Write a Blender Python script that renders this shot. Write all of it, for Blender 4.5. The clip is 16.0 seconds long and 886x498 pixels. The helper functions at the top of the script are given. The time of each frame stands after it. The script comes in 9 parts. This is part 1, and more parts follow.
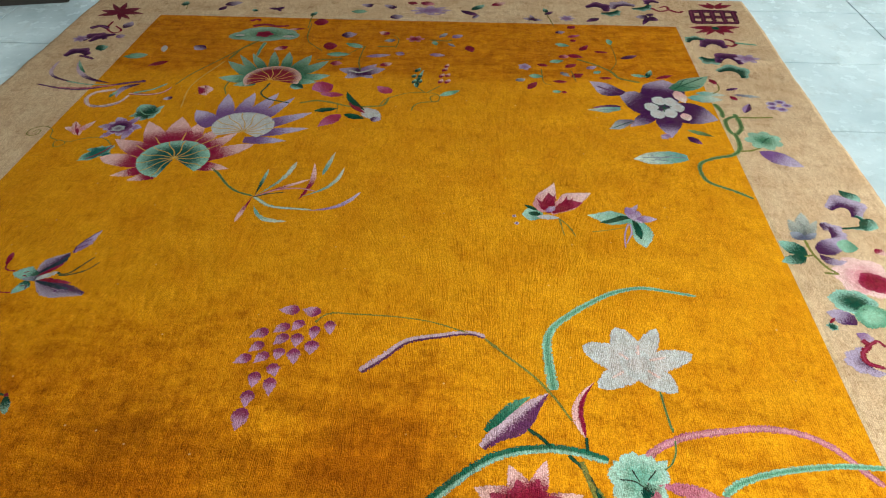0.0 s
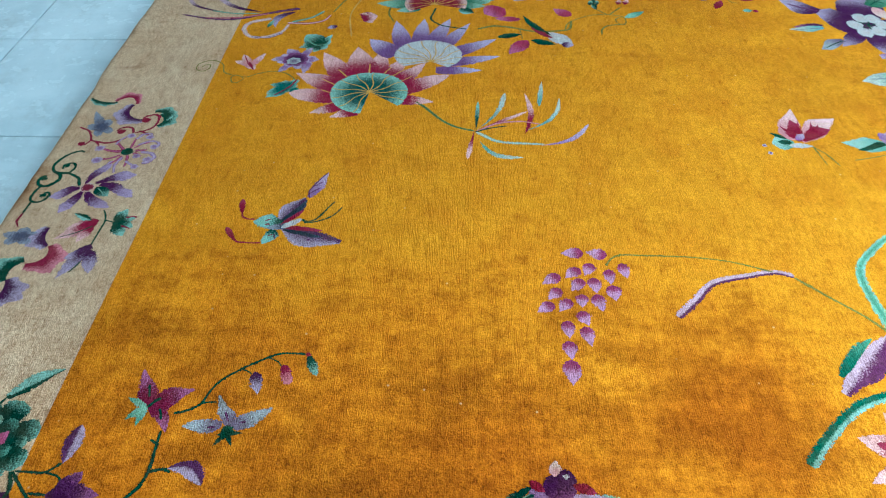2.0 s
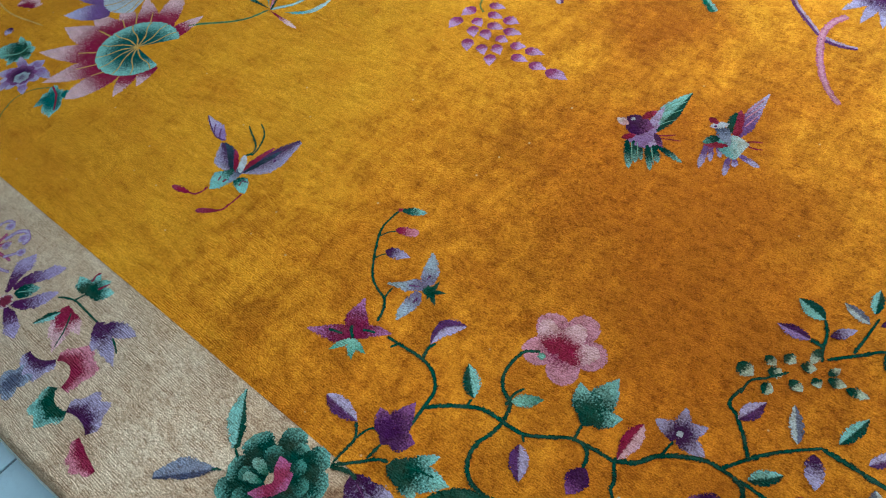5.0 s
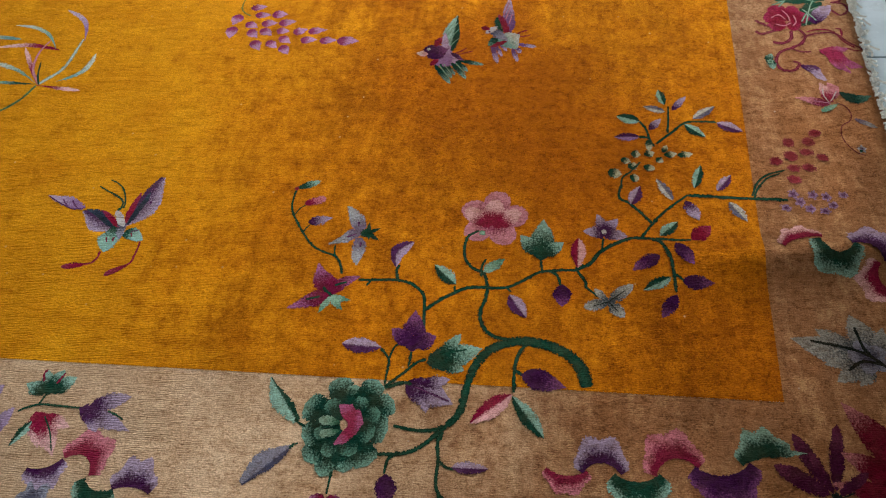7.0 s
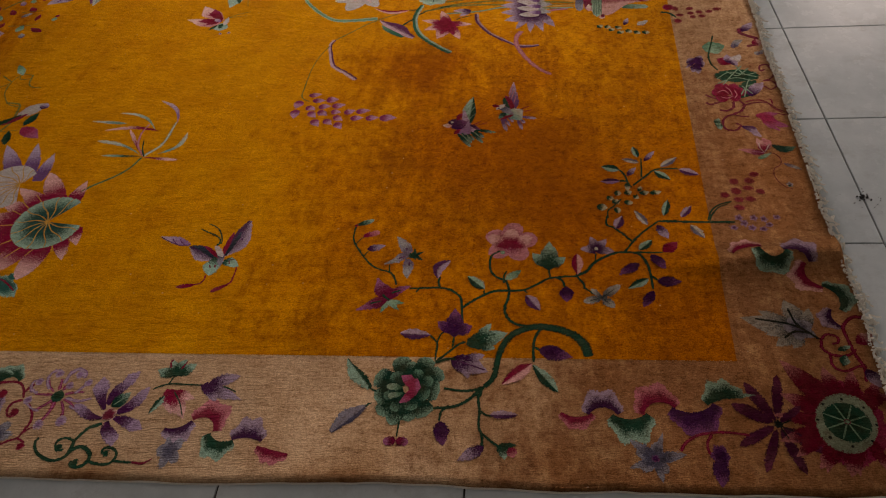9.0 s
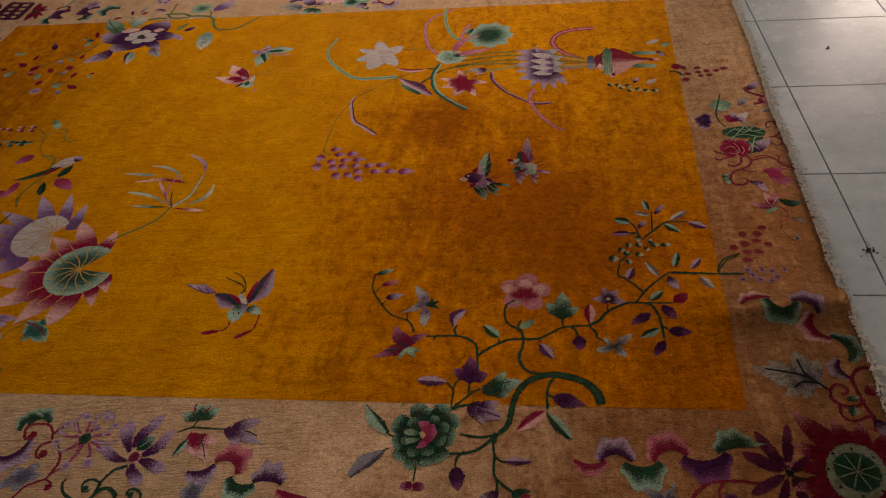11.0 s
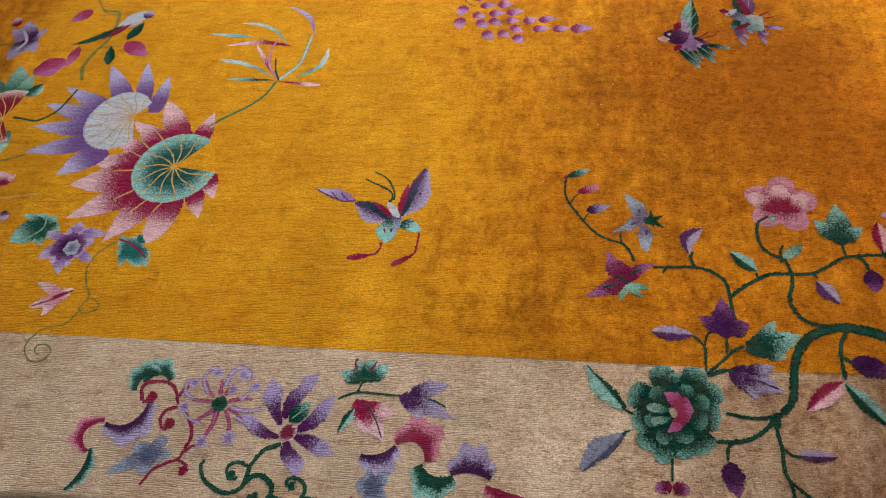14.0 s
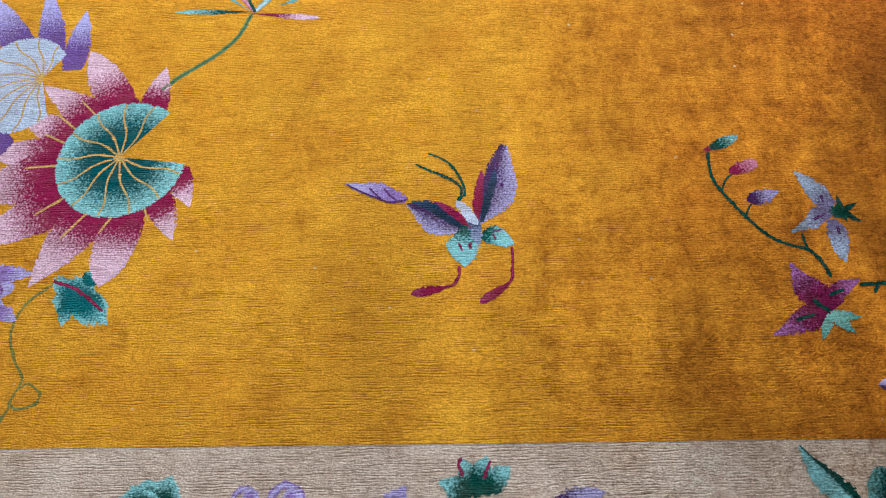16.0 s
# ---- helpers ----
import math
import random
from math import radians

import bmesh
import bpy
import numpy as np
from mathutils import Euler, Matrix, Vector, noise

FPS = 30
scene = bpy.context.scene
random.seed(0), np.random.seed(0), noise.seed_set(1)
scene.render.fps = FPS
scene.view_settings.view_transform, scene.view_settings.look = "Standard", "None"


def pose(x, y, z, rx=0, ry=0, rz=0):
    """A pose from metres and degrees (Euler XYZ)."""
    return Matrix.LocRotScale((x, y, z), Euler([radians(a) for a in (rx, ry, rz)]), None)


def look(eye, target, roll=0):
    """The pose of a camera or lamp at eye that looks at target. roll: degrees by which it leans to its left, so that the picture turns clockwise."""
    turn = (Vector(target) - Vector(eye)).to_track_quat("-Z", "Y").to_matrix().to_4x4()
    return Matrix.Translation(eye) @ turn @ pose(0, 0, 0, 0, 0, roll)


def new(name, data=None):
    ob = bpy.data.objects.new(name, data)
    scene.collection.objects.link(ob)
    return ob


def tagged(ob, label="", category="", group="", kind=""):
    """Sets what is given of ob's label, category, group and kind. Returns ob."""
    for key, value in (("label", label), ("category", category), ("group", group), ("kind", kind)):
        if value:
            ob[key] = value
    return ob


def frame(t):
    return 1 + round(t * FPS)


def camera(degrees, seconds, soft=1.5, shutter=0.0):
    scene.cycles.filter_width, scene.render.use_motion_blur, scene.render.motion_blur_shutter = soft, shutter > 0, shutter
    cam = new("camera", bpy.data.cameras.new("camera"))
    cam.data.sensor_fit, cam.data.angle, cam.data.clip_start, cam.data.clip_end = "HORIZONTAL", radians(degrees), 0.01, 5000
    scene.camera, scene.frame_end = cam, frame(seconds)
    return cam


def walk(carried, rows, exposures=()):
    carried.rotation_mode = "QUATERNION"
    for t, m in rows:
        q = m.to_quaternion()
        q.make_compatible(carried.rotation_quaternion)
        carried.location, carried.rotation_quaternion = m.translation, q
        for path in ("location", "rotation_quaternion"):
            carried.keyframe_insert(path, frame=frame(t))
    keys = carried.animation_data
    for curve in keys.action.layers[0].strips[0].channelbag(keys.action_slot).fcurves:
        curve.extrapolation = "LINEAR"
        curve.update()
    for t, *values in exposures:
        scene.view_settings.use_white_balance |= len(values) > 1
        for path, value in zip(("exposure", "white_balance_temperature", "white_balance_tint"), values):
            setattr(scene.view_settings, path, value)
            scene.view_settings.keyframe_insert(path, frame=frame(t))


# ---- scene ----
LENS = 62.06
cam = camera(LENS, 16.0, soft=1.1, shutter=0.0)
ROWS = [
    (0, (0.5689, -1.289, 1.3648), (0.4717, 0.2697, 0.1155), -0.03),
    (0.5, (0.4145, -1.2797, 1.333), (0.3136, 0.2498, 0.0483), -0.41),
    (1, (0.2264, -1.2629, 1.3157), (0.1275, 0.2282, -0.0135), -0.92),
    (1.5, (0.0378, -1.2484, 1.2929), (-0.0356, 0.2142, -0.0692), -0.84),
    (2, (-0.202, -1.2022, 1.2798), (-0.2496, 0.2423, -0.1026), -0.50),
    (2.5, (-0.4007, -1.2065, 1.2826), (-0.3891, 0.2251, -0.1139), 0.82),
    (3, (-0.6223, -1.2559, 1.272), (-0.4944, 0.164, -0.1307), 3.73),
    (3.5, (-0.7843, -1.2383, 1.2634), (-0.4801, 0.1489, -0.1449), 6.55),
    (4, (-0.8945, -1.1524, 1.2702), (-0.394, 0.149, -0.1636), 3.36),
    (4.5, (-1.0477, -1.1057, 1.2683), (-0.3512, 0.0252, -0.227), -2.73),
    (5, (-1.2081, -1.0768, 1.264), (-0.3842, -0.175, -0.3197), -10.23),
    (5.2, (-1.248, -1.0473, 1.261), (-0.3846, -0.2425, -0.3536), -12.44),
    (7.3, (-1.7648, -0.7288, 1.4356), (-0.5879, -0.5553, -0.1721), -4.92),
    (7.5, (-1.8298, -0.7038, 1.4687), (-0.6379, -0.5305, -0.128), -4.63),
    (8, (-1.9905, -0.6724, 1.5246), (-0.7612, -0.4946, -0.043), -4.69),
    (8.5, (-2.0954, -0.7068, 1.5889), (-0.7994, -0.5229, 0.0768), -5.49),
    (9, (-2.1678, -0.7222, 1.6525), (-0.8062, -0.526, 0.2007), -6.17),
    (9.5, (-2.2169, -0.7261, 1.7079), (-0.7972, -0.5284, 0.3131), -5.95),
    (9.7, (-2.2276, -0.7283, 1.7167), (-0.7888, -0.5279, 0.3421), -5.88),
    (11.8, (-2.2018, -0.6985, 1.6737), (-0.7535, -0.4558, 0.316), -6.64),
    (12, (-2.1649, -0.6843, 1.6561), (-0.751, -0.4308, 0.2645), -7.15),
    (12.5, (-2.0273, -0.6174, 1.5836), (-0.7119, -0.3305, 0.1046), -8.44),
    (13, (-1.8905, -0.5469, 1.5217), (-0.652, -0.2407, -0.0186), -9.27),
    (13.5, (-1.8007, -0.44, 1.4763), (-0.6208, -0.1207, -0.1067), -9.97),
    (14, (-1.7331, -0.2157, 1.4365), (-0.6133, 0.1095, -0.1884), -11.93),
    (14.5, (-1.6679, -0.0443, 1.3436), (-0.6145, 0.2626, -0.3286), -13.39),
    (15, (-1.5219, 0.0577, 1.2358), (-0.5438, 0.2973, -0.4922), -11.66),
    (15.5, (-1.3565, 0.1227, 1.1759), (-0.4548, 0.2882, -0.6016), -9.66),
    (16, (-1.2383, 0.1862, 1.1305), (-0.3788, 0.2872, -0.6726), -7.71),
]
# stops, kelvin and tint of the hand-held camera's own metering
EXPOSURES = [
    (0.0, -0.48, 6400, -2), (1.0, -0.27, 5550, -8), (1.5, -0.14, 5150, -8), (3.0, -0.01, 4850, -14), (4.0, -0.20, 5050, -7), (4.5, -0.32, 4950, -4), (5.2, -0.66, 4750, -8),
    (7.3, -1.1, 6500, 12), (8.0, -1.28, 6500, 11), (8.5, -1.55, 7300, 16), (9.0, -2.16, 8500, 29), (9.7, -2.12, 8500, 28), (11.8, -2.25, 9400, 34), (12.5, -2.02, 9700, 35),
    (13.0, -1.15, 6600, 11), (13.5, -0.75, 5900, 10), (14.5, -0.75, 5850, 12), (15.5, -0.62, 5450, 12), (16.0, -0.37, 4850, 9),
]
walk(cam, [(t, look(eye, target, roll)) for t, eye, target, roll in ROWS], EXPOSURES)

# ---- daylight: an overcast sky behind the wide openings of an assumed, unseen plain room ----
world = bpy.data.worlds.new("sky")
scene.world = world
world.use_nodes = True
wn = world.node_tree
sky = wn.nodes.new("ShaderNodeTexSky")
sky.sky_type = "NISHITA"
sky.sun_disc = False
sky.sun_elevation, sky.sun_rotation = radians(48), radians(80)
wn.links.new(sky.outputs[0], wn.nodes["Background"].inputs[0])
wn.nodes["Background"].inputs[1].default_value = 0.12

ROOM_W, ROOM_E, ROOM_S, ROOM_N, ROOM_H = -4.2, 6.6, -6.6, 6.0, 3.1


def window_light(name, x, y, z, wide, high, rx, rz, watts, colour):
    """Skylight standing in the opening of a window."""
    lamp = bpy.data.lights.new(name, "AREA")
    lamp.shape, lamp.size, lamp.size_y = "RECTANGLE", wide, high
    lamp.energy, lamp.color = watts, colour
    ob = new(name, lamp)
    ob.matrix_world = pose(x, y, z, rx, 0, rz)
    return ob


# east window (towards +x), a doorway further along the same wall, and an assumed north window (towards +y), all out of
# view
window_light("window_light_east", ROOM_E - 0.05, 0.2, 1.55, 5.6, 2.3, 90, 90, 640, (0.95, 0.98, 1.0))
window_light("door_light_east", ROOM_E - 0.05, -4.9, 1.45, 1.3, 2.8, 90, 90, 380, (0.95, 0.98, 1.0))
window_light("window_light_north", -1.4, ROOM_N - 0.05, 1.75, 4.6, 1.9, 90, 180, 32, (0.86, 0.94, 1.0))


# ---- materials ----
def node_material(name):
    m = bpy.data.materials.new(name)
    m.use_nodes = True
    return m, m.node_tree, m.node_tree.nodes["Principled BSDF"]


def add(nt, kind, **values):
    n = nt.nodes.new(kind)
    for key, value in values.items():
        n.inputs[key.replace("_", " ")].default_value = value
    return n


def noise_of(nt, vector, scale, detail=3.0, rough=0.55, stretch=None):
    if stretch:
        mp = nt.nodes.new("ShaderNodeMapping")
        mp.inputs["Scale"].default_value = stretch
        nt.links.new(vector, mp.inputs["Vector"])
        vector = mp.outputs[0]
    n = add(nt, "ShaderNodeTexNoise", Scale=scale, Detail=detail, Roughness=rough)
    nt.links.new(vector, n.inputs["Vector"])
    return n.outputs["Fac"]


def span(nt, value, a, b, c=0.0, d=1.0):
    n = add(nt, "ShaderNodeMapRange", From_Min=a, From_Max=b, To_Min=c, To_Max=d)
    nt.links.new(value, n.inputs["Value"])
    return n.outputs[0]


def math2(nt, op, a, b):
    n = nt.nodes.new("ShaderNodeMath")
    n.operation = op
    for i, v in enumerate((a, b)):
        if isinstance(v, (int, float)):
            n.inputs[i].default_value = v
        else:
            nt.links.new(v, n.inputs[i])
    return n.outputs[0]


def mixed(nt, fac, a, b, how="MIX"):
    n = nt.nodes.new("ShaderNodeMix")
    n.data_type, n.blend_type = "RGBA", how
    for i, v in ((0, fac), (6, a), (7, b)):
        if isinstance(v, (int, float)):
            n.inputs[i].default_value = v
        elif isinstance(v, tuple):
            n.inputs[i].default_value = (*v, 1.0)
        else:
            nt.links.new(v, n.inputs[i])
    return n.outputs[2]


def lean_of(nt, where):
    """How far the pile is brushed over towards -y, from 0 to 1: hardly on the far half, more and more on the near half.
    """
    sep = nt.nodes.new("ShaderNodeSeparateXYZ")
    nt.links.new(where, sep.inputs[0])
    cloud = noise_of(nt, where, 1.6, 4.0, 0.6, (0.7, 1.2, 1))
    y = math2(nt, "ADD", sep.outputs[1], math2(nt, "MULTIPLY", math2(nt, "SUBTRACT", cloud, 0.5), 1.1))
    return span(nt, y, 0.25, -0.55)


def pile_surface(nt, bsdf, colour, shine=(1.1, 1.1, 1.1)):
    """Worn wool and silk pile: wavy rows of knots along y with shade painted in their creases, tufts, scuffs, and a
    sheen that turns with the lie of the pile.
    """
    where = nt.nodes.new("ShaderNodeNewGeometry").outputs["Position"]
    lean = lean_of(nt, where)
    mp = nt.nodes.new("ShaderNodeMapping")
    mp.inputs["Scale"].default_value = (74, 15, 1)
    nt.links.new(where, mp.inputs["Vector"])
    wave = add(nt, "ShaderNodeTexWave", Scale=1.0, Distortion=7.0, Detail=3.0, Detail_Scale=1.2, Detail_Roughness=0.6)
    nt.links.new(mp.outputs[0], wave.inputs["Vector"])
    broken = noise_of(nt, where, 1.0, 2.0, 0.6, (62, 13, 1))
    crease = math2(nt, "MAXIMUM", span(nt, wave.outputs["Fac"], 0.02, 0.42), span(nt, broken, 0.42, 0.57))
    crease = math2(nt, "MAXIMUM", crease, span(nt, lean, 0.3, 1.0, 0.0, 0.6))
    fine = noise_of(nt, where, 1.0, 2.0, 0.65, (430, 90, 1))
    tufts = noise_of(nt, where, 380, 2.0, 0.7, (1.0, 0.8, 1))
    clump = noise_of(nt, where, 95, 3.0, 0.7, (1.0, 0.8, 1))
    scuff = noise_of(nt, where, 13, 6.0, 0.66, (1.4, 1.0, 1))
    # shade between the rows and tufts is multiplied into the colour
    crease_shade = mixed(nt, crease, (0.74, 0.70, 0.66), (0.92, 0.92, 0.92))
    c = mixed(nt, 1.0, colour, crease_shade, "MULTIPLY")
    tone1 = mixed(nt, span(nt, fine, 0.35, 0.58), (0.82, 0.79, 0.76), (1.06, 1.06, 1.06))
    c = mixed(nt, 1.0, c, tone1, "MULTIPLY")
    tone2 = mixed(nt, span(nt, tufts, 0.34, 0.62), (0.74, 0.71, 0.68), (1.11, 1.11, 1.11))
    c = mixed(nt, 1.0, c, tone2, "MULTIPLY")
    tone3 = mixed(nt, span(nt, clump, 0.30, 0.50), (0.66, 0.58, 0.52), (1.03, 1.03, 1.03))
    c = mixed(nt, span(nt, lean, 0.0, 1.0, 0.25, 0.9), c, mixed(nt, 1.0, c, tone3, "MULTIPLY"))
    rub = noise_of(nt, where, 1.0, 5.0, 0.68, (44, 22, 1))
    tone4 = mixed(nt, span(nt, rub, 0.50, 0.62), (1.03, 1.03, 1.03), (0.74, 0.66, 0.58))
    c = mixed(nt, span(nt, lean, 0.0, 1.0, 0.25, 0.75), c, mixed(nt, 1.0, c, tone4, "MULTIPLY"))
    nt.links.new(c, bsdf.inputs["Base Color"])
    bsdf.inputs["Roughness"].default_value = 0.8
    bsdf.inputs["Specular IOR Level"].default_value = 0.02
    bsdf.inputs["Sheen Weight"].default_value = 0.08
    bsdf.inputs["Sheen Roughness"].default_value = 0.4
    nt.links.new(c, bsdf.inputs["Sheen Tint"])
    height = math2(nt, "ADD", math2(nt, "MULTIPLY", fine, 0.0024), math2(nt, "MULTIPLY", tufts, 0.0024))
    height = math2(nt, "ADD", height, math2(nt, "MULTIPLY", crease, 0.0018))
    height = math2(nt, "ADD", height, math2(nt, "MULTIPLY", clump, math2(nt, "MULTIPLY", lean, 0.006)))
    height = math2(nt, "ADD", height, math2(nt, "MULTIPLY", scuff, 0.009))
    bump = add(nt, "ShaderNodeBump", Strength=0.8, Distance=1.0)
    nt.links.new(height, bump.inputs["Height"])
    nt.links.new(bump.outputs[0], bsdf.inputs["Normal"])
    # the nap: fibres are brushed over, so their sides shine across, not straight up
    tilt = nt.nodes.new("ShaderNodeCombineXYZ")
    brushed = noise_of(nt, where, 2.6, 6.0, 0.62, (0.55, 1.5, 1))
    strokes = noise_of(nt, where, 9.0, 5.0, 0.65, (0.5, 1.6, 1))
    swirl = math2(nt, "ADD", span(nt, brushed, 0.3, 0.7, -0.30, 0.30), span(nt, strokes, 0.3, 0.7, -0.14, 0.14))
    for k in range(2):
        nt.links.new(math2(nt, "ADD", span(nt, lean, 0.0, 1.0, NAP_FAR[k], NAP_NEAR[k]), swirl), tilt.inputs[k])
    nap = nt.nodes.new("ShaderNodeVectorMath")
    nap.operation = "ADD"
    nt.links.new(bump.outputs[0], nap.inputs[0])
    nt.links.new(tilt.outputs[0], nap.inputs[1])
    way = nt.nodes.new("ShaderNodeVectorMath")
    way.operation = "NORMALIZE"
    nt.links.new(nap.outputs[0], way.inputs[0])
    # silk in the pile: a broad gloss, a little yellower than the fibre's own colour
    gloss = add(nt, "ShaderNodeBsdfGlossy", Roughness=0.38)
    nt.links.new(mixed(nt, 1.0, c, shine, "MULTIPLY"), gloss.inputs["Color"])
    nt.links.new(way.outputs[0], gloss.inputs["Normal"])
    both = nt.nodes.new("ShaderNodeMixShader")
    nt.links.new(span(nt, lean, 0.0, 1.0, *SHEEN), both.inputs[0])
    nt.links.new(bsdf.outputs[0], both.inputs[1])
    nt.links.new(gloss.outputs[0], both.inputs[2])
    nt.links.new(both.outputs[0], nt.nodes["Material Output"].inputs["Surface"])
    return both


NAP_FAR, NAP_NEAR = (0.34, -0.58), (0.76, -0.68)
SHEEN = (0.25, 0.32)
# stained places, and where the nap's shade is put into the colour
STAIN_SHADE = ((-0.15, -0.62, 0.85), (-0.50, -0.90, 0.80), (0.35, -0.35, 0.42), (-1.05, -1.35, 1.10), (-0.30, -1.65, 0.80))

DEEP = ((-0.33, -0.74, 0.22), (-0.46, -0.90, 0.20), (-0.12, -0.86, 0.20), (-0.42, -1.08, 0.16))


def stain_shade_of(nt, where, dark_spots=STAIN_SHADE, half=0.60, start=0.68, back=0.5):
    """How dark the pile is, from 0 to 1: stains round some places, nap shade painted over all of the near half, and a
    far band.
    """
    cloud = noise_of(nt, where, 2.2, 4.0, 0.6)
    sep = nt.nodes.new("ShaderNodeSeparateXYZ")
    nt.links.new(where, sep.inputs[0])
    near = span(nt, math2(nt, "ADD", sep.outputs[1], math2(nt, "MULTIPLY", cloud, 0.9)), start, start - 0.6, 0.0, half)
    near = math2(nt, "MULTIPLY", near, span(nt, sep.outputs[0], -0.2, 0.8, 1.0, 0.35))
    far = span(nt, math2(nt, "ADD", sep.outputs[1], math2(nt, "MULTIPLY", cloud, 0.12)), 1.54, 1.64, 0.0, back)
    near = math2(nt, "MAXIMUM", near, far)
    for x, y, r in dark_spots:
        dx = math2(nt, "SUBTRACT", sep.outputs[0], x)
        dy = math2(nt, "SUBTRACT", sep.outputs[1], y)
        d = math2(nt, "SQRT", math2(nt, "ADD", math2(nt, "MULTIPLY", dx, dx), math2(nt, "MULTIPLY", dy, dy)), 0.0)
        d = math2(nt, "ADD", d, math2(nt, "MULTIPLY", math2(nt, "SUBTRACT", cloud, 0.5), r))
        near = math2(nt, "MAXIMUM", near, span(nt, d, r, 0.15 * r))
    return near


def dyed_pile(name, inner, outer, turn=0.5, spread=0.30, edge=None):
    """Pile knotted from one colour into another: the U of the mesh runs from the inner to the outer colour, broken up knot by knot."""
    m, nt, bsdf = node_material(name)
    where = nt.nodes.new("ShaderNodeNewGeometry").outputs["Position"]
    uv = nt.nodes.new("ShaderNodeUVMap")
    uv.uv_map = "shade"
    sep = nt.nodes.new("ShaderNodeSeparateXYZ")
    nt.links.new(uv.outputs[0], sep.inputs[0])
    knots = noise_of(nt, where, 260, 1.0, 0.5)
    u = math2(nt, "ADD", sep.outputs[0], math2(nt, "MULTIPLY", math2(nt, "SUBTRACT", knots, 0.5), 1.8 * spread))
    colour = mixed(nt, span(nt, u, turn - 0.4 * spread, turn + 0.4 * spread), inner, outer)
    soft = noise_of(nt, where, 30, 3.0)
    colour = mixed(nt, span(nt, soft, 0.40, 0.75, 0.0, 0.16), colour, (0.22, 0.13, 0.06))
    # stains and shade of the near half are multiplied into the dye
    stain_shaded = mixed(nt, 1.0, colour, (0.58, 0.50, 0.46), "MULTIPLY")
    colour = mixed(nt, stain_shade_of(nt, where), colour, stain_shaded)
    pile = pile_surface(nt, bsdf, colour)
    # single knots of the ground show between those of the ornament along its outline
    rim = nt.nodes.new("ShaderNodeMath")
    rim.operation = "GREATER_THAN"
    rim.inputs[1].default_value = 0.90
    fray = noise_of(nt, where, 240, 2.0, 0.6)
    nt.links.new(math2(nt, "ADD", sep.outputs[1], math2(nt, "MULTIPLY", math2(nt, "SUBTRACT", fray, 0.5), 1.7)), rim.inputs[0])
    gap = nt.nodes.new("ShaderNodeBsdfTransparent")
    outline = nt.nodes.new("ShaderNodeMixShader")
    nt.links.new(rim.outputs[0], outline.inputs[0])
    nt.links.new(pile.outputs[0], outline.inputs[1])
    nt.links.new(gap.outputs[0], outline.inputs[2])
    nt.links.new(outline.outputs[0], nt.nodes["Material Output"].inputs["Surface"])
    return m


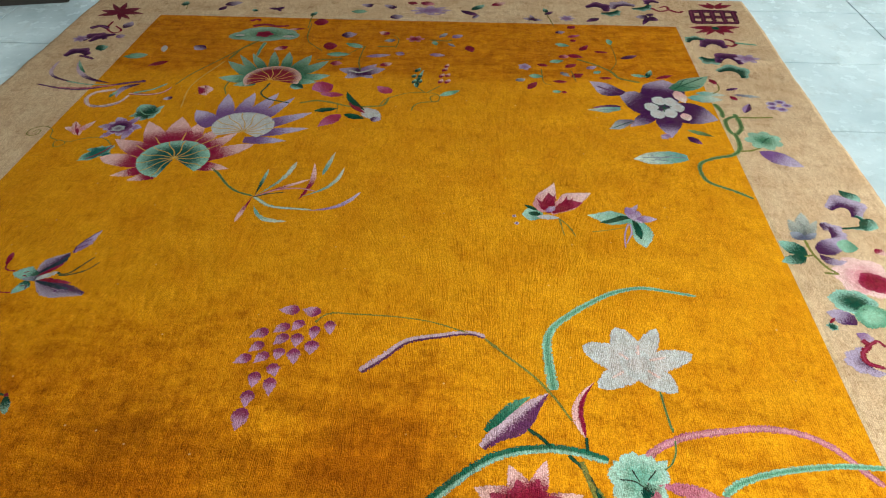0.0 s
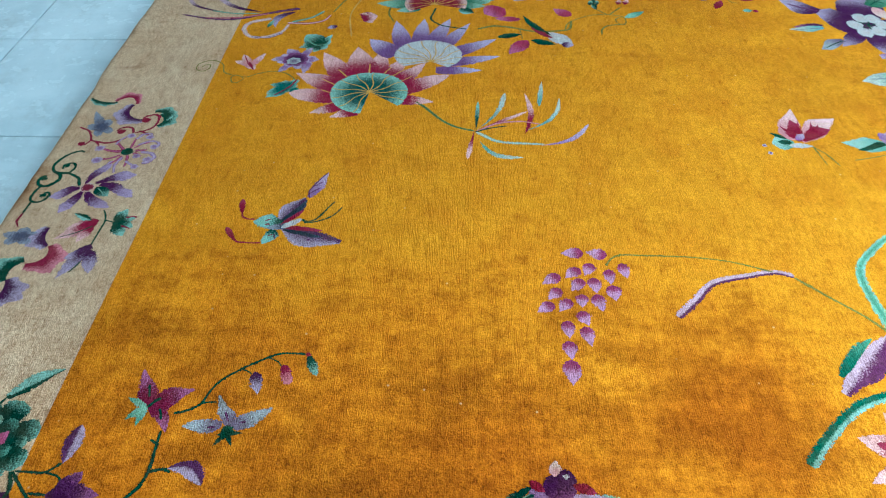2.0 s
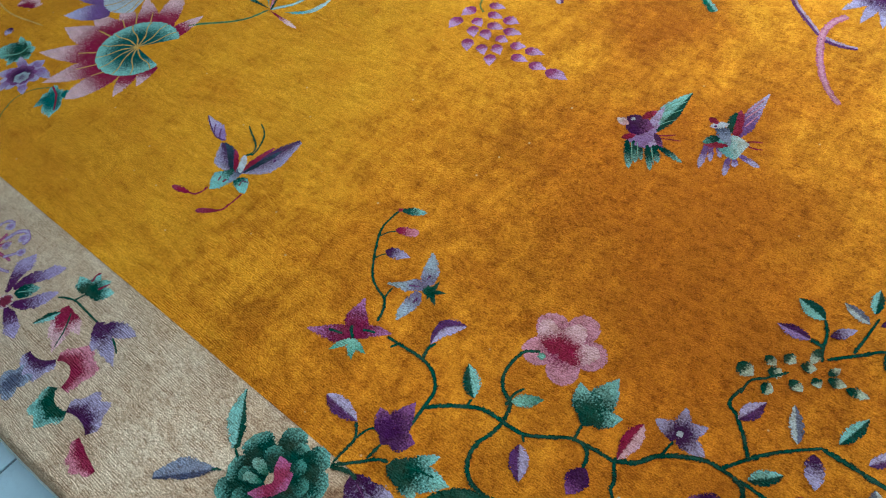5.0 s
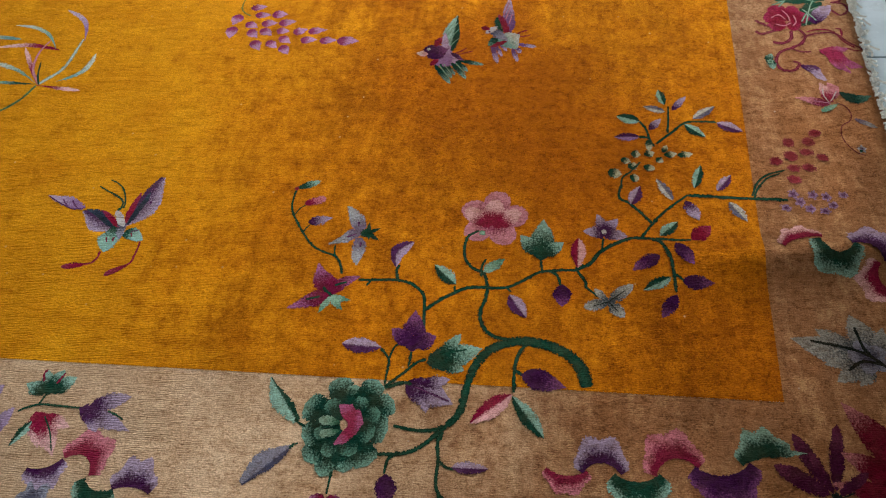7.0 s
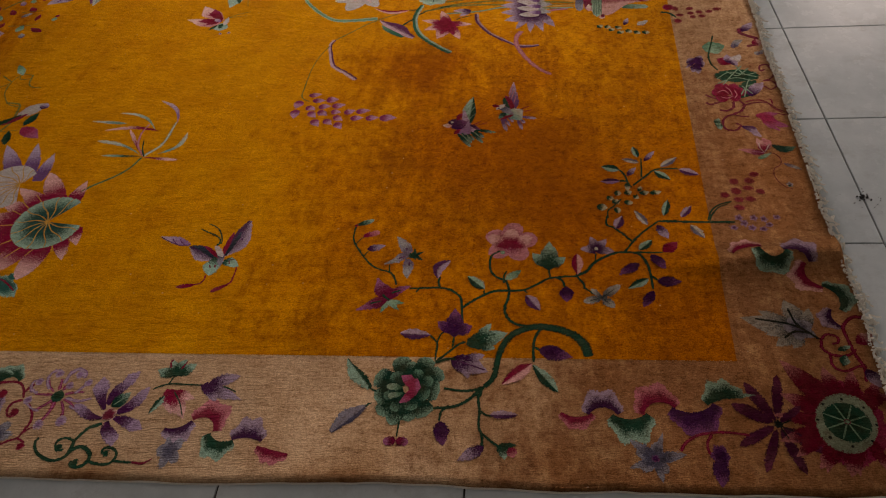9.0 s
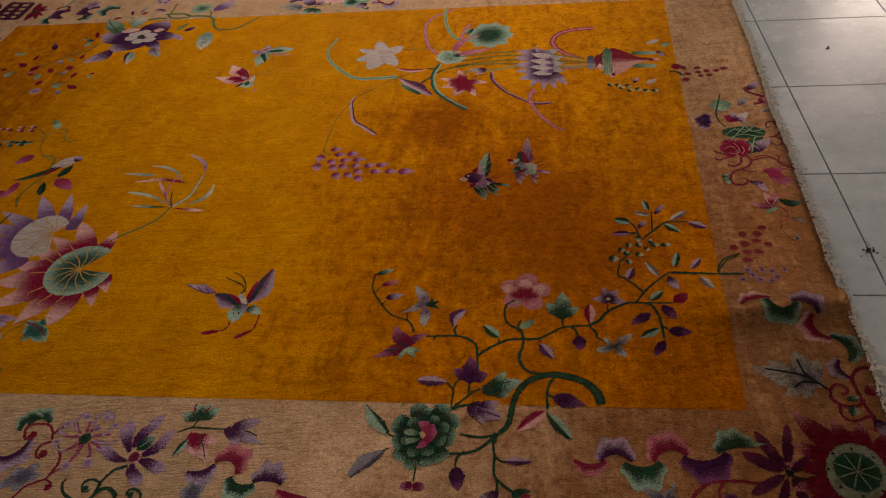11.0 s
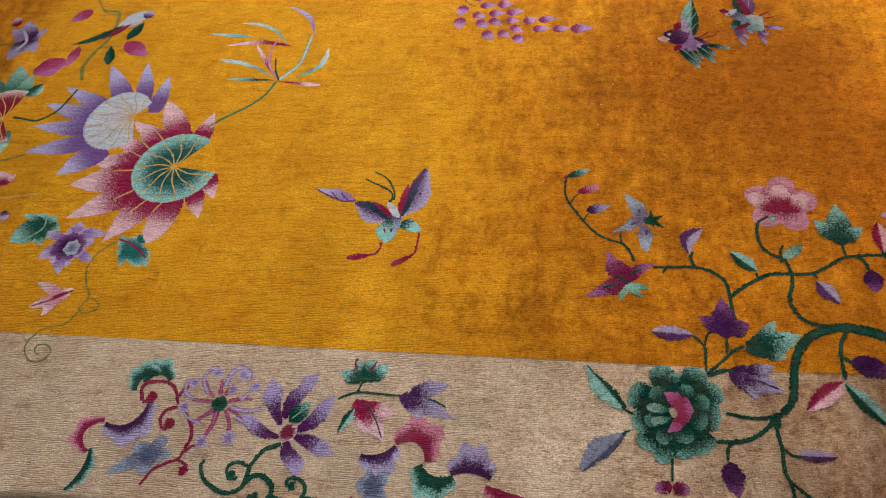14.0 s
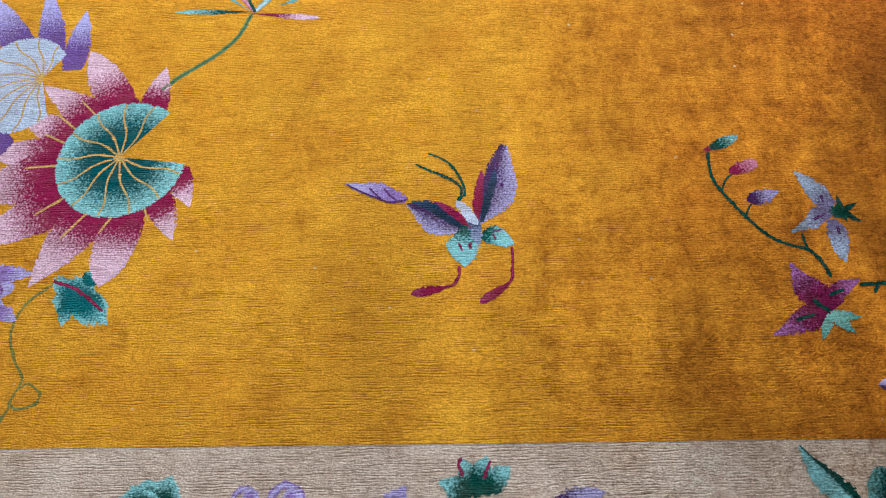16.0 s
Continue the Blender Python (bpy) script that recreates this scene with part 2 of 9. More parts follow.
def ground_pile(name, fresh, worn, stained_shade, dirt, dark_spots, half, shine, start=0.68, back=0.5):
    """The plain ground of the rug, mottled and stained. Places and radii of dark spots; half: how much nap shade is put
    into the near half's colour.
    """
    m, nt, bsdf = node_material(name)
    where = nt.nodes.new("ShaderNodeNewGeometry").outputs["Position"]
    patch = noise_of(nt, where, 9, 7.0, 0.68, (1.0, 0.8, 1))
    specks = noise_of(nt, where, 120, 3.0, 0.65, (1.0, 0.6, 1))
    c = mixed(nt, span(nt, patch, 0.40, 0.66), fresh, worn)
    c = mixed(nt, span(nt, specks, 0.58, 0.74, 0.0, 0.30), c, dirt)
    # streaks of the brushed nap, their shade put in as darker bands
    bands = noise_of(nt, where, 3.2, 6.0, 0.66, (0.4, 1.7, 1))
    c = mixed(nt, span(nt, bands, 0.42, 0.66, 0.0, 0.42), c, tuple(0.72 * a + 0.1 * b for a, b in zip(worn, stained_shade)))
    # short dents along y, their shade mixed in as the dirt colour
    slub = noise_of(nt, where, 1.0, 2.0, 0.6, (150, 18, 1))
    c = mixed(nt, span(nt, slub, 0.58, 0.70, 0.0, 0.26), c, dirt)
    # near half: shade of the brushed nap, put into the colour along with stains
    near = stain_shade_of(nt, where, dark_spots, half, start, back)
    c = mixed(nt, math2(nt, "MULTIPLY", near, 0.75), c, stained_shade)
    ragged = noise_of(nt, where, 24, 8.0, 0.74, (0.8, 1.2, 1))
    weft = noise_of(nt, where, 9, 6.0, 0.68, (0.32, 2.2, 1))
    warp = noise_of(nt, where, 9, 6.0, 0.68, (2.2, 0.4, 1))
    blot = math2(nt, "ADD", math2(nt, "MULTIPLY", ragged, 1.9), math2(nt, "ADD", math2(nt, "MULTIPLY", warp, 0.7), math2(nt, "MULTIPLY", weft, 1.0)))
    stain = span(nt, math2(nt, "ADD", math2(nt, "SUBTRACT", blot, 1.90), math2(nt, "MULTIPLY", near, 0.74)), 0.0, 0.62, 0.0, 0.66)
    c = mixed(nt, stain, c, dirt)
    dashes = noise_of(nt, where, 1.0, 3.0, 0.6, (210, 46, 1))
    c = mixed(nt, span(nt, dashes, 0.62, 0.70, 0.0, 0.36), c, dirt)
    cell = add(nt, "ShaderNodeTexVoronoi", Scale=26.0)
    nt.links.new(where, cell.inputs["Vector"])
    pick = nt.nodes.new("ShaderNodeSeparateXYZ")
    nt.links.new(cell.outputs["Color"], pick.inputs[0])
    fleck = math2(nt, "MULTIPLY", span(nt, cell.outputs["Distance"], 0.085, 0.04), span(nt, pick.outputs[0], 0.80, 0.86))
    c = mixed(nt, math2(nt, "MULTIPLY", fleck, 0.45), c, tuple(0.5 * a + 0.35 for a in fresh))
    sep = nt.nodes.new("ShaderNodeSeparateXYZ")
    nt.links.new(where, sep.inputs[0])
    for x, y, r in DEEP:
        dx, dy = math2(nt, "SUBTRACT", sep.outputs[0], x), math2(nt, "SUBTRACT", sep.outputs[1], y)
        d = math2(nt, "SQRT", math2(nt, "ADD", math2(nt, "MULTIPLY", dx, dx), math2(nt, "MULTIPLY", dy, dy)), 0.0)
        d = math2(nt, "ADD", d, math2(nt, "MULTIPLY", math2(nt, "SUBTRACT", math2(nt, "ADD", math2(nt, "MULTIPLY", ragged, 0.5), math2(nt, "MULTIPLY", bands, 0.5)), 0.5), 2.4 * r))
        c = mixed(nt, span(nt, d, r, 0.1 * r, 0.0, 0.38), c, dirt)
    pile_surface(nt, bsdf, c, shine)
    return m


GOLD = ground_pile("golden_pile", (0.72, 0.288, 0.010), (0.61, 0.214, 0.007), (0.53, 0.122, 0.004), (0.20, 0.042, 0.002), STAIN_SHADE, 0.72, (1.1, 1.30, 1.1))
SAND = ground_pile("sand_pile", (0.74, 0.525, 0.335), (0.65, 0.43, 0.255), (0.42, 0.180, 0.046), (0.19, 0.058, 0.014), STAIN_SHADE[:2] + ((-1.20, -1.30, 0.80), (-0.30, -1.65, 0.80), (-1.46, -0.3, 0.18), (-1.46, 0.35, 0.14)), 0.90, (0.82, 0.80, 0.80), 0.10, 0.08)
WINE = (0.22, 0.008, 0.032)
ROSE = (0.64, 0.22, 0.27)
BLUSH = (0.76, 0.42, 0.42)
MAGENTA = (0.32, 0.030, 0.085)
PLUM = (0.055, 0.010, 0.065)
LILAC = (0.43, 0.335, 0.47)
GREEN = (0.010, 0.058, 0.036)
TEAL = (0.020, 0.120, 0.105)
AQUA = (0.29, 0.50, 0.41)
PEARL = (0.53, 0.47, 0.46)
STRAW = (0.62, 0.48, 0.30)
PALETTE = {
    "rose": dyed_pile("rose_pile", (0.25, 0.010, 0.045), (0.76, 0.44, 0.43), 0.54, 0.36),
    "flame": dyed_pile("flame_pile", (0.17, 0.005, 0.022), (0.56, 0.21, 0.22), 0.78, 0.26),
    "pink": dyed_pile("pink_pile", (0.24, 0.014, 0.05), ROSE, 0.55, 0.5),
    "wine": dyed_pile("wine_pile", WINE, MAGENTA, 0.75, 0.5),
    "magenta": dyed_pile("magenta_pile", MAGENTA, (0.45, 0.12, 0.26), 0.6, 0.5),
    "lilac": dyed_pile("lilac_pile", PLUM, LILAC, 0.46, 0.5),
    "mauve": dyed_pile("mauve_pile", (0.29, 0.16, 0.33), (0.47, 0.35, 0.49), 0.5, 0.5),
    "violet": dyed_pile("violet_pile", (0.16, 0.07, 0.21), (0.47, 0.375, 0.53), 0.55, 0.45),
    "plum_edge": dyed_pile("plum_edge_pile", PLUM, LILAC, 0.76, 0.35),
    "leaf_half": dyed_pile("leaf_half_pile", GREEN, AQUA, 0.5, 0.16),
    "lilac_half": dyed_pile("lilac_half_pile", (0.10, 0.03, 0.11), (0.46, 0.35, 0.48), 0.5, 0.16),
    "plum_half": dyed_pile("plum_half_pile", PLUM, (0.34, 0.20, 0.40), 0.5, 0.16),
    "rose_half": dyed_pile("rose_half_pile", (0.25, 0.010, 0.045), BLUSH, 0.5, 0.16),
    "slate_half": dyed_pile("slate_half_pile", (0.07, 0.075, 0.13), (0.26, 0.26, 0.33), 0.5, 0.16),
    "grey_half": dyed_pile("grey_half_pile", (0.16, 0.15, 0.20), (0.52, 0.50, 0.44), 0.5, 0.16),
    "plum": dyed_pile("plum_pile", PLUM, (0.22, 0.07, 0.20), 0.7, 0.5),
    "leaf": dyed_pile("leaf_pile", GREEN, AQUA, 0.62, 0.5),
    "lotus_pad": dyed_pile("lotus_pad_pile", (0.012, 0.080, 0.072), AQUA, 0.74, 0.44),
    "aqua": dyed_pile("aqua_pile", TEAL, AQUA, 0.70, 0.45),
    "stem": dyed_pile("stem_pile", (0.006, 0.045, 0.024), (0.012, 0.075, 0.045), 0.5, 0.5),
    "jade": dyed_pile("jade_pile", (0.27, 0.47, 0.34), (0.12, 0.30, 0.20), 0.6, 0.5),
    "slate": dyed_pile("slate_pile", (0.08, 0.085, 0.14), (0.28, 0.29, 0.36), 0.5, 0.5),
    "pearl": dyed_pile("pearl_pile", PEARL, (0.51, 0.50, 0.50), 0.5, 0.5),
    "grey": dyed_pile("grey_pile", (0.17, 0.13, 0.20), (0.37, 0.39, 0.41), 0.42, 0.5),
    "straw": dyed_pile("straw_pile", STRAW, STRAW),
    "gilt": dyed_pile("gilt_pile", (0.62, 0.34, 0.07), (0.62, 0.34, 0.07)),
    "grape": dyed_pile("grape_pile", (0.25, 0.035, 0.12), (0.50, 0.26, 0.42), 0.42, 0.35),
    "rope": dyed_pile("rope_pile", (0.46, 0.13, 0.20), (0.58, 0.25, 0.30), 0.5, 0.6),
    "blush": dyed_pile("blush_pile", (0.66, 0.36, 0.36), (0.70, 0.52, 0.46), 0.5, 0.5),
    "twig": dyed_pile("twig_pile", PLUM, (0.52, 0.36, 0.44), 0.45, 0.25),
    "arch": dyed_pile("arch_pile", AQUA, (0.02, 0.13, 0.08), 0.42, 0.2),
    "frost": dyed_pile("frost_pile", (0.16, 0.34, 0.30), (0.52, 0.54, 0.46), 0.5, 0.6),
    "fern": dyed_pile("fern_pile", (0.045, 0.15, 0.085), (0.28, 0.44, 0.33), 0.45, 0.6),
    "sage": dyed_pile("sage_pile", (0.16, 0.23, 0.09), (0.07, 0.13, 0.045), 0.6, 0.5),
    "leafy": dyed_pile("leafy_pile", (0.006, 0.050, 0.034), AQUA, 0.72, 0.6),
    "twig_half": dyed_pile("twig_half_pile", (0.10, 0.025, 0.10), (0.40, 0.26, 0.34), 0.55, 0.2),
    "clem": dyed_pile("clematis_pile", (0.075, 0.012, 0.075), (0.44, 0.32, 0.50), 0.55, 0.5),
    "aubergine": dyed_pile("aubergine_pile", (0.075, 0.008, 0.040), (0.16, 0.030, 0.075), 0.7, 0.5),
    "mist": dyed_pile("mist_pile", (0.06, 0.075, 0.085), (0.40, 0.40, 0.36), 0.45, 0.7),
    "ink": dyed_pile("ink_pile", (0.012, 0.018, 0.014), (0.02, 0.03, 0.025)),
    "brick": dyed_pile("brick_red_pile", (0.22, 0.025, 0.035), (0.30, 0.060, 0.070), 0.7, 0.5),
    "dusk": dyed_pile("dusk_pile", (0.10, 0.030, 0.09), (0.32, 0.20, 0.32), 0.4, 0.6),
    "pod": dyed_pile("pod_pile", (0.10, 0.025, 0.08), (0.56, 0.38, 0.46)),
    "pod_half": dyed_pile("pod_half_pile", (0.10, 0.025, 0.08), (0.56, 0.38, 0.46), 0.42, 0.2),
    "pale_aqua": dyed_pile("pale_aqua_pile", (0.16, 0.36, 0.28), (0.38, 0.54, 0.46), 0.5, 0.7),
    "petal_pink": dyed_pile("petal_pink_pile", (0.60, 0.25, 0.28), (0.80, 0.52, 0.50), 0.5, 0.6),
    "bud": dyed_pile("bud_pile", (0.12, 0.03, 0.10), (0.56, 0.39, 0.47)),
    "bud_half": dyed_pile("bud_half_pile", (0.12, 0.03, 0.10), (0.56, 0.39, 0.47), 0.52, 0.35),
    "maroon": dyed_pile("maroon_pile", (0.17, 0.014, 0.040), (0.26, 0.05, 0.08), 0.7, 0.5),
    "disc_rim": dyed_pile("disc_rim_pile", (0.20, 0.27, 0.19), (0.25, 0.33, 0.24)),
    "wing_half": dyed_pile("wing_half_pile", (0.075, 0.03, 0.085), (0.44, 0.34, 0.44), 0.74, 0.5),
    "tail": dyed_pile("tail_pile", (0.010, 0.070, 0.045), (0.29, 0.50, 0.42), 0.34, 0.4),
    "vessel_half": dyed_pile("vessel_pile", (0.62, 0.35, 0.33), (0.22, 0.014, 0.032), 0.5, 0.3),
    "fan": dyed_pile("fan_pile", (0.22, 0.014, 0.030), (0.70, 0.46, 0.42), 0.86, 0.3),
    "berry": dyed_pile("berry_pile", (0.010, 0.055, 0.030), (0.50, 0.50, 0.33), 0.52, 0.3),
    "navy": dyed_pile("navy_pile", (0.018, 0.030, 0.045), (0.05, 0.07, 0.10), 0.7, 0.5),
    "sheath": dyed_pile("sheath_pile", (0.025, 0.13, 0.08), (0.09, 0.27, 0.18), 0.6, 0.5),
    "fuchsia": dyed_pile("fuchsia_pile", (0.17, 0.010, 0.045), (0.42, 0.15, 0.32), 0.66, 0.6),
    "peony": dyed_pile("peony_pile", (0.21, 0.014, 0.060), (0.64, 0.27, 0.32), 0.48, 0.5),
    "wing": dyed_pile("wing_pile", (0.085, 0.035, 0.085), (0.46, 0.40, 0.45), 0.66, 0.6),
    "green_rim": dyed_pile("green_rim_pile", (0.006, 0.048, 0.032), (0.22, 0.43, 0.34), 0.82, 0.36),
    "leafdeep": dyed_pile("leafdeep_pile", (0.006, 0.045, 0.030), (0.12, 0.29, 0.22), 0.76, 0.5),
    "sandy": SAND,
    "olive": dyed_pile("olive_pile", (0.16, 0.16, 0.03), (0.22, 0.20, 0.05)),
}


def ceramic_tile(name):
    m, nt, bsdf = node_material(name)
    where = nt.nodes.new("ShaderNodeNewGeometry").outputs["Position"]
    info = nt.nodes.new("ShaderNodeObjectInfo")
    cloud = noise_of(nt, where, 2.6, 6.0, 0.66)
    smear = noise_of(nt, where, 16, 4.0, 0.6)
    scuffs = noise_of(nt, where, 7.0, 9.0, 0.78, (1.0, 0.7, 1))
    specks = noise_of(nt, where, 60, 4.0, 0.7)
    c = mixed(nt, span(nt, cloud, 0.36, 0.62), (0.50, 0.59, 0.625), (0.71, 0.79, 0.82))
    c = mixed(nt, span(nt, smear, 0.52, 0.76, 0.0, 0.35), c, (0.44, 0.51, 0.53))
    c = mixed(nt, span(nt, scuffs, 0.52, 0.68, 0.0, 0.6), c, (0.40, 0.44, 0.44))
    c = mixed(nt, span(nt, specks, 0.66, 0.74, 0.0, 0.45), c, (0.22, 0.22, 0.21))
    c = mixed(nt, math2(nt, "MULTIPLY", info.outputs["Random"], 0.22), c, (0.56, 0.65, 0.69))
    nt.links.new(c, bsdf.inputs["Base Color"])
    nt.links.new(span(nt, smear, 0.3, 0.8, 0.16, 0.36), bsdf.inputs["Roughness"])
    bsdf.inputs["Specular IOR Level"].default_value = 0.33
    bump = add(nt, "ShaderNodeBump", Strength=0.25, Distance=0.002)
    nt.links.new(noise_of(nt, where, 6, 2.0), bump.inputs["Height"])
    nt.links.new(bump.outputs[0], bsdf.inputs["Normal"])
    return m


def matt(name, colour, dark=0.85, scale=5.0, rough=0.85):
    m, nt, bsdf = node_material(name)
    where = nt.nodes.new("ShaderNodeNewGeometry").outputs["Position"]
    c = mixed(nt, span(nt, noise_of(nt, where, scale, 5.0), 0.35, 0.7), colour, tuple(v * dark for v in colour))
    nt.links.new(c, bsdf.inputs["Base Color"])
    bsdf.inputs["Roughness"].default_value = rough
    return m


TILE = ceramic_tile("ceramic_tile")
GROUT = matt("grout", (0.045, 0.040, 0.036), 0.6, 30)
PLASTER = matt("plaster", (0.55, 0.55, 0.54), 0.95, 3)
COTTON = matt("cotton", (0.96, 0.945, 0.89), 0.95, 80)
through_light = add(COTTON.node_tree, "ShaderNodeBsdfTranslucent", Color=(0.95, 0.93, 0.86, 1.0))
both_ways = add(COTTON.node_tree, "ShaderNodeMixShader", Fac=0.45)
COTTON.node_tree.links.new(COTTON.node_tree.nodes["Principled BSDF"].outputs[0], both_ways.inputs[1])
COTTON.node_tree.links.new(through_light.outputs[0], both_ways.inputs[2])
COTTON.node_tree.links.new(both_ways.outputs[0], COTTON.node_tree.nodes["Material Output"].inputs["Surface"])


# ---- the room: its tiled floor, with unseen walls and ceiling assumed to shape the daylight ----
def box(bm, x0, y0, z0, x1, y1, z1):
    m = Matrix.Translation(((x0 + x1) / 2, (y0 + y1) / 2, (z0 + z1) / 2)) @ Matrix.Diagonal((x1 - x0, y1 - y0, z1 - z0, 1))
    return bmesh.ops.create_cube(bm, size=1.0, matrix=m)["verts"]


def mesh_of(name, bm, material):
    me = bpy.data.meshes.new(name)
    bm.to_mesh(me)
    bm.free()
    me.materials.append(material)
    return me


def part(name, bm, material, parent, label=""):
    ob = new(name, mesh_of(name, bm, material))
    ob.parent = parent
    return tagged(ob, label=label)


def structure(name, bm, material, label, category):
    return tagged(new(name, mesh_of(name, bm, material)), label, category, kind="structure")


def wall_with_openings(name, axis, at, lo, hi, gaps, label):
    """A wall 0.2 m thick across x or y; gaps: start, end, sill and head of each opening, in order."""
    bm = bmesh.new()
    out = at + (0.2 if at > 0 else -0.2)
    a, b = min(at, out), max(at, out)
    pieces, u = [], lo
    for g0, g1, sill, head in gaps:
        pieces += [(u, g0, 0, ROOM_H), (g0, g1, 0, sill), (g0, g1, head, ROOM_H)]
        u = g1
    for u0, u1, z0, z1 in pieces + [(u, hi, 0, ROOM_H)]:
        if u1 > u0 and z1 > z0:
            box(bm, *((a, u0, z0, b, u1, z1) if axis == "x" else (u0, a, z0, u1, b, z1)))
    return structure(name, bm, PLASTER, label, "wall")


bm = bmesh.new()
box(bm, ROOM_W, ROOM_S, -0.12, ROOM_E, ROOM_N, -0.006)
floor = structure("floor", bm, GROUT, "dark narrow joints under pale blue-grey ceramic floor tiles", "floor")
wall_with_openings("wall_east", "x", ROOM_E, ROOM_S, ROOM_N, ((-5.55, -4.25, 0.0, 2.9), (-2.6, 3.0, 0.4, 2.7)), "assumed plain white wall with a doorway and a wide window opening")
wall_with_openings("wall_north", "y", ROOM_N, ROOM_W, ROOM_E, ((-3.7, 0.9, 0.8, 2.7),), "assumed plain white wall with a wide window opening")
wall_with_openings("wall_west", "x", ROOM_W, ROOM_S, ROOM_N, (), "assumed plain white plastered wall")
wall_with_openings("wall_south", "y", ROOM_S, ROOM_W, ROOM_E, (), "assumed plain white plastered wall")
bm = bmesh.new()
box(bm, ROOM_W - 0.2, ROOM_S - 0.2, ROOM_H, ROOM_E + 0.2, ROOM_N + 0.2, ROOM_H + 0.15)
structure("ceiling", bm, PLASTER, "assumed plain white ceiling", "ceiling")

# ---- the rug's ground ----
FIELD = [Vector(p) for p in ((-1.034, -1.291), (1.448, -1.403), (1.455, 2.135), (-1.022, 2.135))]
EDGE = [Vector(p) for p in ((-1.382, -1.626), (1.835, -1.752), (1.850, 2.490), (-1.405, 2.485))]
PILE = 0.014


def rug_height(x, y):
    """The lie of the rug: nearly flat, with slow swells and one low fold across the near border."""
    z = PILE + 0.0022 * noise.noise((x * 1.7, y * 1.7, 3.1)) + 0.0012 * noise.noise((x * 5.0, y * 5.0, 7.7))
    return z + 0.019 * fold_at(x, y)


def fold_at(x, y):
    return math.exp(-(((x + 0.66 + 0.12 * (y + 1.5)) / 0.045) ** 2)) * min(1.0, max(0.0, (-1.02 - y) / 0.35))


def wavy(x, y):
    """The slightly uneven outer edge."""
    return 0.010 * noise.noise((x * 2.3, y * 2.3, 0.4)) + 0.006 * noise.noise((x * 8.0, y * 8.0, 1.9)) + 0.002 * noise.noise((x * 25.0, y * 25.0, 4.2))


def quad_grid(bm, corners, nu, nv, lift=0.0):
    rows = []
    for j in range(nv + 1):
        v = j / nv
        a, b = corners[0].lerp(corners[3], v), corners[1].lerp(corners[2], v)
        row = []
        for i in range(nu + 1):
            p = a.lerp(b, i / nu)
            row.append(bm.verts.new((p.x, p.y, rug_height(p.x, p.y) + lift)))
        rows.append(row)
    for j in range(nv):
        for i in range(nu):
            bm.faces.new((rows[j][i], rows[j][i + 1], rows[j + 1][i + 1], rows[j + 1][i])).smooth = True
    return rows


rug = tagged(new("rug"), "large golden Chinese floral wool rug with sand border lying on tiles", "rug")
bm = bmesh.new()
quad_grid(bm, FIELD, 150, 210, 0.0012)
part("field", bm, GOLD, rug, "golden yellow pile, mottled and stained brown, nap shade in the near half's colour")


def border_strip(name, k, n):
    """One side of the border, from the field out to the rounded, slightly wavy edge."""
    bm = bmesh.new()
    a0, a1, b0, b1 = FIELD[k], FIELD[(k + 1) % 4], EDGE[k], EDGE[(k + 1) % 4]
    rows = []
    across = 26
    for i in range(n + 1):
        u = i / n
        inner, outer = a0.lerp(a1, u), b0.lerp(b1, u)
        way = (outer - inner).normalized()
        outer = outer + way * wavy(outer.x, outer.y)
        row = []
        for j in range(across + 1):
            w = j / across
            p = inner.lerp(outer, w)
            row.append(bm.verts.new((p.x, p.y, rug_height(p.x, p.y) + 0.001)))
        for drop, out in ((0.003, 0.004), (0.008, 0.006), (PILE, 0.004)):
            p = outer + way * out
            row.append(bm.verts.new((p.x, p.y, max(0.0006, rug_height(p.x, p.y) - drop))))
        rows.append(row)
    for i in range(n):
        for j in range(len(rows[0]) - 1):
            bm.faces.new((rows[i][j], rows[i][j + 1], rows[i + 1][j + 1], rows[i + 1][j])).smooth = True
    bmesh.ops.recalc_face_normals(bm, faces=bm.faces)
    return part(name, bm, SAND, rug, "sand-coloured border pile, browned by wear and by shade in its colour")


border_strip("border_strip", 0, 150)
border_strip("border_strip", 1, 200)
border_strip("border_strip", 2, 150)
border_strip("border_strip", 3, 200)


# ---- the knotted ornament: every petal, leaf and stem is a raised piece of pile ----
def shaded_mesh(name, points, faces, material):
    """points: x, y, height over the pile, shade (0 to 1) and nearness to the outline (0 to 1)."""
    me = bpy.data.meshes.new(name)
    good = []
    for f in faces:
        area = sum(points[a][0] * points[b][1] - points[b][0] * points[a][1] for a, b in zip(f, f[1:] + f[:1]))
        good.append(f if area >= -1e-12 else f[::-1])
    me.from_pydata([(x, y, rug_height(x, y) + h + 0.0008 * fold_at(x, y)) for x, y, h, _, _ in points], [], good)
    uv = me.uv_layers.new(name="shade")
    for loop in me.loops:
        uv.data[loop.index].uv = points[loop.vertex_index][3:]
    me.materials.append(material)
    return me


def frayed(x, y, amount=0.0022):
    """The stepped outline that single knots leave."""
    return amount * noise.noise((x * 170, y * 170, 5.5)) + amount * noise.noise((x * 70, y * 70, 2.5))


def rim_of(r, half):
    """How near a point at the share r of the half width is to the outline: 1 on it, 0 from 13 mm inwards."""
    return min(r, max(0.0, 1 - (1 - r) * half / 0.013))


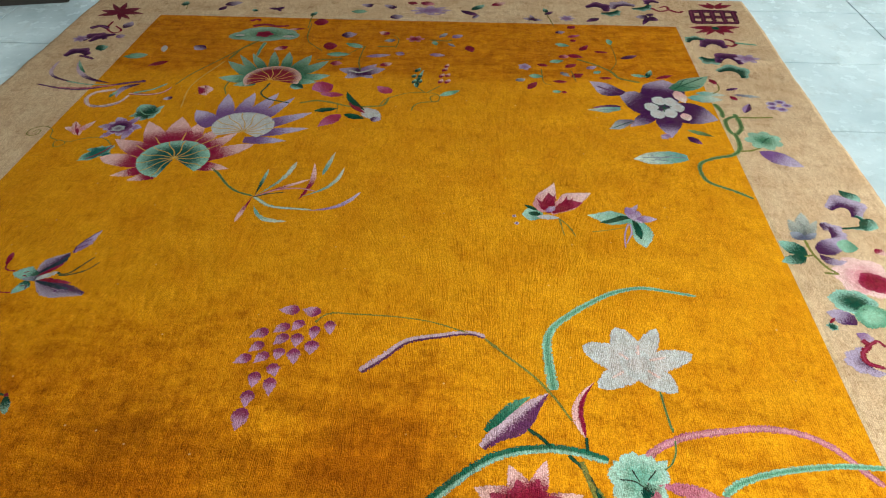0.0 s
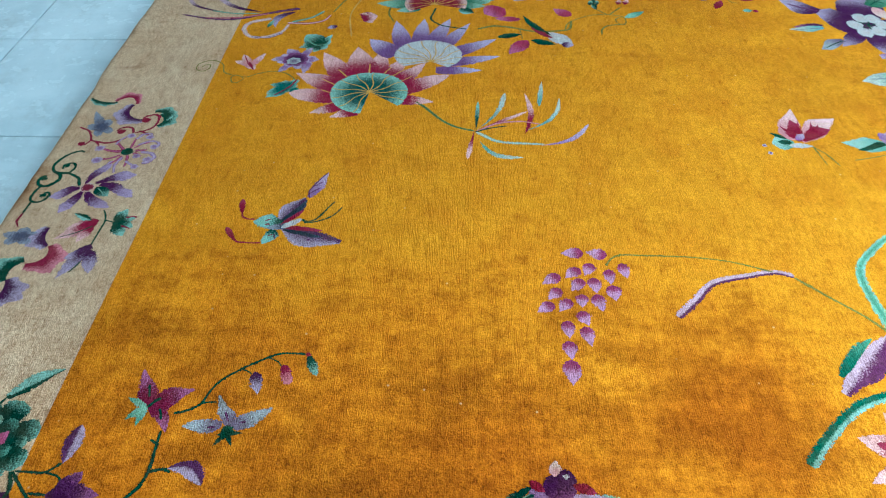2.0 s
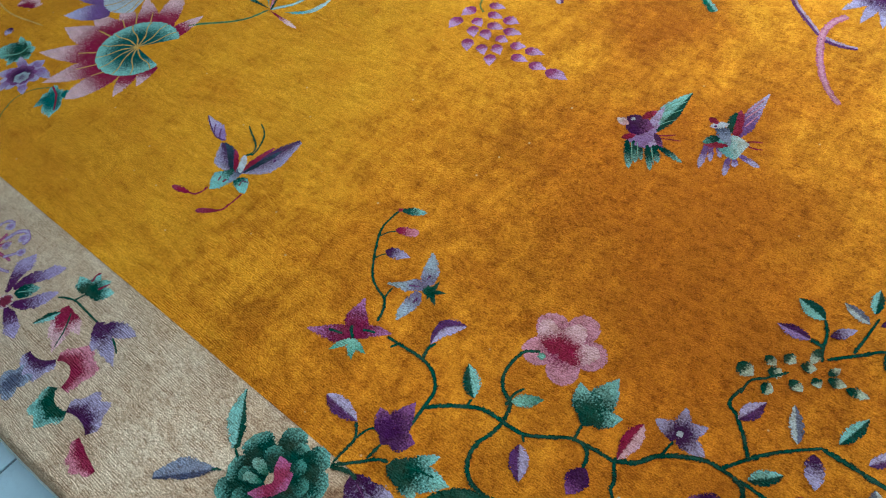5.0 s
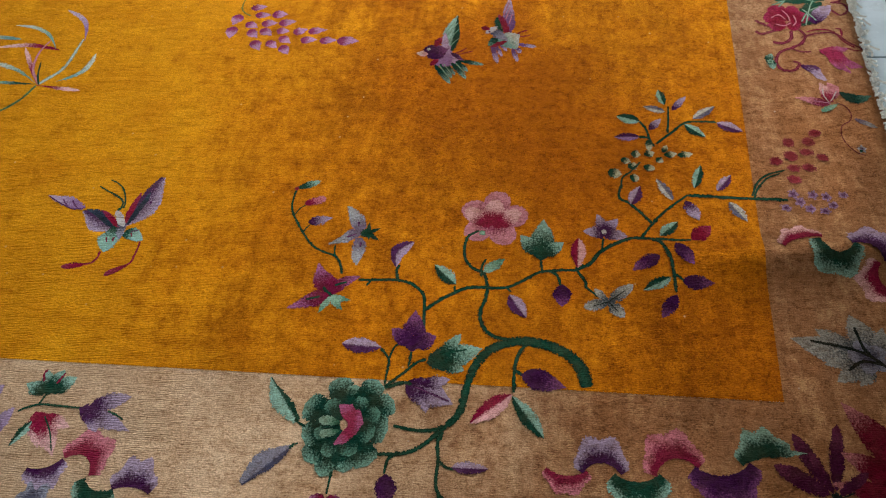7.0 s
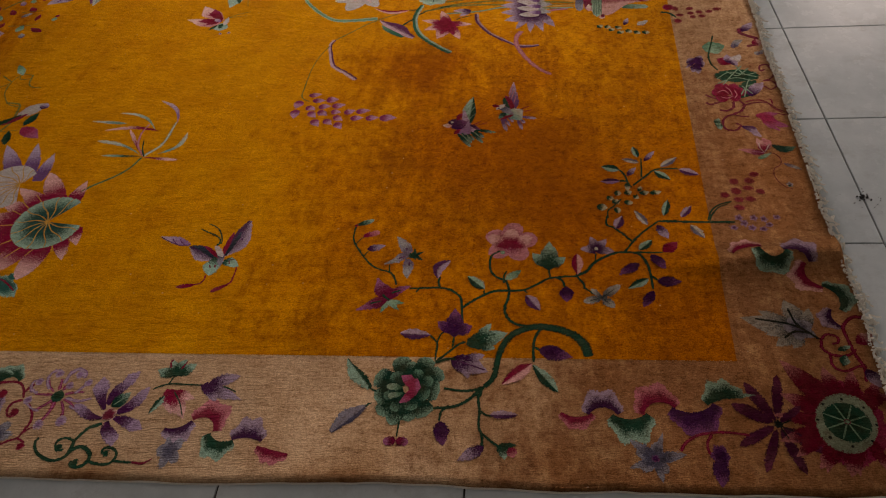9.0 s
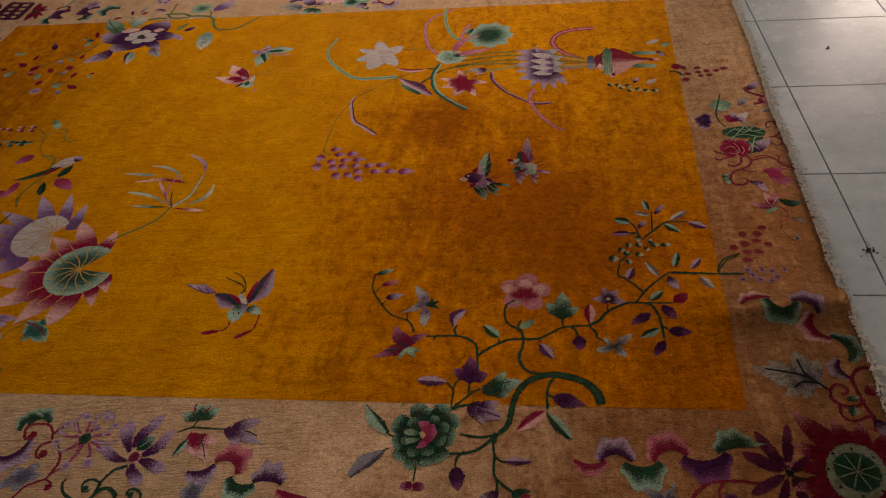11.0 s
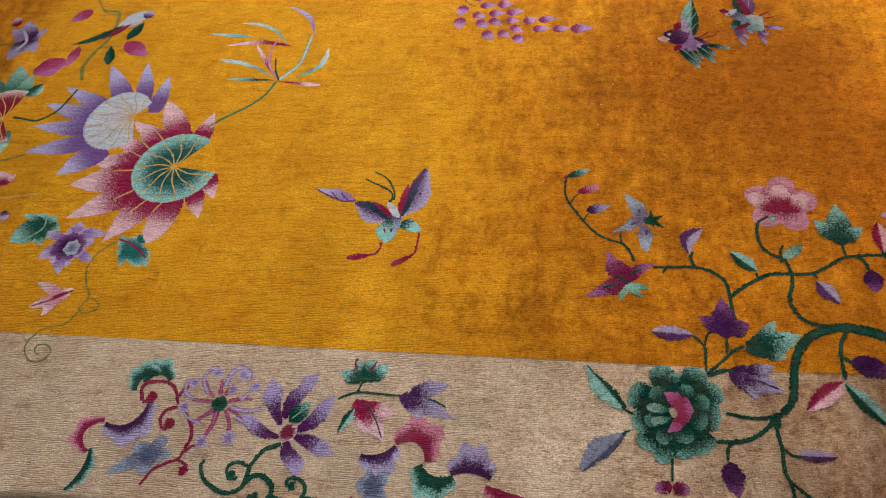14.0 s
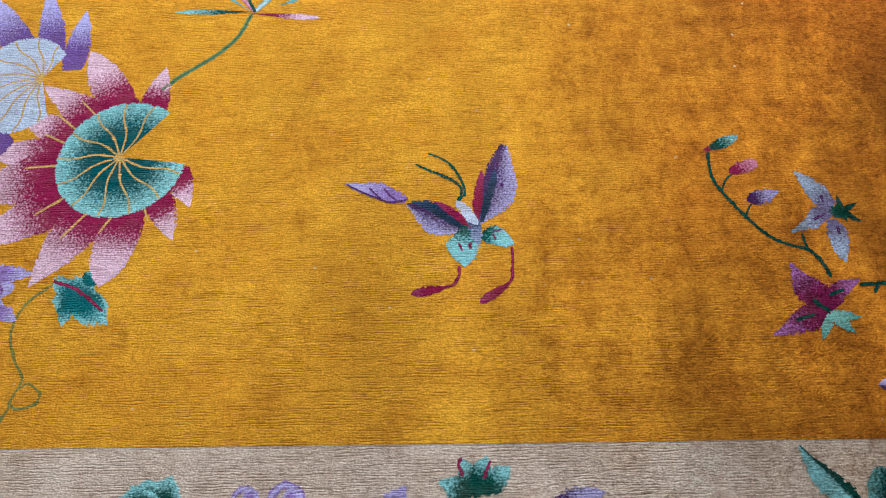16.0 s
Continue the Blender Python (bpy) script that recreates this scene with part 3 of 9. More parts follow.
class Motif:
    """One ornament of the rug: its first piece carries the name, all others hang on it."""

    def __init__(self, name, label=""):
        self.name, self.label, self.top, self.count = name, label, None, 0

    def piece(self, name, points, faces, kind):
        name = name if self.top else self.name
        ob = new(name, shaded_mesh(name, points, faces, PALETTE[kind]))
        ob.parent = self.top or rug
        if not self.top:
            self.top = tagged(ob, label=self.label)
        self.count += 1
        return ob

    def lift(self, lay):
        return 0.0013 + 0.00006 * lay + 0.000002 * self.count

    def strip(self, name, kind, spine, left, right, shade, lay):
        """A piece along a spine of points, with its half widths on both sides."""
        n, points, faces = len(spine), [], []
        if shade == "across" and kind + "_half" in PALETTE:
            kind += "_half"
        top, across = self.lift(lay), (-1.0, -0.84, -0.45, 0.0, 0.45, 0.84, 1.0)
        for i, p in enumerate(spine):
            way = (spine[min(i + 1, n - 1)] - spine[max(i - 1, 0)]).normalized()
            side = Vector((-way.y, way.x))
            s = i / (n - 1)
            for c in across:
                w = left[i] if c > 0 else right[i]
                q = p + side * c * w
                if abs(c) == 1.0 and w > 0.002:
                    q = q + side * c * frayed(q.x, q.y)
                points.append((q.x, q.y, top, {"along": s, "across": (c + 1) / 2, "edge": abs(c), "core": 1 - abs(c), "left": max(0.0, c)}[shade], rim_of(abs(c), w)))
        m = len(across)
        for i in range(n - 1):
            for j in range(m - 1):
                faces.append([i * m + j, i * m + j + 1, (i + 1) * m + j + 1, (i + 1) * m + j])
        rim = [j for j in range(m)] + [i * m + m - 1 for i in range(1, n)] + [(n - 1) * m + j for j in range(m - 2, -1, -1)] + [i * m for i in range(n - 2, 0, -1)]
        return self.skirted(name, kind, points, faces, rim)

    def skirted(self, name, kind, points, faces, rim):
        base = len(points)
        for k in rim:
            x, y, _, u, v = points[k]
            points.append((x, y, -0.001, u, v))
        for k in range(len(rim)):
            k2 = (k + 1) % len(rim)
            faces.append([rim[k], rim[k2], base + k2, base + k])
        return self.piece(name, points, faces, kind)

    def leaf(self, kind, x0, y0, x1, y1, wide, bend=0.0, peak=0.45, full=1.75, cut=0.0, shade="along", lay=1, name="leaf", steps=12):
        """A leaf from its base to its tip. bend: bow to the left, by its length; peak: where it is widest; cut: how much of the base is cut off."""
        a, b = Vector((x0, y0)), Vector((x1, y1))
        side = Vector((a.y - b.y, b.x - a.x)) * bend
        p, q = peak * full, (1 - peak) * full
        most = peak**p * (1 - peak) ** q
        spine, half = [], []
        for i in range(steps + 1):
            s = i / steps
            t = cut + (1 - cut) * s
            spine.append(a.lerp(b, s) + side * math.sin(math.pi * s))
            half.append(max(0.0006, wide / 2 * t**p * (1 - t) ** q / most))
        return self.strip(name, kind, spine, half, half, shade, lay)

    def lobe(self, kind, x0, y0, x1, y1, left, right, shade="along", lay=1, name="petal", steps=14):
        """An uneven petal, wing or leaf from its base to its tip; left, right: its half widths at even steps on both sides."""
        a, b = Vector((x0, y0)), Vector((x1, y1))
        spine = [a.lerp(b, i / steps) for i in range(steps + 1)]
        sides = []
        for half in (left, right):
            line = self.curve([(k / (len(half) - 1), w) for k, w in enumerate(half)], 8)
            xs, ws = [p.x for p in line], [p.y for p in line]
            sides.append([max(0.0006, float(np.interp(i / steps, xs, ws))) for i in range(steps + 1)])
        return self.strip(name, kind, spine, sides[0], sides[1], shade, lay)

    def petal(self, kind, x0, y0, x1, y1, wide, bend=0.0, peak=0.40, full=1.5, cut=0.14, shade="along", lay=1, name="petal"):
        return self.leaf(kind, x0, y0, x1, y1, wide, bend, peak, full, cut, shade, lay, name)

    def curve(self, points, steps=7):
        """A smooth line through some points."""
        pts = [Vector(p) for p in points]
        pts = [2 * pts[0] - pts[1]] + pts + [2 * pts[-1] - pts[-2]]
        out = []
        for k in range(1, len(pts) - 2):
            a, b, c, d = pts[k - 1 : k + 3]
            for i in range(steps):
                t = i / steps
                out.append(0.5 * (2 * b + (c - a) * t + (2 * a - 5 * b + 4 * c - d) * t * t + (3 * b - a - 3 * c + d) * t**3))
        return out + [pts[-2]]

    def stem(self, kind, wide, points, thin=0.8, shade="core", lay=1, name="stem"):
        """A stem through some points, thinning out towards its end."""
        spine = self.curve(points)
        n = len(spine) - 1
        half = [wide / 2 * (1 + (thin - 1) * i / n) for i in range(n + 1)]
        half[0] *= 0.7
        half[-1] *= 0.6
        return self.strip(name, kind, spine, half, half, shade, lay)

    def ribbon(self, kind, x0, y0, x1, y1, rise, wide, lay=1, name="scroll_lobe", steps=14):
        """A crescent of a cloud scroll: its hollow edge arcs from end to end, and it swells outwards by wide."""
        a, b = Vector((x0, y0)), Vector((x1, y1))
        side = Vector((a.y - b.y, b.x - a.x)).normalized()
        way = 1 if rise * wide >= 0 else -1
        spine, thick = [], []
        for i in range(steps + 1):
            s = i / steps
            arc = math.sin(math.pi * s) ** 0.7 if 0 < s < 1 else 0.0
            w = max(0.003, abs(wide) * (math.sin(math.pi * (0.08 + 0.84 * s)) ** 0.8) * (1 + 0.14 * math.cos(3 * 2 * math.pi * s)))
            spine.append(a.lerp(b, s) + side * (rise * arc))
            thick.append(w)
        none = [0.0025] * (steps + 1)
        out = math.copysign(1, wide)
        if out > 0:
            return self.strip(name, kind, spine, thick, none, "left", lay)
        return self.strip(name, kind, spine[::-1], thick[::-1], none, "left", lay)

    def bloom(self, kind, cx, cy, ax, ay, ratio=1.0, lobes=0, depth=0.0, sharp=1.0, shade="edge", lay=1, name="bloom", steps=0):
        """A round or lobed piece: centre, end of its main axis, the other axis as a ratio of it."""
        c, a = Vector((cx, cy)), Vector((ax - cx, ay - cy))
        b = Vector((-a.y, a.x)) * ratio
        steps = steps or max(20, lobes * 8)
        rings, points, faces = (0.34, 0.68, 0.9, 1.0), [(cx, cy, self.lift(lay), 0.0 if shade == "edge" else 0.5, 0.0)], []
        for r in rings:
            for i in range(steps):
                t = 2 * math.pi * i / steps
                wave = 1.0
                if lobes:
                    k = abs(math.cos(lobes * t / 2)) ** sharp
                    wave = 1 - depth * (1 - k) * (r if r < 1 else 1)
                q = c + (a * math.cos(t) + b * math.sin(t)) * r * wave
                if r == 1.0:
                    q = q + (q - c).normalized() * frayed(q.x, q.y)
                points.append((q.x, q.y, self.lift(lay), {"edge": r * wave, "core": 1 - r * wave, "along": 0.5 + 0.5 * r * math.cos(t), "across": 0.5 + 0.5 * r * math.sin(t)}[shade], rim_of(r, a.length * min(1.0, ratio))))
        for i in range(steps):
            j = (i + 1) % steps
            faces.append([0, 1 + i, 1 + j])
            for k in range(len(rings) - 1):
                faces.append([1 + k * steps + i, 1 + (k + 1) * steps + i, 1 + (k + 1) * steps + j, 1 + k * steps + j])
        rim = [1 + (len(rings) - 1) * steps + i for i in range(steps)]
        return self.skirted(name, kind, points, faces, rim)

    def pad(self, kind, cx, cy, ax, ay, ratio, vx, vy, start, end, veins=11, vein_kind="straw", wide=0.006, lay=2, name="lotus_pad"):
        """A notched lotus leaf: part of an ellipse, swept from start to end degrees round a vein centre, with pale veins."""
        c, a, v = Vector((cx, cy)), Vector((ax - cx, ay - cy)), Vector((vx, vy))
        b = Vector((-a.y, a.x)) * ratio
        steps, rings = 40, (0.06, 0.36, 0.68, 0.93, 1.0)
        points, faces = [], []
        for r in rings:
            for i in range(steps + 1):
                t = radians(start + (end - start) * i / steps)
                q = v.lerp(c + a * math.cos(t) + b * math.sin(t), r)
                points.append((q.x, q.y, self.lift(lay), r, rim_of(r, a.length * ratio)))
        m = steps + 1
        for k in range(len(rings) - 1):
            for i in range(steps):
                faces.append([k * m + i, (k + 1) * m + i, (k + 1) * m + i + 1, k * m + i + 1])
        rim = [i for i in range(m)] + [k * m + steps for k in range(1, len(rings))] + [(len(rings) - 1) * m + i for i in range(steps - 1, -1, -1)] + [k * m for k in range(len(rings) - 2, 0, -1)]
        self.skirted(name, kind, points, faces, rim)
        for i in range(veins):
            t = radians(start + (end - start) * (i + 0.6) / veins)
            q = c + a * math.cos(t) + b * math.sin(t)
            w = Vector((q.y - v.y, v.x - q.x)) * 0.05
            line = [v, v.lerp(q, 0.4) + w, v.lerp(q, 0.75) - w * 0.5, v.lerp(q, 0.98)]
            self.stem(vein_kind, wide, line, 0.9, lay=lay + 1, name="vein")



m = Motif("lotus_flower", "crimson and pink lotus round a teal notched leaf, woven in the golden ground")
m.petal("rose", -0.411, 0.803, -0.293, 0.789, 0.061, cut=0.3, peak=0.4)
m.petal("rose", -0.42, 0.844, -0.247, 0.95, 0.075, cut=0.3, peak=0.55)
m.petal("rose", -0.428, 0.884, -0.329, 1.027, 0.074, cut=0.3)
m.petal("rose", -0.46, 0.914, -0.397, 1.064, 0.075, cut=0.3)
m.petal("rose", -0.494, 0.927, -0.478, 1.11, 0.087, cut=0.3)
m.petal("rose", -0.528, 0.924, -0.568, 1.131, 0.118, cut=0.3)
m.petal("rose", -0.568, 0.897, -0.682, 1.092, 0.101, cut=0.3)
m.petal("rose", -0.578, 0.857, -0.756, 0.956, 0.102, cut=0.3)
m.petal("rose", -0.588, 0.805, -0.759, 0.832, 0.082, cut=0.3, peak=0.6)
m.petal("rose", -0.58, 0.763, -0.675, 0.718, 0.056, cut=0.3)
m.petal("rose", -0.532, 0.735, -0.61, 0.697, 0.052, cut=0.3)
m.stem("gilt", 0.005, [(-0.471, 0.942), (-0.442, 1.001)], lay=2, name="vein")
m.stem("gilt", 0.005, [(-0.44, 0.935), (-0.395, 0.988)], lay=2, name="vein")
m.stem("gilt", 0.004, [(-0.414, 0.899), (-0.367, 0.944)], lay=2, name="vein")
m.stem("gilt", 0.006, [(-0.512, 0.944), (-0.516, 1.021)], lay=2, name="vein")
m.stem("gilt", 0.006, [(-0.568, 0.912), (-0.617, 0.98)], lay=2, name="vein")
m.stem("gilt", 0.006, [(-0.601, 0.872), (-0.665, 0.92)], lay=2, name="vein")
m.stem("gilt", 0.005, [(-0.612, 0.828), (-0.657, 0.853)], lay=2, name="vein")
m.stem("gilt", 0.004, [(-0.609, 0.779), (-0.637, 0.768)], lay=2, name="vein")
m.pad("lotus_pad", -0.502, 0.84, -0.51, 0.716, 1.009, -0.5, 0.844, 56, 356, vein_kind="gilt", wide=0.0042)
m = Motif("lotus_flower", "violet lotus with a white seed head beside a crimson lotus")
m.petal("violet", -0.293, 0.979, -0.139, 0.981, 0.054)
m.petal("violet", -0.27, 1.022, -0.076, 1.075, 0.058)
m.petal("violet", -0.268, 1.073, -0.085, 1.196, 0.067)
m.petal("violet", -0.299, 1.093, -0.179, 1.314, 0.062)
m.petal("violet", -0.33, 1.107, -0.251, 1.349, 0.069)
m.petal("violet", -0.36, 1.122, -0.346, 1.345, 0.065)
m.petal("violet", -0.402, 1.104, -0.449, 1.327, 0.072)
m.petal("violet", -0.432, 1.077, -0.533, 1.188, 0.088)
m.pad("pearl", -0.322, 1.081, -0.205, 1.08, 0.879, -0.31, 1.036, -53, 228, veins=10, vein_kind="gilt", wide=0.004, name="seed_head")
m = Motif("leaf_sprig", "teal lobed leaf with a crimson vein")
m.bloom("aqua", -0.78, 0.862, -0.74, 0.915, ratio=0.576, lobes=5, depth=0.28, sharp=1.2)
m.leaf("aqua", -0.764, 0.867, -0.828, 0.803, 0.04)
m.leaf("aqua", -0.772, 0.879, -0.828, 0.881, 0.032)
m.leaf("aqua", -0.756, 0.855, -0.73, 0.84, 0.04)
m.stem("wine", 0.007, [(-0.746, 0.913), (-0.764, 0.867), (-0.803, 0.816)], lay=2)
m = Motif("leaf_sprig", "teal lobed leaf")
m.bloom("leaf", -0.714, 1.149, -0.68, 1.117, ratio=1.204, lobes=5, depth=0.3)
m.leaf("leaf", -0.692, 1.146, -0.764, 1.22, 0.081, peak=0.5)
m.leaf("leaf", -0.706, 1.137, -0.671, 1.22, 0.028)
m.leaf("leaf", -0.706, 1.137, -0.719, 1.094, 0.034)
m.leaf("leaf", -0.722, 1.146, -0.775, 1.125, 0.03)
m.stem("jade", 0.006, [(-0.671, 1.151), (-0.722, 1.146), (-0.766, 1.204)], lay=2)
m = Motif("violet_flower", "lilac star flower with a dark ring and pale heart")
m.bloom("mauve", -0.769, 1.042, -0.753, 0.979, ratio=1.035, lobes=8, depth=0.3, sharp=1.3)
m.petal("mauve", -0.731, 1.023, -0.731, 0.952, 0.035)
m.petal("mauve", -0.726, 1.043, -0.692, 1.044, 0.036)
m.petal("mauve", -0.748, 1.076, -0.726, 1.126, 0.03)
m.petal("mauve", -0.78, 1.079, -0.812, 1.113, 0.043)
m.petal("mauve", -0.812, 1.052, -0.857, 1.038, 0.032)
m.petal("mauve", -0.796, 1, -0.816, 0.961, 0.03)
m.bloom("plum", -0.772, 1.045, -0.759, 0.998, ratio=0.941, lay=2, lobes=9, depth=0.12, name="heart")
m.bloom("grey", -0.777, 1.033, -0.769, 1.01, ratio=1.121, lay=3, lobes=6, depth=0.2, name="heart")
m = Motif("bud_sprig", "small pink flower with a trailing tendril")
m.petal("petal_pink", -0.926, 1.009, -0.899, 0.975, 0.033)
m.petal("petal_pink", -0.914, 1.007, -0.882, 1.083, 0.03)
m.petal("petal_pink", -0.926, 1.009, -0.956, 1.073, 0.035)
m.petal("petal_pink", -0.926, 1.009, -0.977, 1.029, 0.032)
m.leaf("wine", -0.908, 0.985, -0.929, 1.025, 0.013, lay=2)
m.stem("wine", 0.005, [(-0.902, 0.974), (-0.926, 1.009), (-0.953, 1.069)], lay=2)
m.stem("olive", 0.005, [(-0.748, 0.908), (-0.788, 0.952), (-0.835, 0.965), (-0.881, 0.949), (-0.917, 0.926), (-0.954, 0.937), (-0.965, 0.92), (-0.956, 0.895), (-0.941, 0.891), (-0.924, 0.913), (-0.932, 0.927)], lay=0)
m.stem("olive", 0.005, [(-0.961, 0.935), (-0.996, 0.956), (-1.011, 1.004), (-1.039, 1.027), (-1.067, 1.03), (-1.095, 1.005), (-1.094, 0.973), (-1.071, 0.96), (-1.054, 0.977), (-1.055, 1.001), (-1.072, 1.001), (-1.079, 0.987)], lay=0)
m = Motif("winged_ornament", "woven winged ornament in violet, teal and crimson")
m.lobe("wing", -0.503, 0.14, -0.663, 0.189, (0.01, 0.03, 0.048, 0.039, 0.002), (0.006, 0.015, 0.019, 0.015, 0.002), shade="across")
m.lobe("wing", -0.673, 0.199, -0.619, 0.311, (0.01, 0.024, 0.036, 0.022, 0.002), (0.01, 0.021, 0.027, 0.023, 0.002), shade="across")
m.lobe("wine", -0.656, 0.189, -0.556, 0.18, (0.005, 0.011, 0.012, 0.008, 0.002), (0.002, 0.005, 0.006, 0.005, 0.002), lay=3, name="wing_band")
m.lobe("navy", -0.657, 0.182, -0.554, 0.156, (0.003, 0.007, 0.008, 0.006, 0.002), (0.003, 0.007, 0.008, 0.01, 0.002), lay=2, name="wing_band")
m.lobe("wine", -0.667, 0.2, -0.616, 0.26, (0.003, 0.006, 0.006, 0.004, 0.002), (0.005, 0.01, 0.011, 0.009, 0.002), lay=3, name="wing_band")
m.lobe("navy", -0.673, 0.204, -0.613, 0.303, (0.003, 0.007, 0.004, 0.002, 0.002), (0.004, 0.007, 0.012, 0.016, 0.002), lay=2, name="wing_band")
m.bloom("plum", -0.543, 0.152, -0.539, 0.152, lay=4, name="spot")
m.bloom("plum", -0.586, 0.146, -0.582, 0.146, lay=4, name="spot")
m.lobe("tail", -0.665, 0.202, -0.74, 0.213, (0.01, 0.019, 0.021, 0.017, 0.002), (0.013, 0.026, 0.038, 0.028, 0.002), lay=2, name="tail")
m.lobe("tail", -0.685, 0.184, -0.701, 0.129, (0.012, 0.027, 0.026, 0.017, 0.002), (0.005, 0.011, 0.011, 0.01, 0.002), lay=2, name="tail")
m.stem("wine", 0.005, [(-0.696, 0.222), (-0.711, 0.216)], lay=4, name="streak")
m.stem("wine", 0.005, [(-0.695, 0.202), (-0.708, 0.203)], lay=4, name="streak")
m.stem("plum", 0.004, [(-0.677, 0.166), (-0.673, 0.149)], lay=4, name="streak")
m.stem("wine", 0.004, [(-0.681, 0.164), (-0.692, 0.159)], lay=4, name="streak")
m.leaf("slate", -0.647, 0.198, -0.701, 0.188, 0.025, lay=3, name="body", peak=0.4, full=1.2)
m.leaf("pearl", -0.615, 0.225, -0.663, 0.189, 0.021, lay=4, name="body", peak=0.5, full=0.9)
m.stem("wine", 0.006, [(-0.738, 0.222), (-0.758, 0.223), (-0.773, 0.234), (-0.778, 0.257)], thin=1.0)
m.leaf("wine", -0.776, 0.243, -0.787, 0.302, 0.02, peak=0.6, full=1.3)
m.stem("wine", 0.006, [(-0.706, 0.133), (-0.74, 0.133), (-0.766, 0.137), (-0.776, 0.149)], thin=1.0)
m.leaf("wine", -0.771, 0.138, -0.805, 0.189, 0.018, peak=0.65, full=1.2)
m.stem("stem", 0.006, [(-0.618, 0.221), (-0.6, 0.216), (-0.584, 0.22), (-0.567, 0.242), (-0.552, 0.272), (-0.538, 0.297)], thin=0.7)
m.stem("stem", 0.006, [(-0.607, 0.211), (-0.591, 0.211), (-0.563, 0.221), (-0.539, 0.237), (-0.524, 0.257), (-0.516, 0.275)], thin=0.7)
m.lobe("mauve", -0.611, 0.313, -0.573, 0.422, (0.006, 0.013, 0.014, 0.008, 0.002), (0.007, 0.017, 0.021, 0.011, 0.002))
m.stem("plum", 0.004, [(-0.609, 0.309), (-0.614, 0.339), (-0.603, 0.367), (-0.59, 0.393), (-0.573, 0.422)], lay=3, name="streak")
m.stem("plum", 0.004, [(-0.583, 0.378), (-0.594, 0.369), (-0.606, 0.357)], lay=3, name="streak")
m.stem("plum", 0.004, [(-0.586, 0.352), (-0.6, 0.341), (-0.611, 0.329)], lay=3, name="streak")
m = Motif("bud_sprig", "green sprig with nodding teal, pink and violet buds")
m.stem("stem", 0.007, [(-0.776, -0.372), (-0.748, -0.363), (-0.727, -0.347), (-0.716, -0.316), (-0.699, -0.288), (-0.668, -0.262), (-0.635, -0.24), (-0.595, -0.218), (-0.558, -0.214), (-0.521, -0.218)], thin=0.8)
m.stem("stem", 0.004, [(-0.613, -0.227), (-0.591, -0.237), (-0.58, -0.25)])
m.stem("stem", 0.004, [(-0.665, -0.258), (-0.649, -0.265), (-0.639, -0.272)])
m.stem("stem", 0.005, [(-0.727, -0.347), (-0.713, -0.344), (-0.696, -0.343)])
m.leaf("leaf", -0.528, -0.216, -0.502, -0.273, 0.025, peak=0.5, name="bud")
m.bloom("wine", -0.528, -0.216, -0.521, -0.216, lay=2, name="bud")
m.leaf("pink", -0.577, -0.245, -0.556, -0.296, 0.026, peak=0.6, full=0.7, name="bud")
m.leaf("lilac", -0.633, -0.265, -0.617, -0.322, 0.031, peak=0.4, name="bud")
m = Motif("star_flower", "grey-blue three-petalled flower with a green calyx")
m.lobe("grey", -0.662, -0.398, -0.579, -0.355, (0.006, 0.013, 0.013, 0.008, 0.002), (0.011, 0.025, 0.024, 0.017, 0.002))
m.lobe("grey", -0.656, -0.398, -0.695, -0.327, (0.008, 0.013, 0.015, 0.008, 0.002), (0.009, 0.02, 0.012, 0.007, 0.002))
m.lobe("grey", -0.673, -0.394, -0.751, -0.401, (0.01, 0.021, 0.019, 0.012, 0.002), (0.007, 0.014, 0.014, 0.012, 0.002))
m.stem("plum", 0.005, [(-0.626, -0.388), (-0.64, -0.39)], lay=3, name="streak")
m.stem("plum", 0.005, [(-0.672, -0.367), (-0.662, -0.388)], lay=3, name="streak")
m.stem("plum", 0.005, [(-0.685, -0.402), (-0.7, -0.403)], lay=3, name="streak")
m.bloom("stem", -0.658, -0.412, -0.642, -0.412, lobes=5, depth=0.15, lay=3, name="calyx")
m.leaf("stem", -0.658, -0.416, -0.627, -0.414, 0.013, lay=3, peak=0.3)
m.leaf("stem", -0.658, -0.416, -0.642, -0.445, 0.013, lay=3, peak=0.3)
m.leaf("stem", -0.658, -0.416, -0.68, -0.444, 0.014, lay=3, peak=0.3)
m.leaf("stem", -0.658, -0.416, -0.678, -0.42, 0.013, lay=3, peak=0.3)
m = Motif("star_flower", "magenta flower with an aqua calyx")
m.lobe("fuchsia", -0.833, -0.351, -0.75, -0.313, (0.007, 0.022, 0.027, 0.014, 0.002), (0.015, 0.032, 0.024, 0.011, 0.002))
m.lobe("fuchsia", -0.828, -0.344, -0.781, -0.415, (0.01, 0.018, 0.021, 0.015, 0.002), (0.008, 0.016, 0.01, 0.006, 0.002))
m.lobe("fuchsia", -0.824, -0.359, -0.871, -0.264, (0.011, 0.024, 0.021, 0.012, 0.002), (0.009, 0.017, 0.019, 0.008, 0.002))
m.stem("stem", 0.007, [(-0.808, -0.362), (-0.802, -0.374), (-0.798, -0.387)], lay=3, name="streak")
m.stem("stem", 0.007, [(-0.847, -0.303), (-0.843, -0.317), (-0.838, -0.333)], lay=3, name="streak")
m.stem("stem", 0.008, [(-0.813, -0.336), (-0.825, -0.347), (-0.835, -0.358)], lay=3, name="streak")
m.leaf("jade", -0.839, -0.357, -0.845, -0.403, 0.019, lay=3, peak=0.4, cut=0.1)
m.leaf("jade", -0.839, -0.357, -0.871, -0.389, 0.02, lay=3, peak=0.4, cut=0.1)
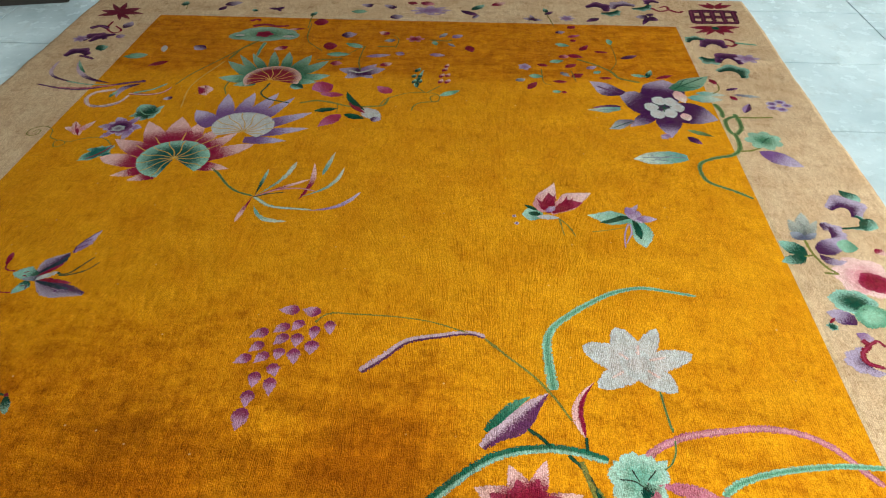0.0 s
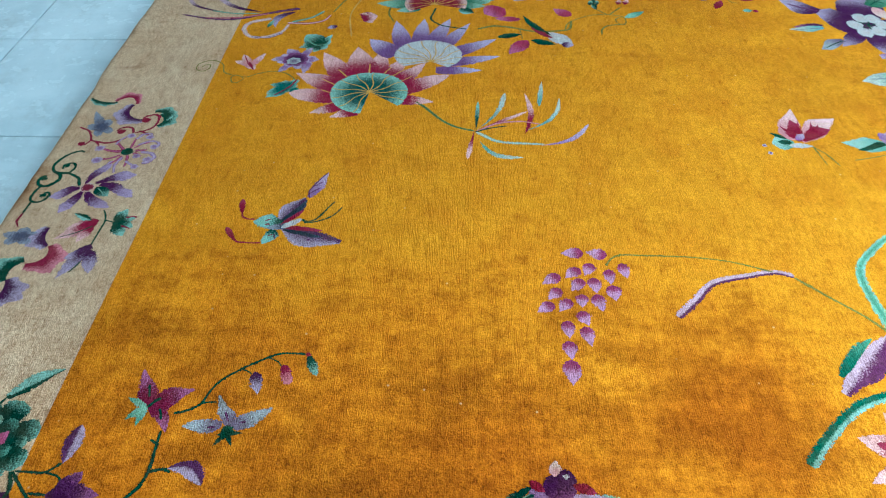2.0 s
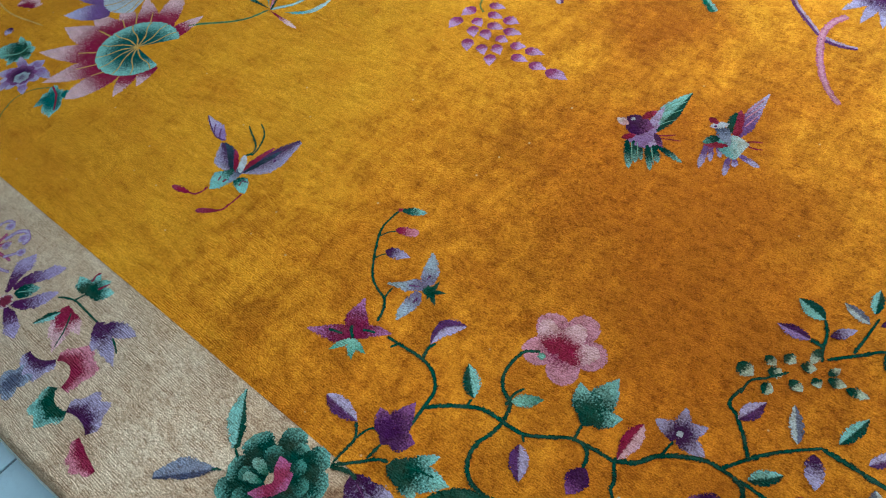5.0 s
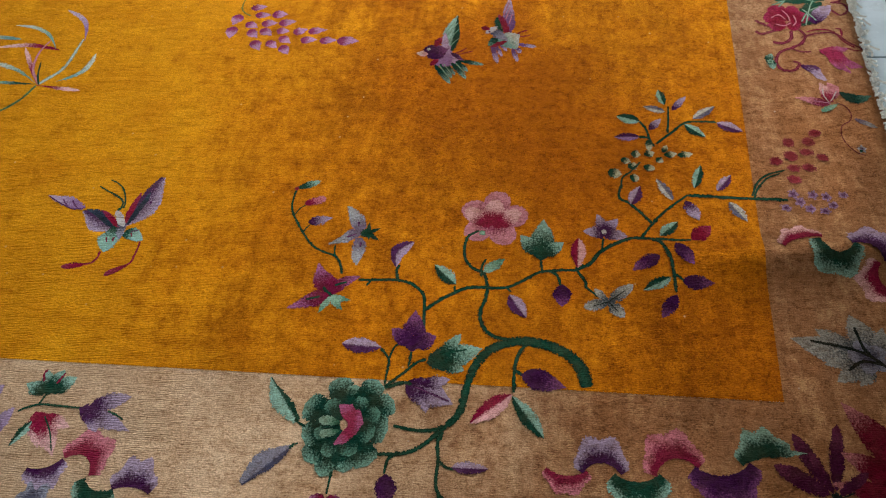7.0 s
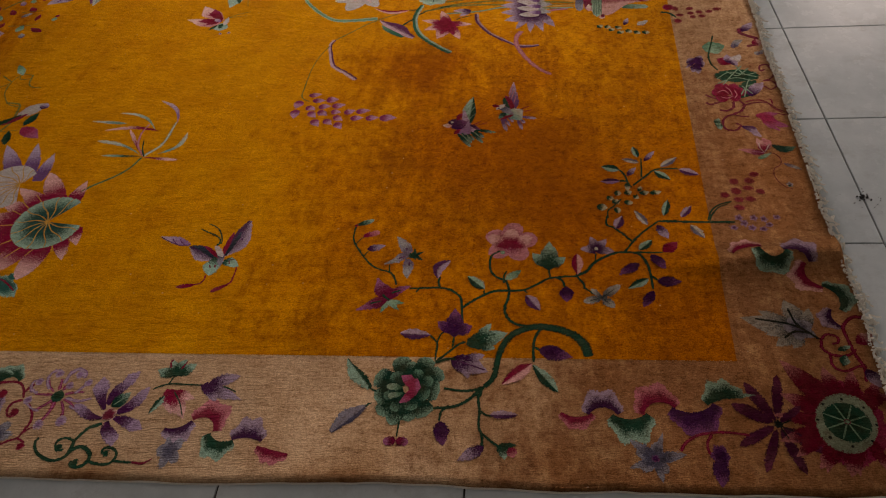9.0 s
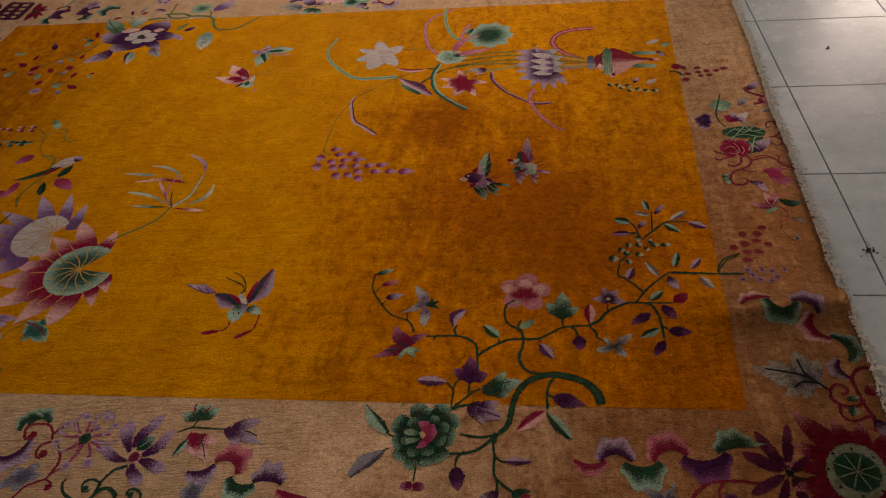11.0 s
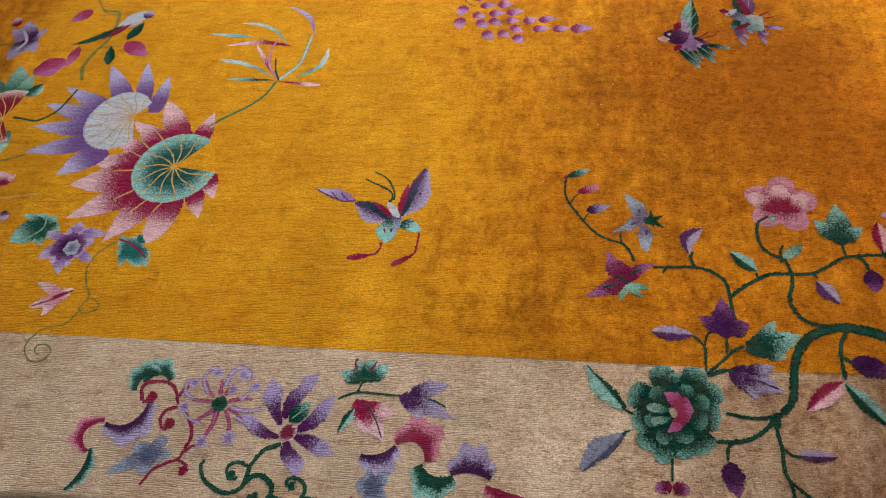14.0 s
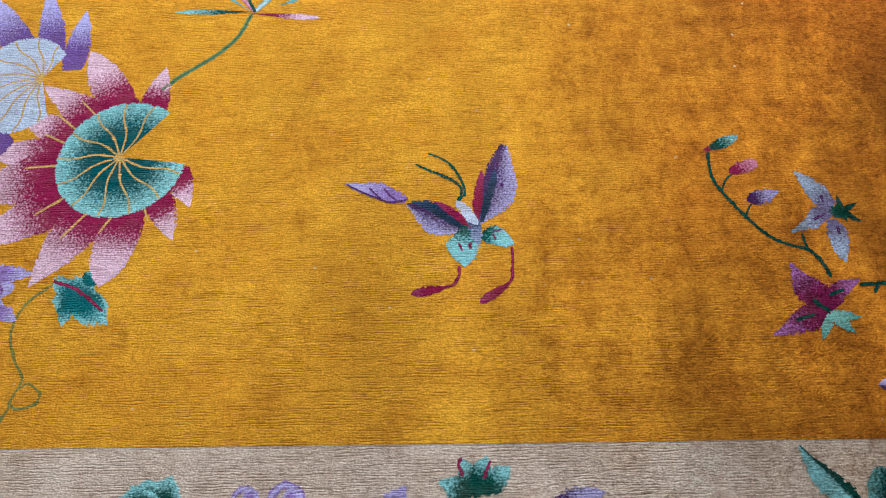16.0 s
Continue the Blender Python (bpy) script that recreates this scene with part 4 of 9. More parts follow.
m.leaf("jade", -0.839, -0.357, -0.881, -0.336, 0.016, lay=3, peak=0.4, cut=0.1)
m = Motif("flowering_vine", "dark green vine with many leaves, rising from the border into the golden ground")
m.stem("stem", 0.03, [(-1.025, -0.913), (-0.985, -0.905), (-0.953, -0.875), (-0.935, -0.835), (-0.927, -0.787), (-0.936, -0.745), (-0.957, -0.71), (-0.992, -0.687), (-1.033, -0.675), (-1.073, -0.669), (-1.101, -0.659), (-1.123, -0.64)], thin=0.5)
m.stem("stem", 0.01, [(-1.123, -0.64), (-1.134, -0.608), (-1.135, -0.575), (-1.128, -0.535)])
m.stem("stem", 0.01, [(-1.123, -0.64), (-1.148, -0.615), (-1.17, -0.59), (-1.184, -0.559), (-1.188, -0.507)])
m.stem("stem", 0.009, [(-1.135, -0.634), (-1.158, -0.626), (-1.194, -0.63), (-1.23, -0.629), (-1.253, -0.635), (-1.276, -0.659), (-1.291, -0.678)])
m.stem("stem", 0.008, [(-1.25, -0.635), (-1.277, -0.639), (-1.304, -0.637), (-1.32, -0.621)])
m.stem("stem", 0.007, [(-1.194, -0.633), (-1.205, -0.646), (-1.207, -0.663)])
m.stem("stem", 0.008, [(-1.181, -0.552), (-1.196, -0.534), (-1.225, -0.529)])
m.stem("stem", 0.01, [(-0.925, -0.752), (-0.919, -0.724), (-0.898, -0.7), (-0.863, -0.691), (-0.826, -0.701), (-0.798, -0.704)], thin=0.9)
m.stem("stem", 0.009, [(-0.798, -0.704), (-0.761, -0.693), (-0.746, -0.666), (-0.714, -0.647), (-0.663, -0.65), (-0.642, -0.676)])
m.stem("stem", 0.007, [(-0.77, -0.689), (-0.741, -0.688), (-0.722, -0.697)])
m.stem("stem", 0.01, [(-0.862, -0.57), (-0.836, -0.6), (-0.812, -0.636), (-0.8, -0.664), (-0.798, -0.704), (-0.796, -0.745), (-0.776, -0.781), (-0.752, -0.818), (-0.745, -0.862), (-0.743, -0.899)])
m.stem("stem", 0.009, [(-0.912, -0.573), (-0.859, -0.569), (-0.822, -0.563), (-0.795, -0.532), (-0.787, -0.494), (-0.789, -0.449), (-0.79, -0.413)])
m.stem("stem", 0.007, [(-0.789, -0.442), (-0.805, -0.433)])
m.stem("stem", 0.008, [(-0.787, -0.503), (-0.764, -0.496), (-0.745, -0.502)])
m.stem("stem", 0.006, [(-0.82, -0.631), (-0.797, -0.632)])
m.stem("stem", 0.007, [(-0.752, -0.823), (-0.717, -0.819)])
m.stem("stem", 0.009, [(-0.746, -0.833), (-0.758, -0.855), (-0.792, -0.865)])
m.stem("stem", 0.008, [(-0.743, -0.899), (-0.771, -0.916), (-0.789, -0.921), (-0.811, -0.946)])
m.stem("stem", 0.011, [(-0.745, -0.892), (-0.723, -0.929), (-0.693, -0.95), (-0.668, -0.984), (-0.65, -1.023), (-0.649, -1.068)])
m.stem("stem", 0.007, [(-0.743, -0.899), (-0.714, -0.908)])
m.stem("stem", 0.006, [(-0.689, -0.956), (-0.652, -0.96)])
m.stem("stem", 0.008, [(-0.649, -1.045), (-0.608, -1.072), (-0.576, -1.097), (-0.543, -1.131), (-0.516, -1.162)])
m.stem("stem", 0.009, [(-0.604, -1.072), (-0.577, -1.052), (-0.546, -1.024), (-0.53, -1.002), (-0.492, -1.007)])
m.stem("stem", 0.011, [(-0.518, -1.162), (-0.519, -1.211), (-0.523, -1.286), (-0.523, -1.346), (-0.524, -1.388)])
m.stem("stem", 0.01, [(-0.649, -1.068), (-0.66, -1.089), (-0.691, -1.103), (-0.726, -1.108), (-0.763, -1.11), (-0.791, -1.11)])
m.stem("stem", 0.008, [(-0.648, -1.078), (-0.651, -1.119), (-0.65, -1.156)])
m.stem("stem", 0.007, [(-0.745, -1.113), (-0.763, -1.132)])
m.stem("stem", 0.006, [(-0.52, -1.313), (-0.494, -1.324), (-0.46, -1.35), (-0.443, -1.383)])
m.stem("stem", 0.007, [(-0.796, -0.745), (-0.807, -0.756)])
m.stem("stem", 0.01, [(-0.928, -0.794), (-0.963, -0.775), (-0.996, -0.769), (-1.044, -0.769)], thin=0.8)
m.stem("stem", 0.008, [(-0.996, -0.772), (-1.007, -0.786)])
m.leaf("plum", -1.004, -0.783, -1.028, -0.873, 0.049, peak=0.4)
m.leaf("rose", -1.049, -0.765, -1.115, -0.685, 0.041, peak=0.45, shade="across")
m.leaf("leaf", -1.052, -0.766, -1.137, -0.83, 0.035, peak=0.5, shade="across")
m.leaf("lilac", -1.204, -0.656, -1.203, -0.726, 0.027, shade="across")
m.leaf("leaf", -1.285, -0.69, -1.327, -0.694, 0.037, peak=0.3)
m.leaf("pink", -1.293, -0.706, -1.32, -0.716, 0.029)
m.leaf("stem", -1.288, -0.678, -1.286, -0.723, 0.016)
m.leaf("lilac", -1.293, -0.644, -1.331, -0.58, 0.036, peak=0.4)
m.leaf("plum", -1.225, -0.532, -1.293, -0.542, 0.042, peak=0.4)
m.leaf("lilac", -0.68, -0.528, -0.753, -0.494, 0.038, bend=-0.229, shade="across")
m.leaf("lilac", -0.952, -0.402, -0.957, -0.488, 0.039, shade="across")
m.stem("stem", 0.007, [(-0.959, -0.487), (-0.983, -0.507), (-1.013, -0.507), (-1.041, -0.506)])
m.stem("stem", 0.006, [(-0.983, -0.507), (-0.956, -0.515), (-0.945, -0.528)])
m.leaf("plum", -0.964, -0.553, -0.863, -0.551, 0.055, peak=0.4)
m.leaf("plum", -0.947, -0.556, -0.911, -0.504, 0.042)
m.leaf("plum", -0.948, -0.552, -0.925, -0.602, 0.045)
m.stem("stem", 0.007, [(-0.964, -0.553), (-0.998, -0.55)])
m.stem("stem", 0.008, [(-1.046, -0.507), (-1.015, -0.54), (-0.989, -0.566), (-0.98, -0.586)])
m.leaf("leaf", -0.988, -0.587, -0.949, -0.701, 0.064, peak=0.4)
m.leaf("leaf", -0.979, -0.614, -0.917, -0.654, 0.034)
m.leaf("leaf", -0.987, -0.621, -1.001, -0.666, 0.037)
m.stem("stem", 0.005, [(-0.979, -0.593), (-0.961, -0.634), (-0.953, -0.669)], lay=2, name="vein")
m.leaf("lilac", -1.036, -0.548, -1.077, -0.649, 0.063, peak=0.4)
m.leaf("lilac", -1.045, -0.583, -1.098, -0.597, 0.026)
m.leaf("lilac", -1.037, -0.583, -1.023, -0.639, 0.031)
m.stem("stem", 0.01, [(-1.049, -0.508), (-1.036, -0.541), (-1.038, -0.562)])
m.stem("plum", 0.005, [(-1.043, -0.569), (-1.057, -0.604), (-1.071, -0.641)], lay=2, name="vein")
m.leaf("leaf", -0.742, -0.581, -0.793, -0.633, 0.036, peak=0.55, shade="across")
m.leaf("jade", -0.757, -0.692, -0.72, -0.739, 0.028)
m.leaf("lilac", -0.815, -0.752, -0.871, -0.79, 0.039, shade="across")
m.leaf("plum", -0.782, -0.867, -0.839, -0.865, 0.043, peak=0.45)
m.leaf("rose", -0.654, -0.905, -0.737, -0.901, 0.037, peak=0.45, shade="across")
m.leaf("leaf", -0.721, -0.819, -0.603, -0.825, 0.061, peak=0.4)
m.leaf("leaf", -0.707, -0.819, -0.651, -0.772, 0.044)
m.leaf("leaf", -0.707, -0.819, -0.668, -0.871, 0.04)
m.stem("stem", 0.004, [(-0.721, -0.82), (-0.657, -0.823)], lay=2, name="vein")
m.leaf("mist", -0.822, -0.965, -0.775, -1.02, 0.031, peak=0.5, full=1.2, name="petal")
m.leaf("mist", -0.822, -0.965, -0.859, -0.997, 0.031, peak=0.5, full=1.2, name="petal")
m.leaf("mist", -0.822, -0.965, -0.839, -0.912, 0.031, peak=0.5, full=1.2, name="petal")
m.leaf("mist", -0.822, -0.965, -0.79, -0.936, 0.019, peak=0.5, full=1.2, name="petal")
m.stem("ink", 0.003, [(-0.822, -0.965), (-0.792, -1.001)], lay=3, name="streak")
m.stem("ink", 0.003, [(-0.822, -0.965), (-0.846, -0.985)], lay=3, name="streak")
m.stem("ink", 0.003, [(-0.822, -0.965), (-0.835, -0.93)], lay=3, name="streak")
m.leaf("lilac", -0.55, -1.028, -0.493, -1.053, 0.033, shade="across")
m.leaf("grey", -0.534, -1.126, -0.469, -1.093, 0.026, shade="across")
m.leaf("lilac", -0.534, -1.154, -0.592, -1.18, 0.035)
m.leaf("leaf", -0.64, -1.088, -0.598, -1.131, 0.032, shade="across")
m.leaf("wine", -0.65, -1.157, -0.607, -1.204, 0.04)
m.leaf("plum", -0.659, -1.121, -0.72, -1.154, 0.037)
m.leaf("plum", -0.696, -1.082, -0.737, -1.02, 0.036, peak=0.4)
m.leaf("leaf", -0.753, -1.102, -0.788, -1.041, 0.029, shade="across")
m.leaf("plum", -0.763, -1.126, -0.764, -1.194, 0.039, peak=0.4)
m.leaf("plum", -0.797, -1.111, -0.856, -1.076, 0.032, peak=0.45)
m.leaf("leaf", -0.494, -1.18, -0.421, -1.202, 0.027, shade="across")
m.leaf("lilac", -0.501, -1.231, -0.451, -1.269, 0.029, shade="across")
m.leaf("grey", -0.535, -1.254, -0.592, -1.287, 0.03, shade="across")
m.leaf("leaf", -0.213, -1.132, -0.155, -1.121, 0.026, shade="across")
m.leaf("lilac", -0.233, -1.15, -0.181, -1.19, 0.023)
m.leaf("grey", -0.239, -1.133, -0.219, -1.078, 0.027, shade="across")
m.leaf("leaf", -0.276, -1.066, -0.257, -1.008, 0.04, shade="across")
m.leaf("plum", -0.33, -1.061, -0.332, -0.999, 0.03, shade="across")
m.leaf("lilac", -0.305, -1.087, -0.264, -1.12, 0.023)
m.leaf("grey", -0.263, -1.2, -0.216, -1.259, 0.029, shade="across")
m.leaf("lilac", -0.276, -1.257, -0.305, -1.317, 0.035, shade="across")
m.leaf("leaf", -0.283, -1.177, -0.326, -1.224, 0.032, shade="across")
m.stem("stem", 0.008, [(-0.353, -1.101), (-0.314, -1.141), (-0.278, -1.178), (-0.272, -1.22), (-0.274, -1.257)])
m.stem("stem", 0.007, [(-0.314, -1.133), (-0.277, -1.137), (-0.218, -1.142)])
m.stem("stem", 0.008, [(-0.276, -1.066), (-0.303, -1.08), (-0.339, -1.087), (-0.363, -1.096)])
m.stem("stem", 0.01, [(-0.33, -1.061), (-0.334, -1.087)])
m.leaf("berry", -0.339, -1.083, -0.378, -1.083, 0.02, name="berry")
m.leaf("berry", -0.382, -1.115, -0.357, -1.127, 0.018, name="berry")
m.leaf("berry", -0.388, -1.037, -0.392, -1.061, 0.027, name="berry")
m.leaf("berry", -0.392, -1.069, -0.382, -1.095, 0.025, name="berry")
m.leaf("berry", -0.391, -1.117, -0.385, -1.149, 0.024, name="berry")
m.leaf("berry", -0.39, -1.149, -0.384, -1.188, 0.024, name="berry")
m.leaf("berry", -0.401, -1.097, -0.414, -1.114, 0.024, name="berry")
m.leaf("berry", -0.408, -1.011, -0.416, -1.035, 0.025, name="berry")
m.leaf("berry", -0.435, -1.027, -0.425, -1.053, 0.027, name="berry")
m.leaf("berry", -0.429, -1.065, -0.438, -1.093, 0.025, name="berry")
m.leaf("berry", -0.45, -0.978, -0.458, -1.012, 0.036, name="berry")
m.leaf("berry", -0.469, -1.03, -0.466, -1.053, 0.031, name="berry")
m.stem("stem", 0.006, [(-0.503, -1.009), (-0.47, -1.012), (-0.449, -1.032), (-0.416, -1.059)])
m = Motif("peony", "pink five-lobed peony")
m.bloom("peony", -0.604, -0.708, -0.520, -0.720, ratio=0.98, lobes=5, depth=0.36, sharp=0.8, steps=70)
m.lobe("rose", -0.63, -0.70, -0.575, -0.645, (0.006, 0.018, 0.026, 0.022, 0.012), (0.006, 0.018, 0.024, 0.02, 0.01), lay=2)
m.lobe("rose", -0.63, -0.71, -0.58, -0.768, (0.006, 0.018, 0.026, 0.022, 0.012), (0.006, 0.018, 0.024, 0.02, 0.01), lay=2)
m.lobe("rose", -0.625, -0.705, -0.548, -0.712, (0.006, 0.02, 0.028, 0.024, 0.012), (0.006, 0.02, 0.026, 0.022, 0.01), lay=3)
m.bloom("jade", -0.648, -0.684, -0.64, -0.684, lay=4, name="heart")
m = Motif("violet_flower", "small four-petalled violet flower")
m.petal("lilac", -0.636, -0.964, -0.634, -0.915, 0.036)
m.petal("lilac", -0.632, -0.965, -0.583, -0.948, 0.032)
m.petal("lilac", -0.632, -0.965, -0.594, -0.996, 0.032)
m.petal("lilac", -0.636, -0.964, -0.646, -1.016, 0.036)
m.bloom("pearl", -0.634, -0.963, -0.627, -0.963, lay=2, name="heart")
m = Motif("green_peony", "large teal and aqua peony with a crimson heart in the sand border")
m.leaf("green_rim", -1.11, -0.436, -1.031, -0.41, 0.055, peak=0.7, full=0.85, cut=0.14, name="petal")
m.leaf("green_rim", -1.112, -0.443, -1.045, -0.448, 0.04, peak=0.7, full=0.85, cut=0.14, name="petal")
m.leaf("green_rim", -1.11, -0.452, -1.033, -0.493, 0.052, peak=0.7, full=0.85, cut=0.14, name="petal")
m.leaf("green_rim", -1.118, -0.459, -1.076, -0.531, 0.056, peak=0.7, full=0.85, cut=0.14, name="petal")
m.leaf("green_rim", -1.131, -0.459, -1.138, -0.526, 0.066, peak=0.7, full=0.85, cut=0.14, name="petal")
m.leaf("green_rim", -1.146, -0.453, -1.212, -0.496, 0.061, peak=0.7, full=0.85, cut=0.14, name="petal")
m.leaf("green_rim", -1.149, -0.444, -1.228, -0.451, 0.045, peak=0.7, full=0.85, cut=0.14, name="petal")
m.leaf("green_rim", -1.151, -0.434, -1.238, -0.407, 0.046, peak=0.7, full=0.85, cut=0.14, name="petal")
m.leaf("green_rim", -1.145, -0.427, -1.209, -0.371, 0.049, peak=0.7, full=0.85, cut=0.14, name="petal")
m.leaf("green_rim", -1.135, -0.424, -1.162, -0.356, 0.056, peak=0.7, full=0.85, cut=0.14, name="petal")
m.leaf("green_rim", -1.121, -0.424, -1.092, -0.35, 0.063, peak=0.7, full=0.85, cut=0.14, name="petal")
m.leaf("leafdeep", -1.12, -0.433, -1.084, -0.396, 0.039, peak=0.66, full=1.0, cut=0.1, lay=3, name="petal")
m.leaf("leafdeep", -1.118, -0.447, -1.072, -0.471, 0.034, peak=0.66, full=1.0, cut=0.1, lay=3, name="petal")
m.leaf("leafdeep", -1.123, -0.454, -1.102, -0.506, 0.039, peak=0.66, full=1.0, cut=0.1, lay=3, name="petal")
m.leaf("leafdeep", -1.134, -0.453, -1.153, -0.499, 0.042, peak=0.66, full=1.0, cut=0.1, lay=3, name="petal")
m.leaf("leafdeep", -1.142, -0.445, -1.196, -0.457, 0.04, peak=0.66, full=1.0, cut=0.1, lay=3, name="petal")
m.leaf("leafdeep", -1.143, -0.434, -1.199, -0.407, 0.034, peak=0.66, full=1.0, cut=0.1, lay=3, name="petal")
m.leaf("leafdeep", -1.134, -0.429, -1.158, -0.38, 0.035, peak=0.66, full=1.0, cut=0.1, lay=3, name="petal")
m.leaf("fern", -1.129, -0.429, -1.124, -0.384, 0.022, peak=0.6, full=1.0, lay=4, name="petal")
m.leaf("fern", -1.145, -0.43, -1.156, -0.391, 0.019, peak=0.6, full=1.0, lay=4, name="petal")
m.lobe("magenta", -1.128, -0.448, -1.091, -0.421, (0.004, 0.007, 0.008, 0.005, 0.002), (0.012, 0.019, 0.025, 0.022, 0.002), lay=4, name="heart")
m.lobe("magenta", -1.129, -0.444, -1.127, -0.475, (0.014, 0.025, 0.029, 0.028, 0.002), (0.013, 0.027, 0.024, 0.015, 0.002), lay=5, name="heart")
m.lobe("magenta", -1.134, -0.45, -1.174, -0.424, (0.008, 0.018, 0.017, 0.014, 0.002), (0.003, 0.005, 0.006, 0.004, 0.002), lay=4, name="heart")
m.lobe("leaf", -1.132, -0.341, -1.039, -0.267, (0.007, 0.02, 0.028, 0.019, 0.002), (0.007, 0.014, 0.013, 0.004, 0.002), shade="across")
m.stem("stem", 0.005, [(-1.127, -0.336), (-1.134, -0.345), (-1.141, -0.36)])
m.lobe("slate", -1.263, -0.259, -1.18, -0.342, (0.011, 0.025, 0.032, 0.021, 0.002), (0.003, 0.007, 0.013, 0.012, 0.002), shade="across")
m.stem("stem", 0.005, [(-1.186, -0.336), (-1.179, -0.344), (-1.175, -0.352)])
m.stem("stem", 0.006, [(-1.227, -0.428), (-1.248, -0.427), (-1.27, -0.426)])
m.leaf("fuchsia", -1.28, -0.425, -1.284, -0.393, 0.027, peak=0.5, full=0.9, name="bud")
m.leaf("fuchsia", -1.28, -0.425, -1.286, -0.457, 0.028, peak=0.5, full=0.9, name="bud")
m = Motif("cloud_scroll", "trailing cloud scroll in teal, crimson and violet in the sand border")
m.ribbon("leaf", -1.134, 0.698, -1.126, 0.642, 0.019, 0.041)
m.ribbon("leaf", -1.153, 0.713, -1.114, 0.672, 0.018, 0.037)
m.ribbon("lilac", -1.23, 0.754, -1.176, 0.673, -0.03, -0.047)
m.ribbon("pink", -1.226, 0.759, -1.295, 0.772, -0.032, -0.029)
m.ribbon("leaf", -1.377, 0.791, -1.289, 0.769, -0.012, -0.023)
m.stem("wine", 0.009, [(-1.176, 0.691), (-1.146, 0.7), (-1.131, 0.686), (-1.13, 0.643), (-1.144, 0.622), (-1.167, 0.609), (-1.179, 0.604)])
m.bloom("wine", -1.167, 0.67, -1.152, 0.67)
m.stem("wine", 0.008, [(-1.156, 0.697), (-1.176, 0.685), (-1.172, 0.668)])
m.stem("wine", 0.009, [(-1.161, 0.609), (-1.145, 0.601), (-1.135, 0.591)])
m.stem("wine", 0.01, [(-1.185, 0.603), (-1.194, 0.626), (-1.213, 0.633), (-1.231, 0.626)])
m.bloom("wine", -1.223, 0.609, -1.209, 0.609)
m.stem("wine", 0.007, [(-1.231, 0.628), (-1.235, 0.615), (-1.226, 0.604)])
m.stem("wine", 0.008, [(-1.196, 0.581), (-1.224, 0.558), (-1.252, 0.551), (-1.279, 0.558), (-1.297, 0.565), (-1.308, 0.59), (-1.325, 0.614), (-1.347, 0.625), (-1.356, 0.631)])
m.stem("wine", 0.007, [(-1.297, 0.57), (-1.303, 0.552), (-1.311, 0.539)])
m.bloom("wine", -1.32, 0.546, -1.308, 0.546)
m.stem("wine", 0.006, [(-1.282, 0.555), (-1.268, 0.543), (-1.265, 0.527)])
m.bloom("slate", -1.294, 0.634, -1.324, 0.684, ratio=0.683, lobes=5, depth=0.45)
m.leaf("slate", -1.282, 0.615, -1.339, 0.716, 0.032)
m.leaf("slate", -1.289, 0.636, -1.249, 0.614, 0.022)
m.leaf("slate", -1.289, 0.642, -1.264, 0.654, 0.017)
m = Motif("dahlia", "lilac flower of thin curled petals round a green heart")
m.stem("magenta", 0.009, [(-1.167, 0.525), (-1.167, 0.55), (-1.166, 0.576)], thin=0.7)
m.stem("magenta", 0.011, [(-1.182, 0.516), (-1.2, 0.536), (-1.218, 0.556)], thin=0.8)
m.stem("magenta", 0.012, [(-1.187, 0.511), (-1.218, 0.512), (-1.248, 0.523)])
m.stem("magenta", 0.01, [(-1.186, 0.492), (-1.212, 0.476), (-1.241, 0.47)])
m.stem("magenta", 0.008, [(-1.18, 0.489), (-1.19, 0.468), (-1.206, 0.448)])
m.stem("magenta", 0.01, [(-1.165, 0.492), (-1.159, 0.469), (-1.157, 0.439)])
m.stem("magenta", 0.01, [(-1.151, 0.514), (-1.134, 0.516), (-1.117, 0.52)])
m.stem("magenta", 0.011, [(-1.153, 0.502), (-1.138, 0.497), (-1.126, 0.487)])
m.stem("magenta", 0.007, [(-1.158, 0.526), (-1.142, 0.544), (-1.119, 0.556)])
m.stem("mauve", 0.01, [(-1.15, 0.543), (-1.123, 0.56), (-1.099, 0.558), (-1.089, 0.542), (-1.097, 0.522)])
m.stem("mauve", 0.013, [(-1.131, 0.508), (-1.101, 0.503), (-1.085, 0.486), (-1.095, 0.462), (-1.113, 0.459)], thin=1)
m.stem("mauve", 0.011, [(-1.162, 0.465), (-1.138, 0.447), (-1.117, 0.437)])
m.stem("mauve", 0.011, [(-1.177, 0.484), (-1.185, 0.445), (-1.177, 0.41)], thin=0.7)
m.stem("mauve", 0.01, [(-1.164, 0.571), (-1.151, 0.594), (-1.128, 0.598), (-1.121, 0.581)])
m.stem("mauve", 0.008, [(-1.2, 0.464), (-1.212, 0.438), (-1.208, 0.423)])
m.stem("mauve", 0.007, [(-1.217, 0.543), (-1.211, 0.565), (-1.196, 0.586), (-1.18, 0.598)])
m.bloom("mauve", -1.1, 0.535, -1.087, 0.535)
m.bloom("mauve", -1.102, 0.474, -1.089, 0.474)
m.bloom("mauve", -1.127, 0.581, -1.114, 0.581)
m.bloom("mauve", -1.138, 0.489, -1.126, 0.489)
m.bloom("mauve", -1.185, 0.588, -1.171, 0.588)
m.bloom("mauve", -1.256, 0.526, -1.241, 0.526)
m.bloom("mauve", -1.246, 0.468, -1.229, 0.468)
m.bloom("mauve", -1.128, 0.439, -1.116, 0.439)
m.bloom("stem", -1.171, 0.509, -1.152, 0.509, lay=3, name="heart")
m = Motif("clematis", "violet six-petalled flower with a crimson heart")
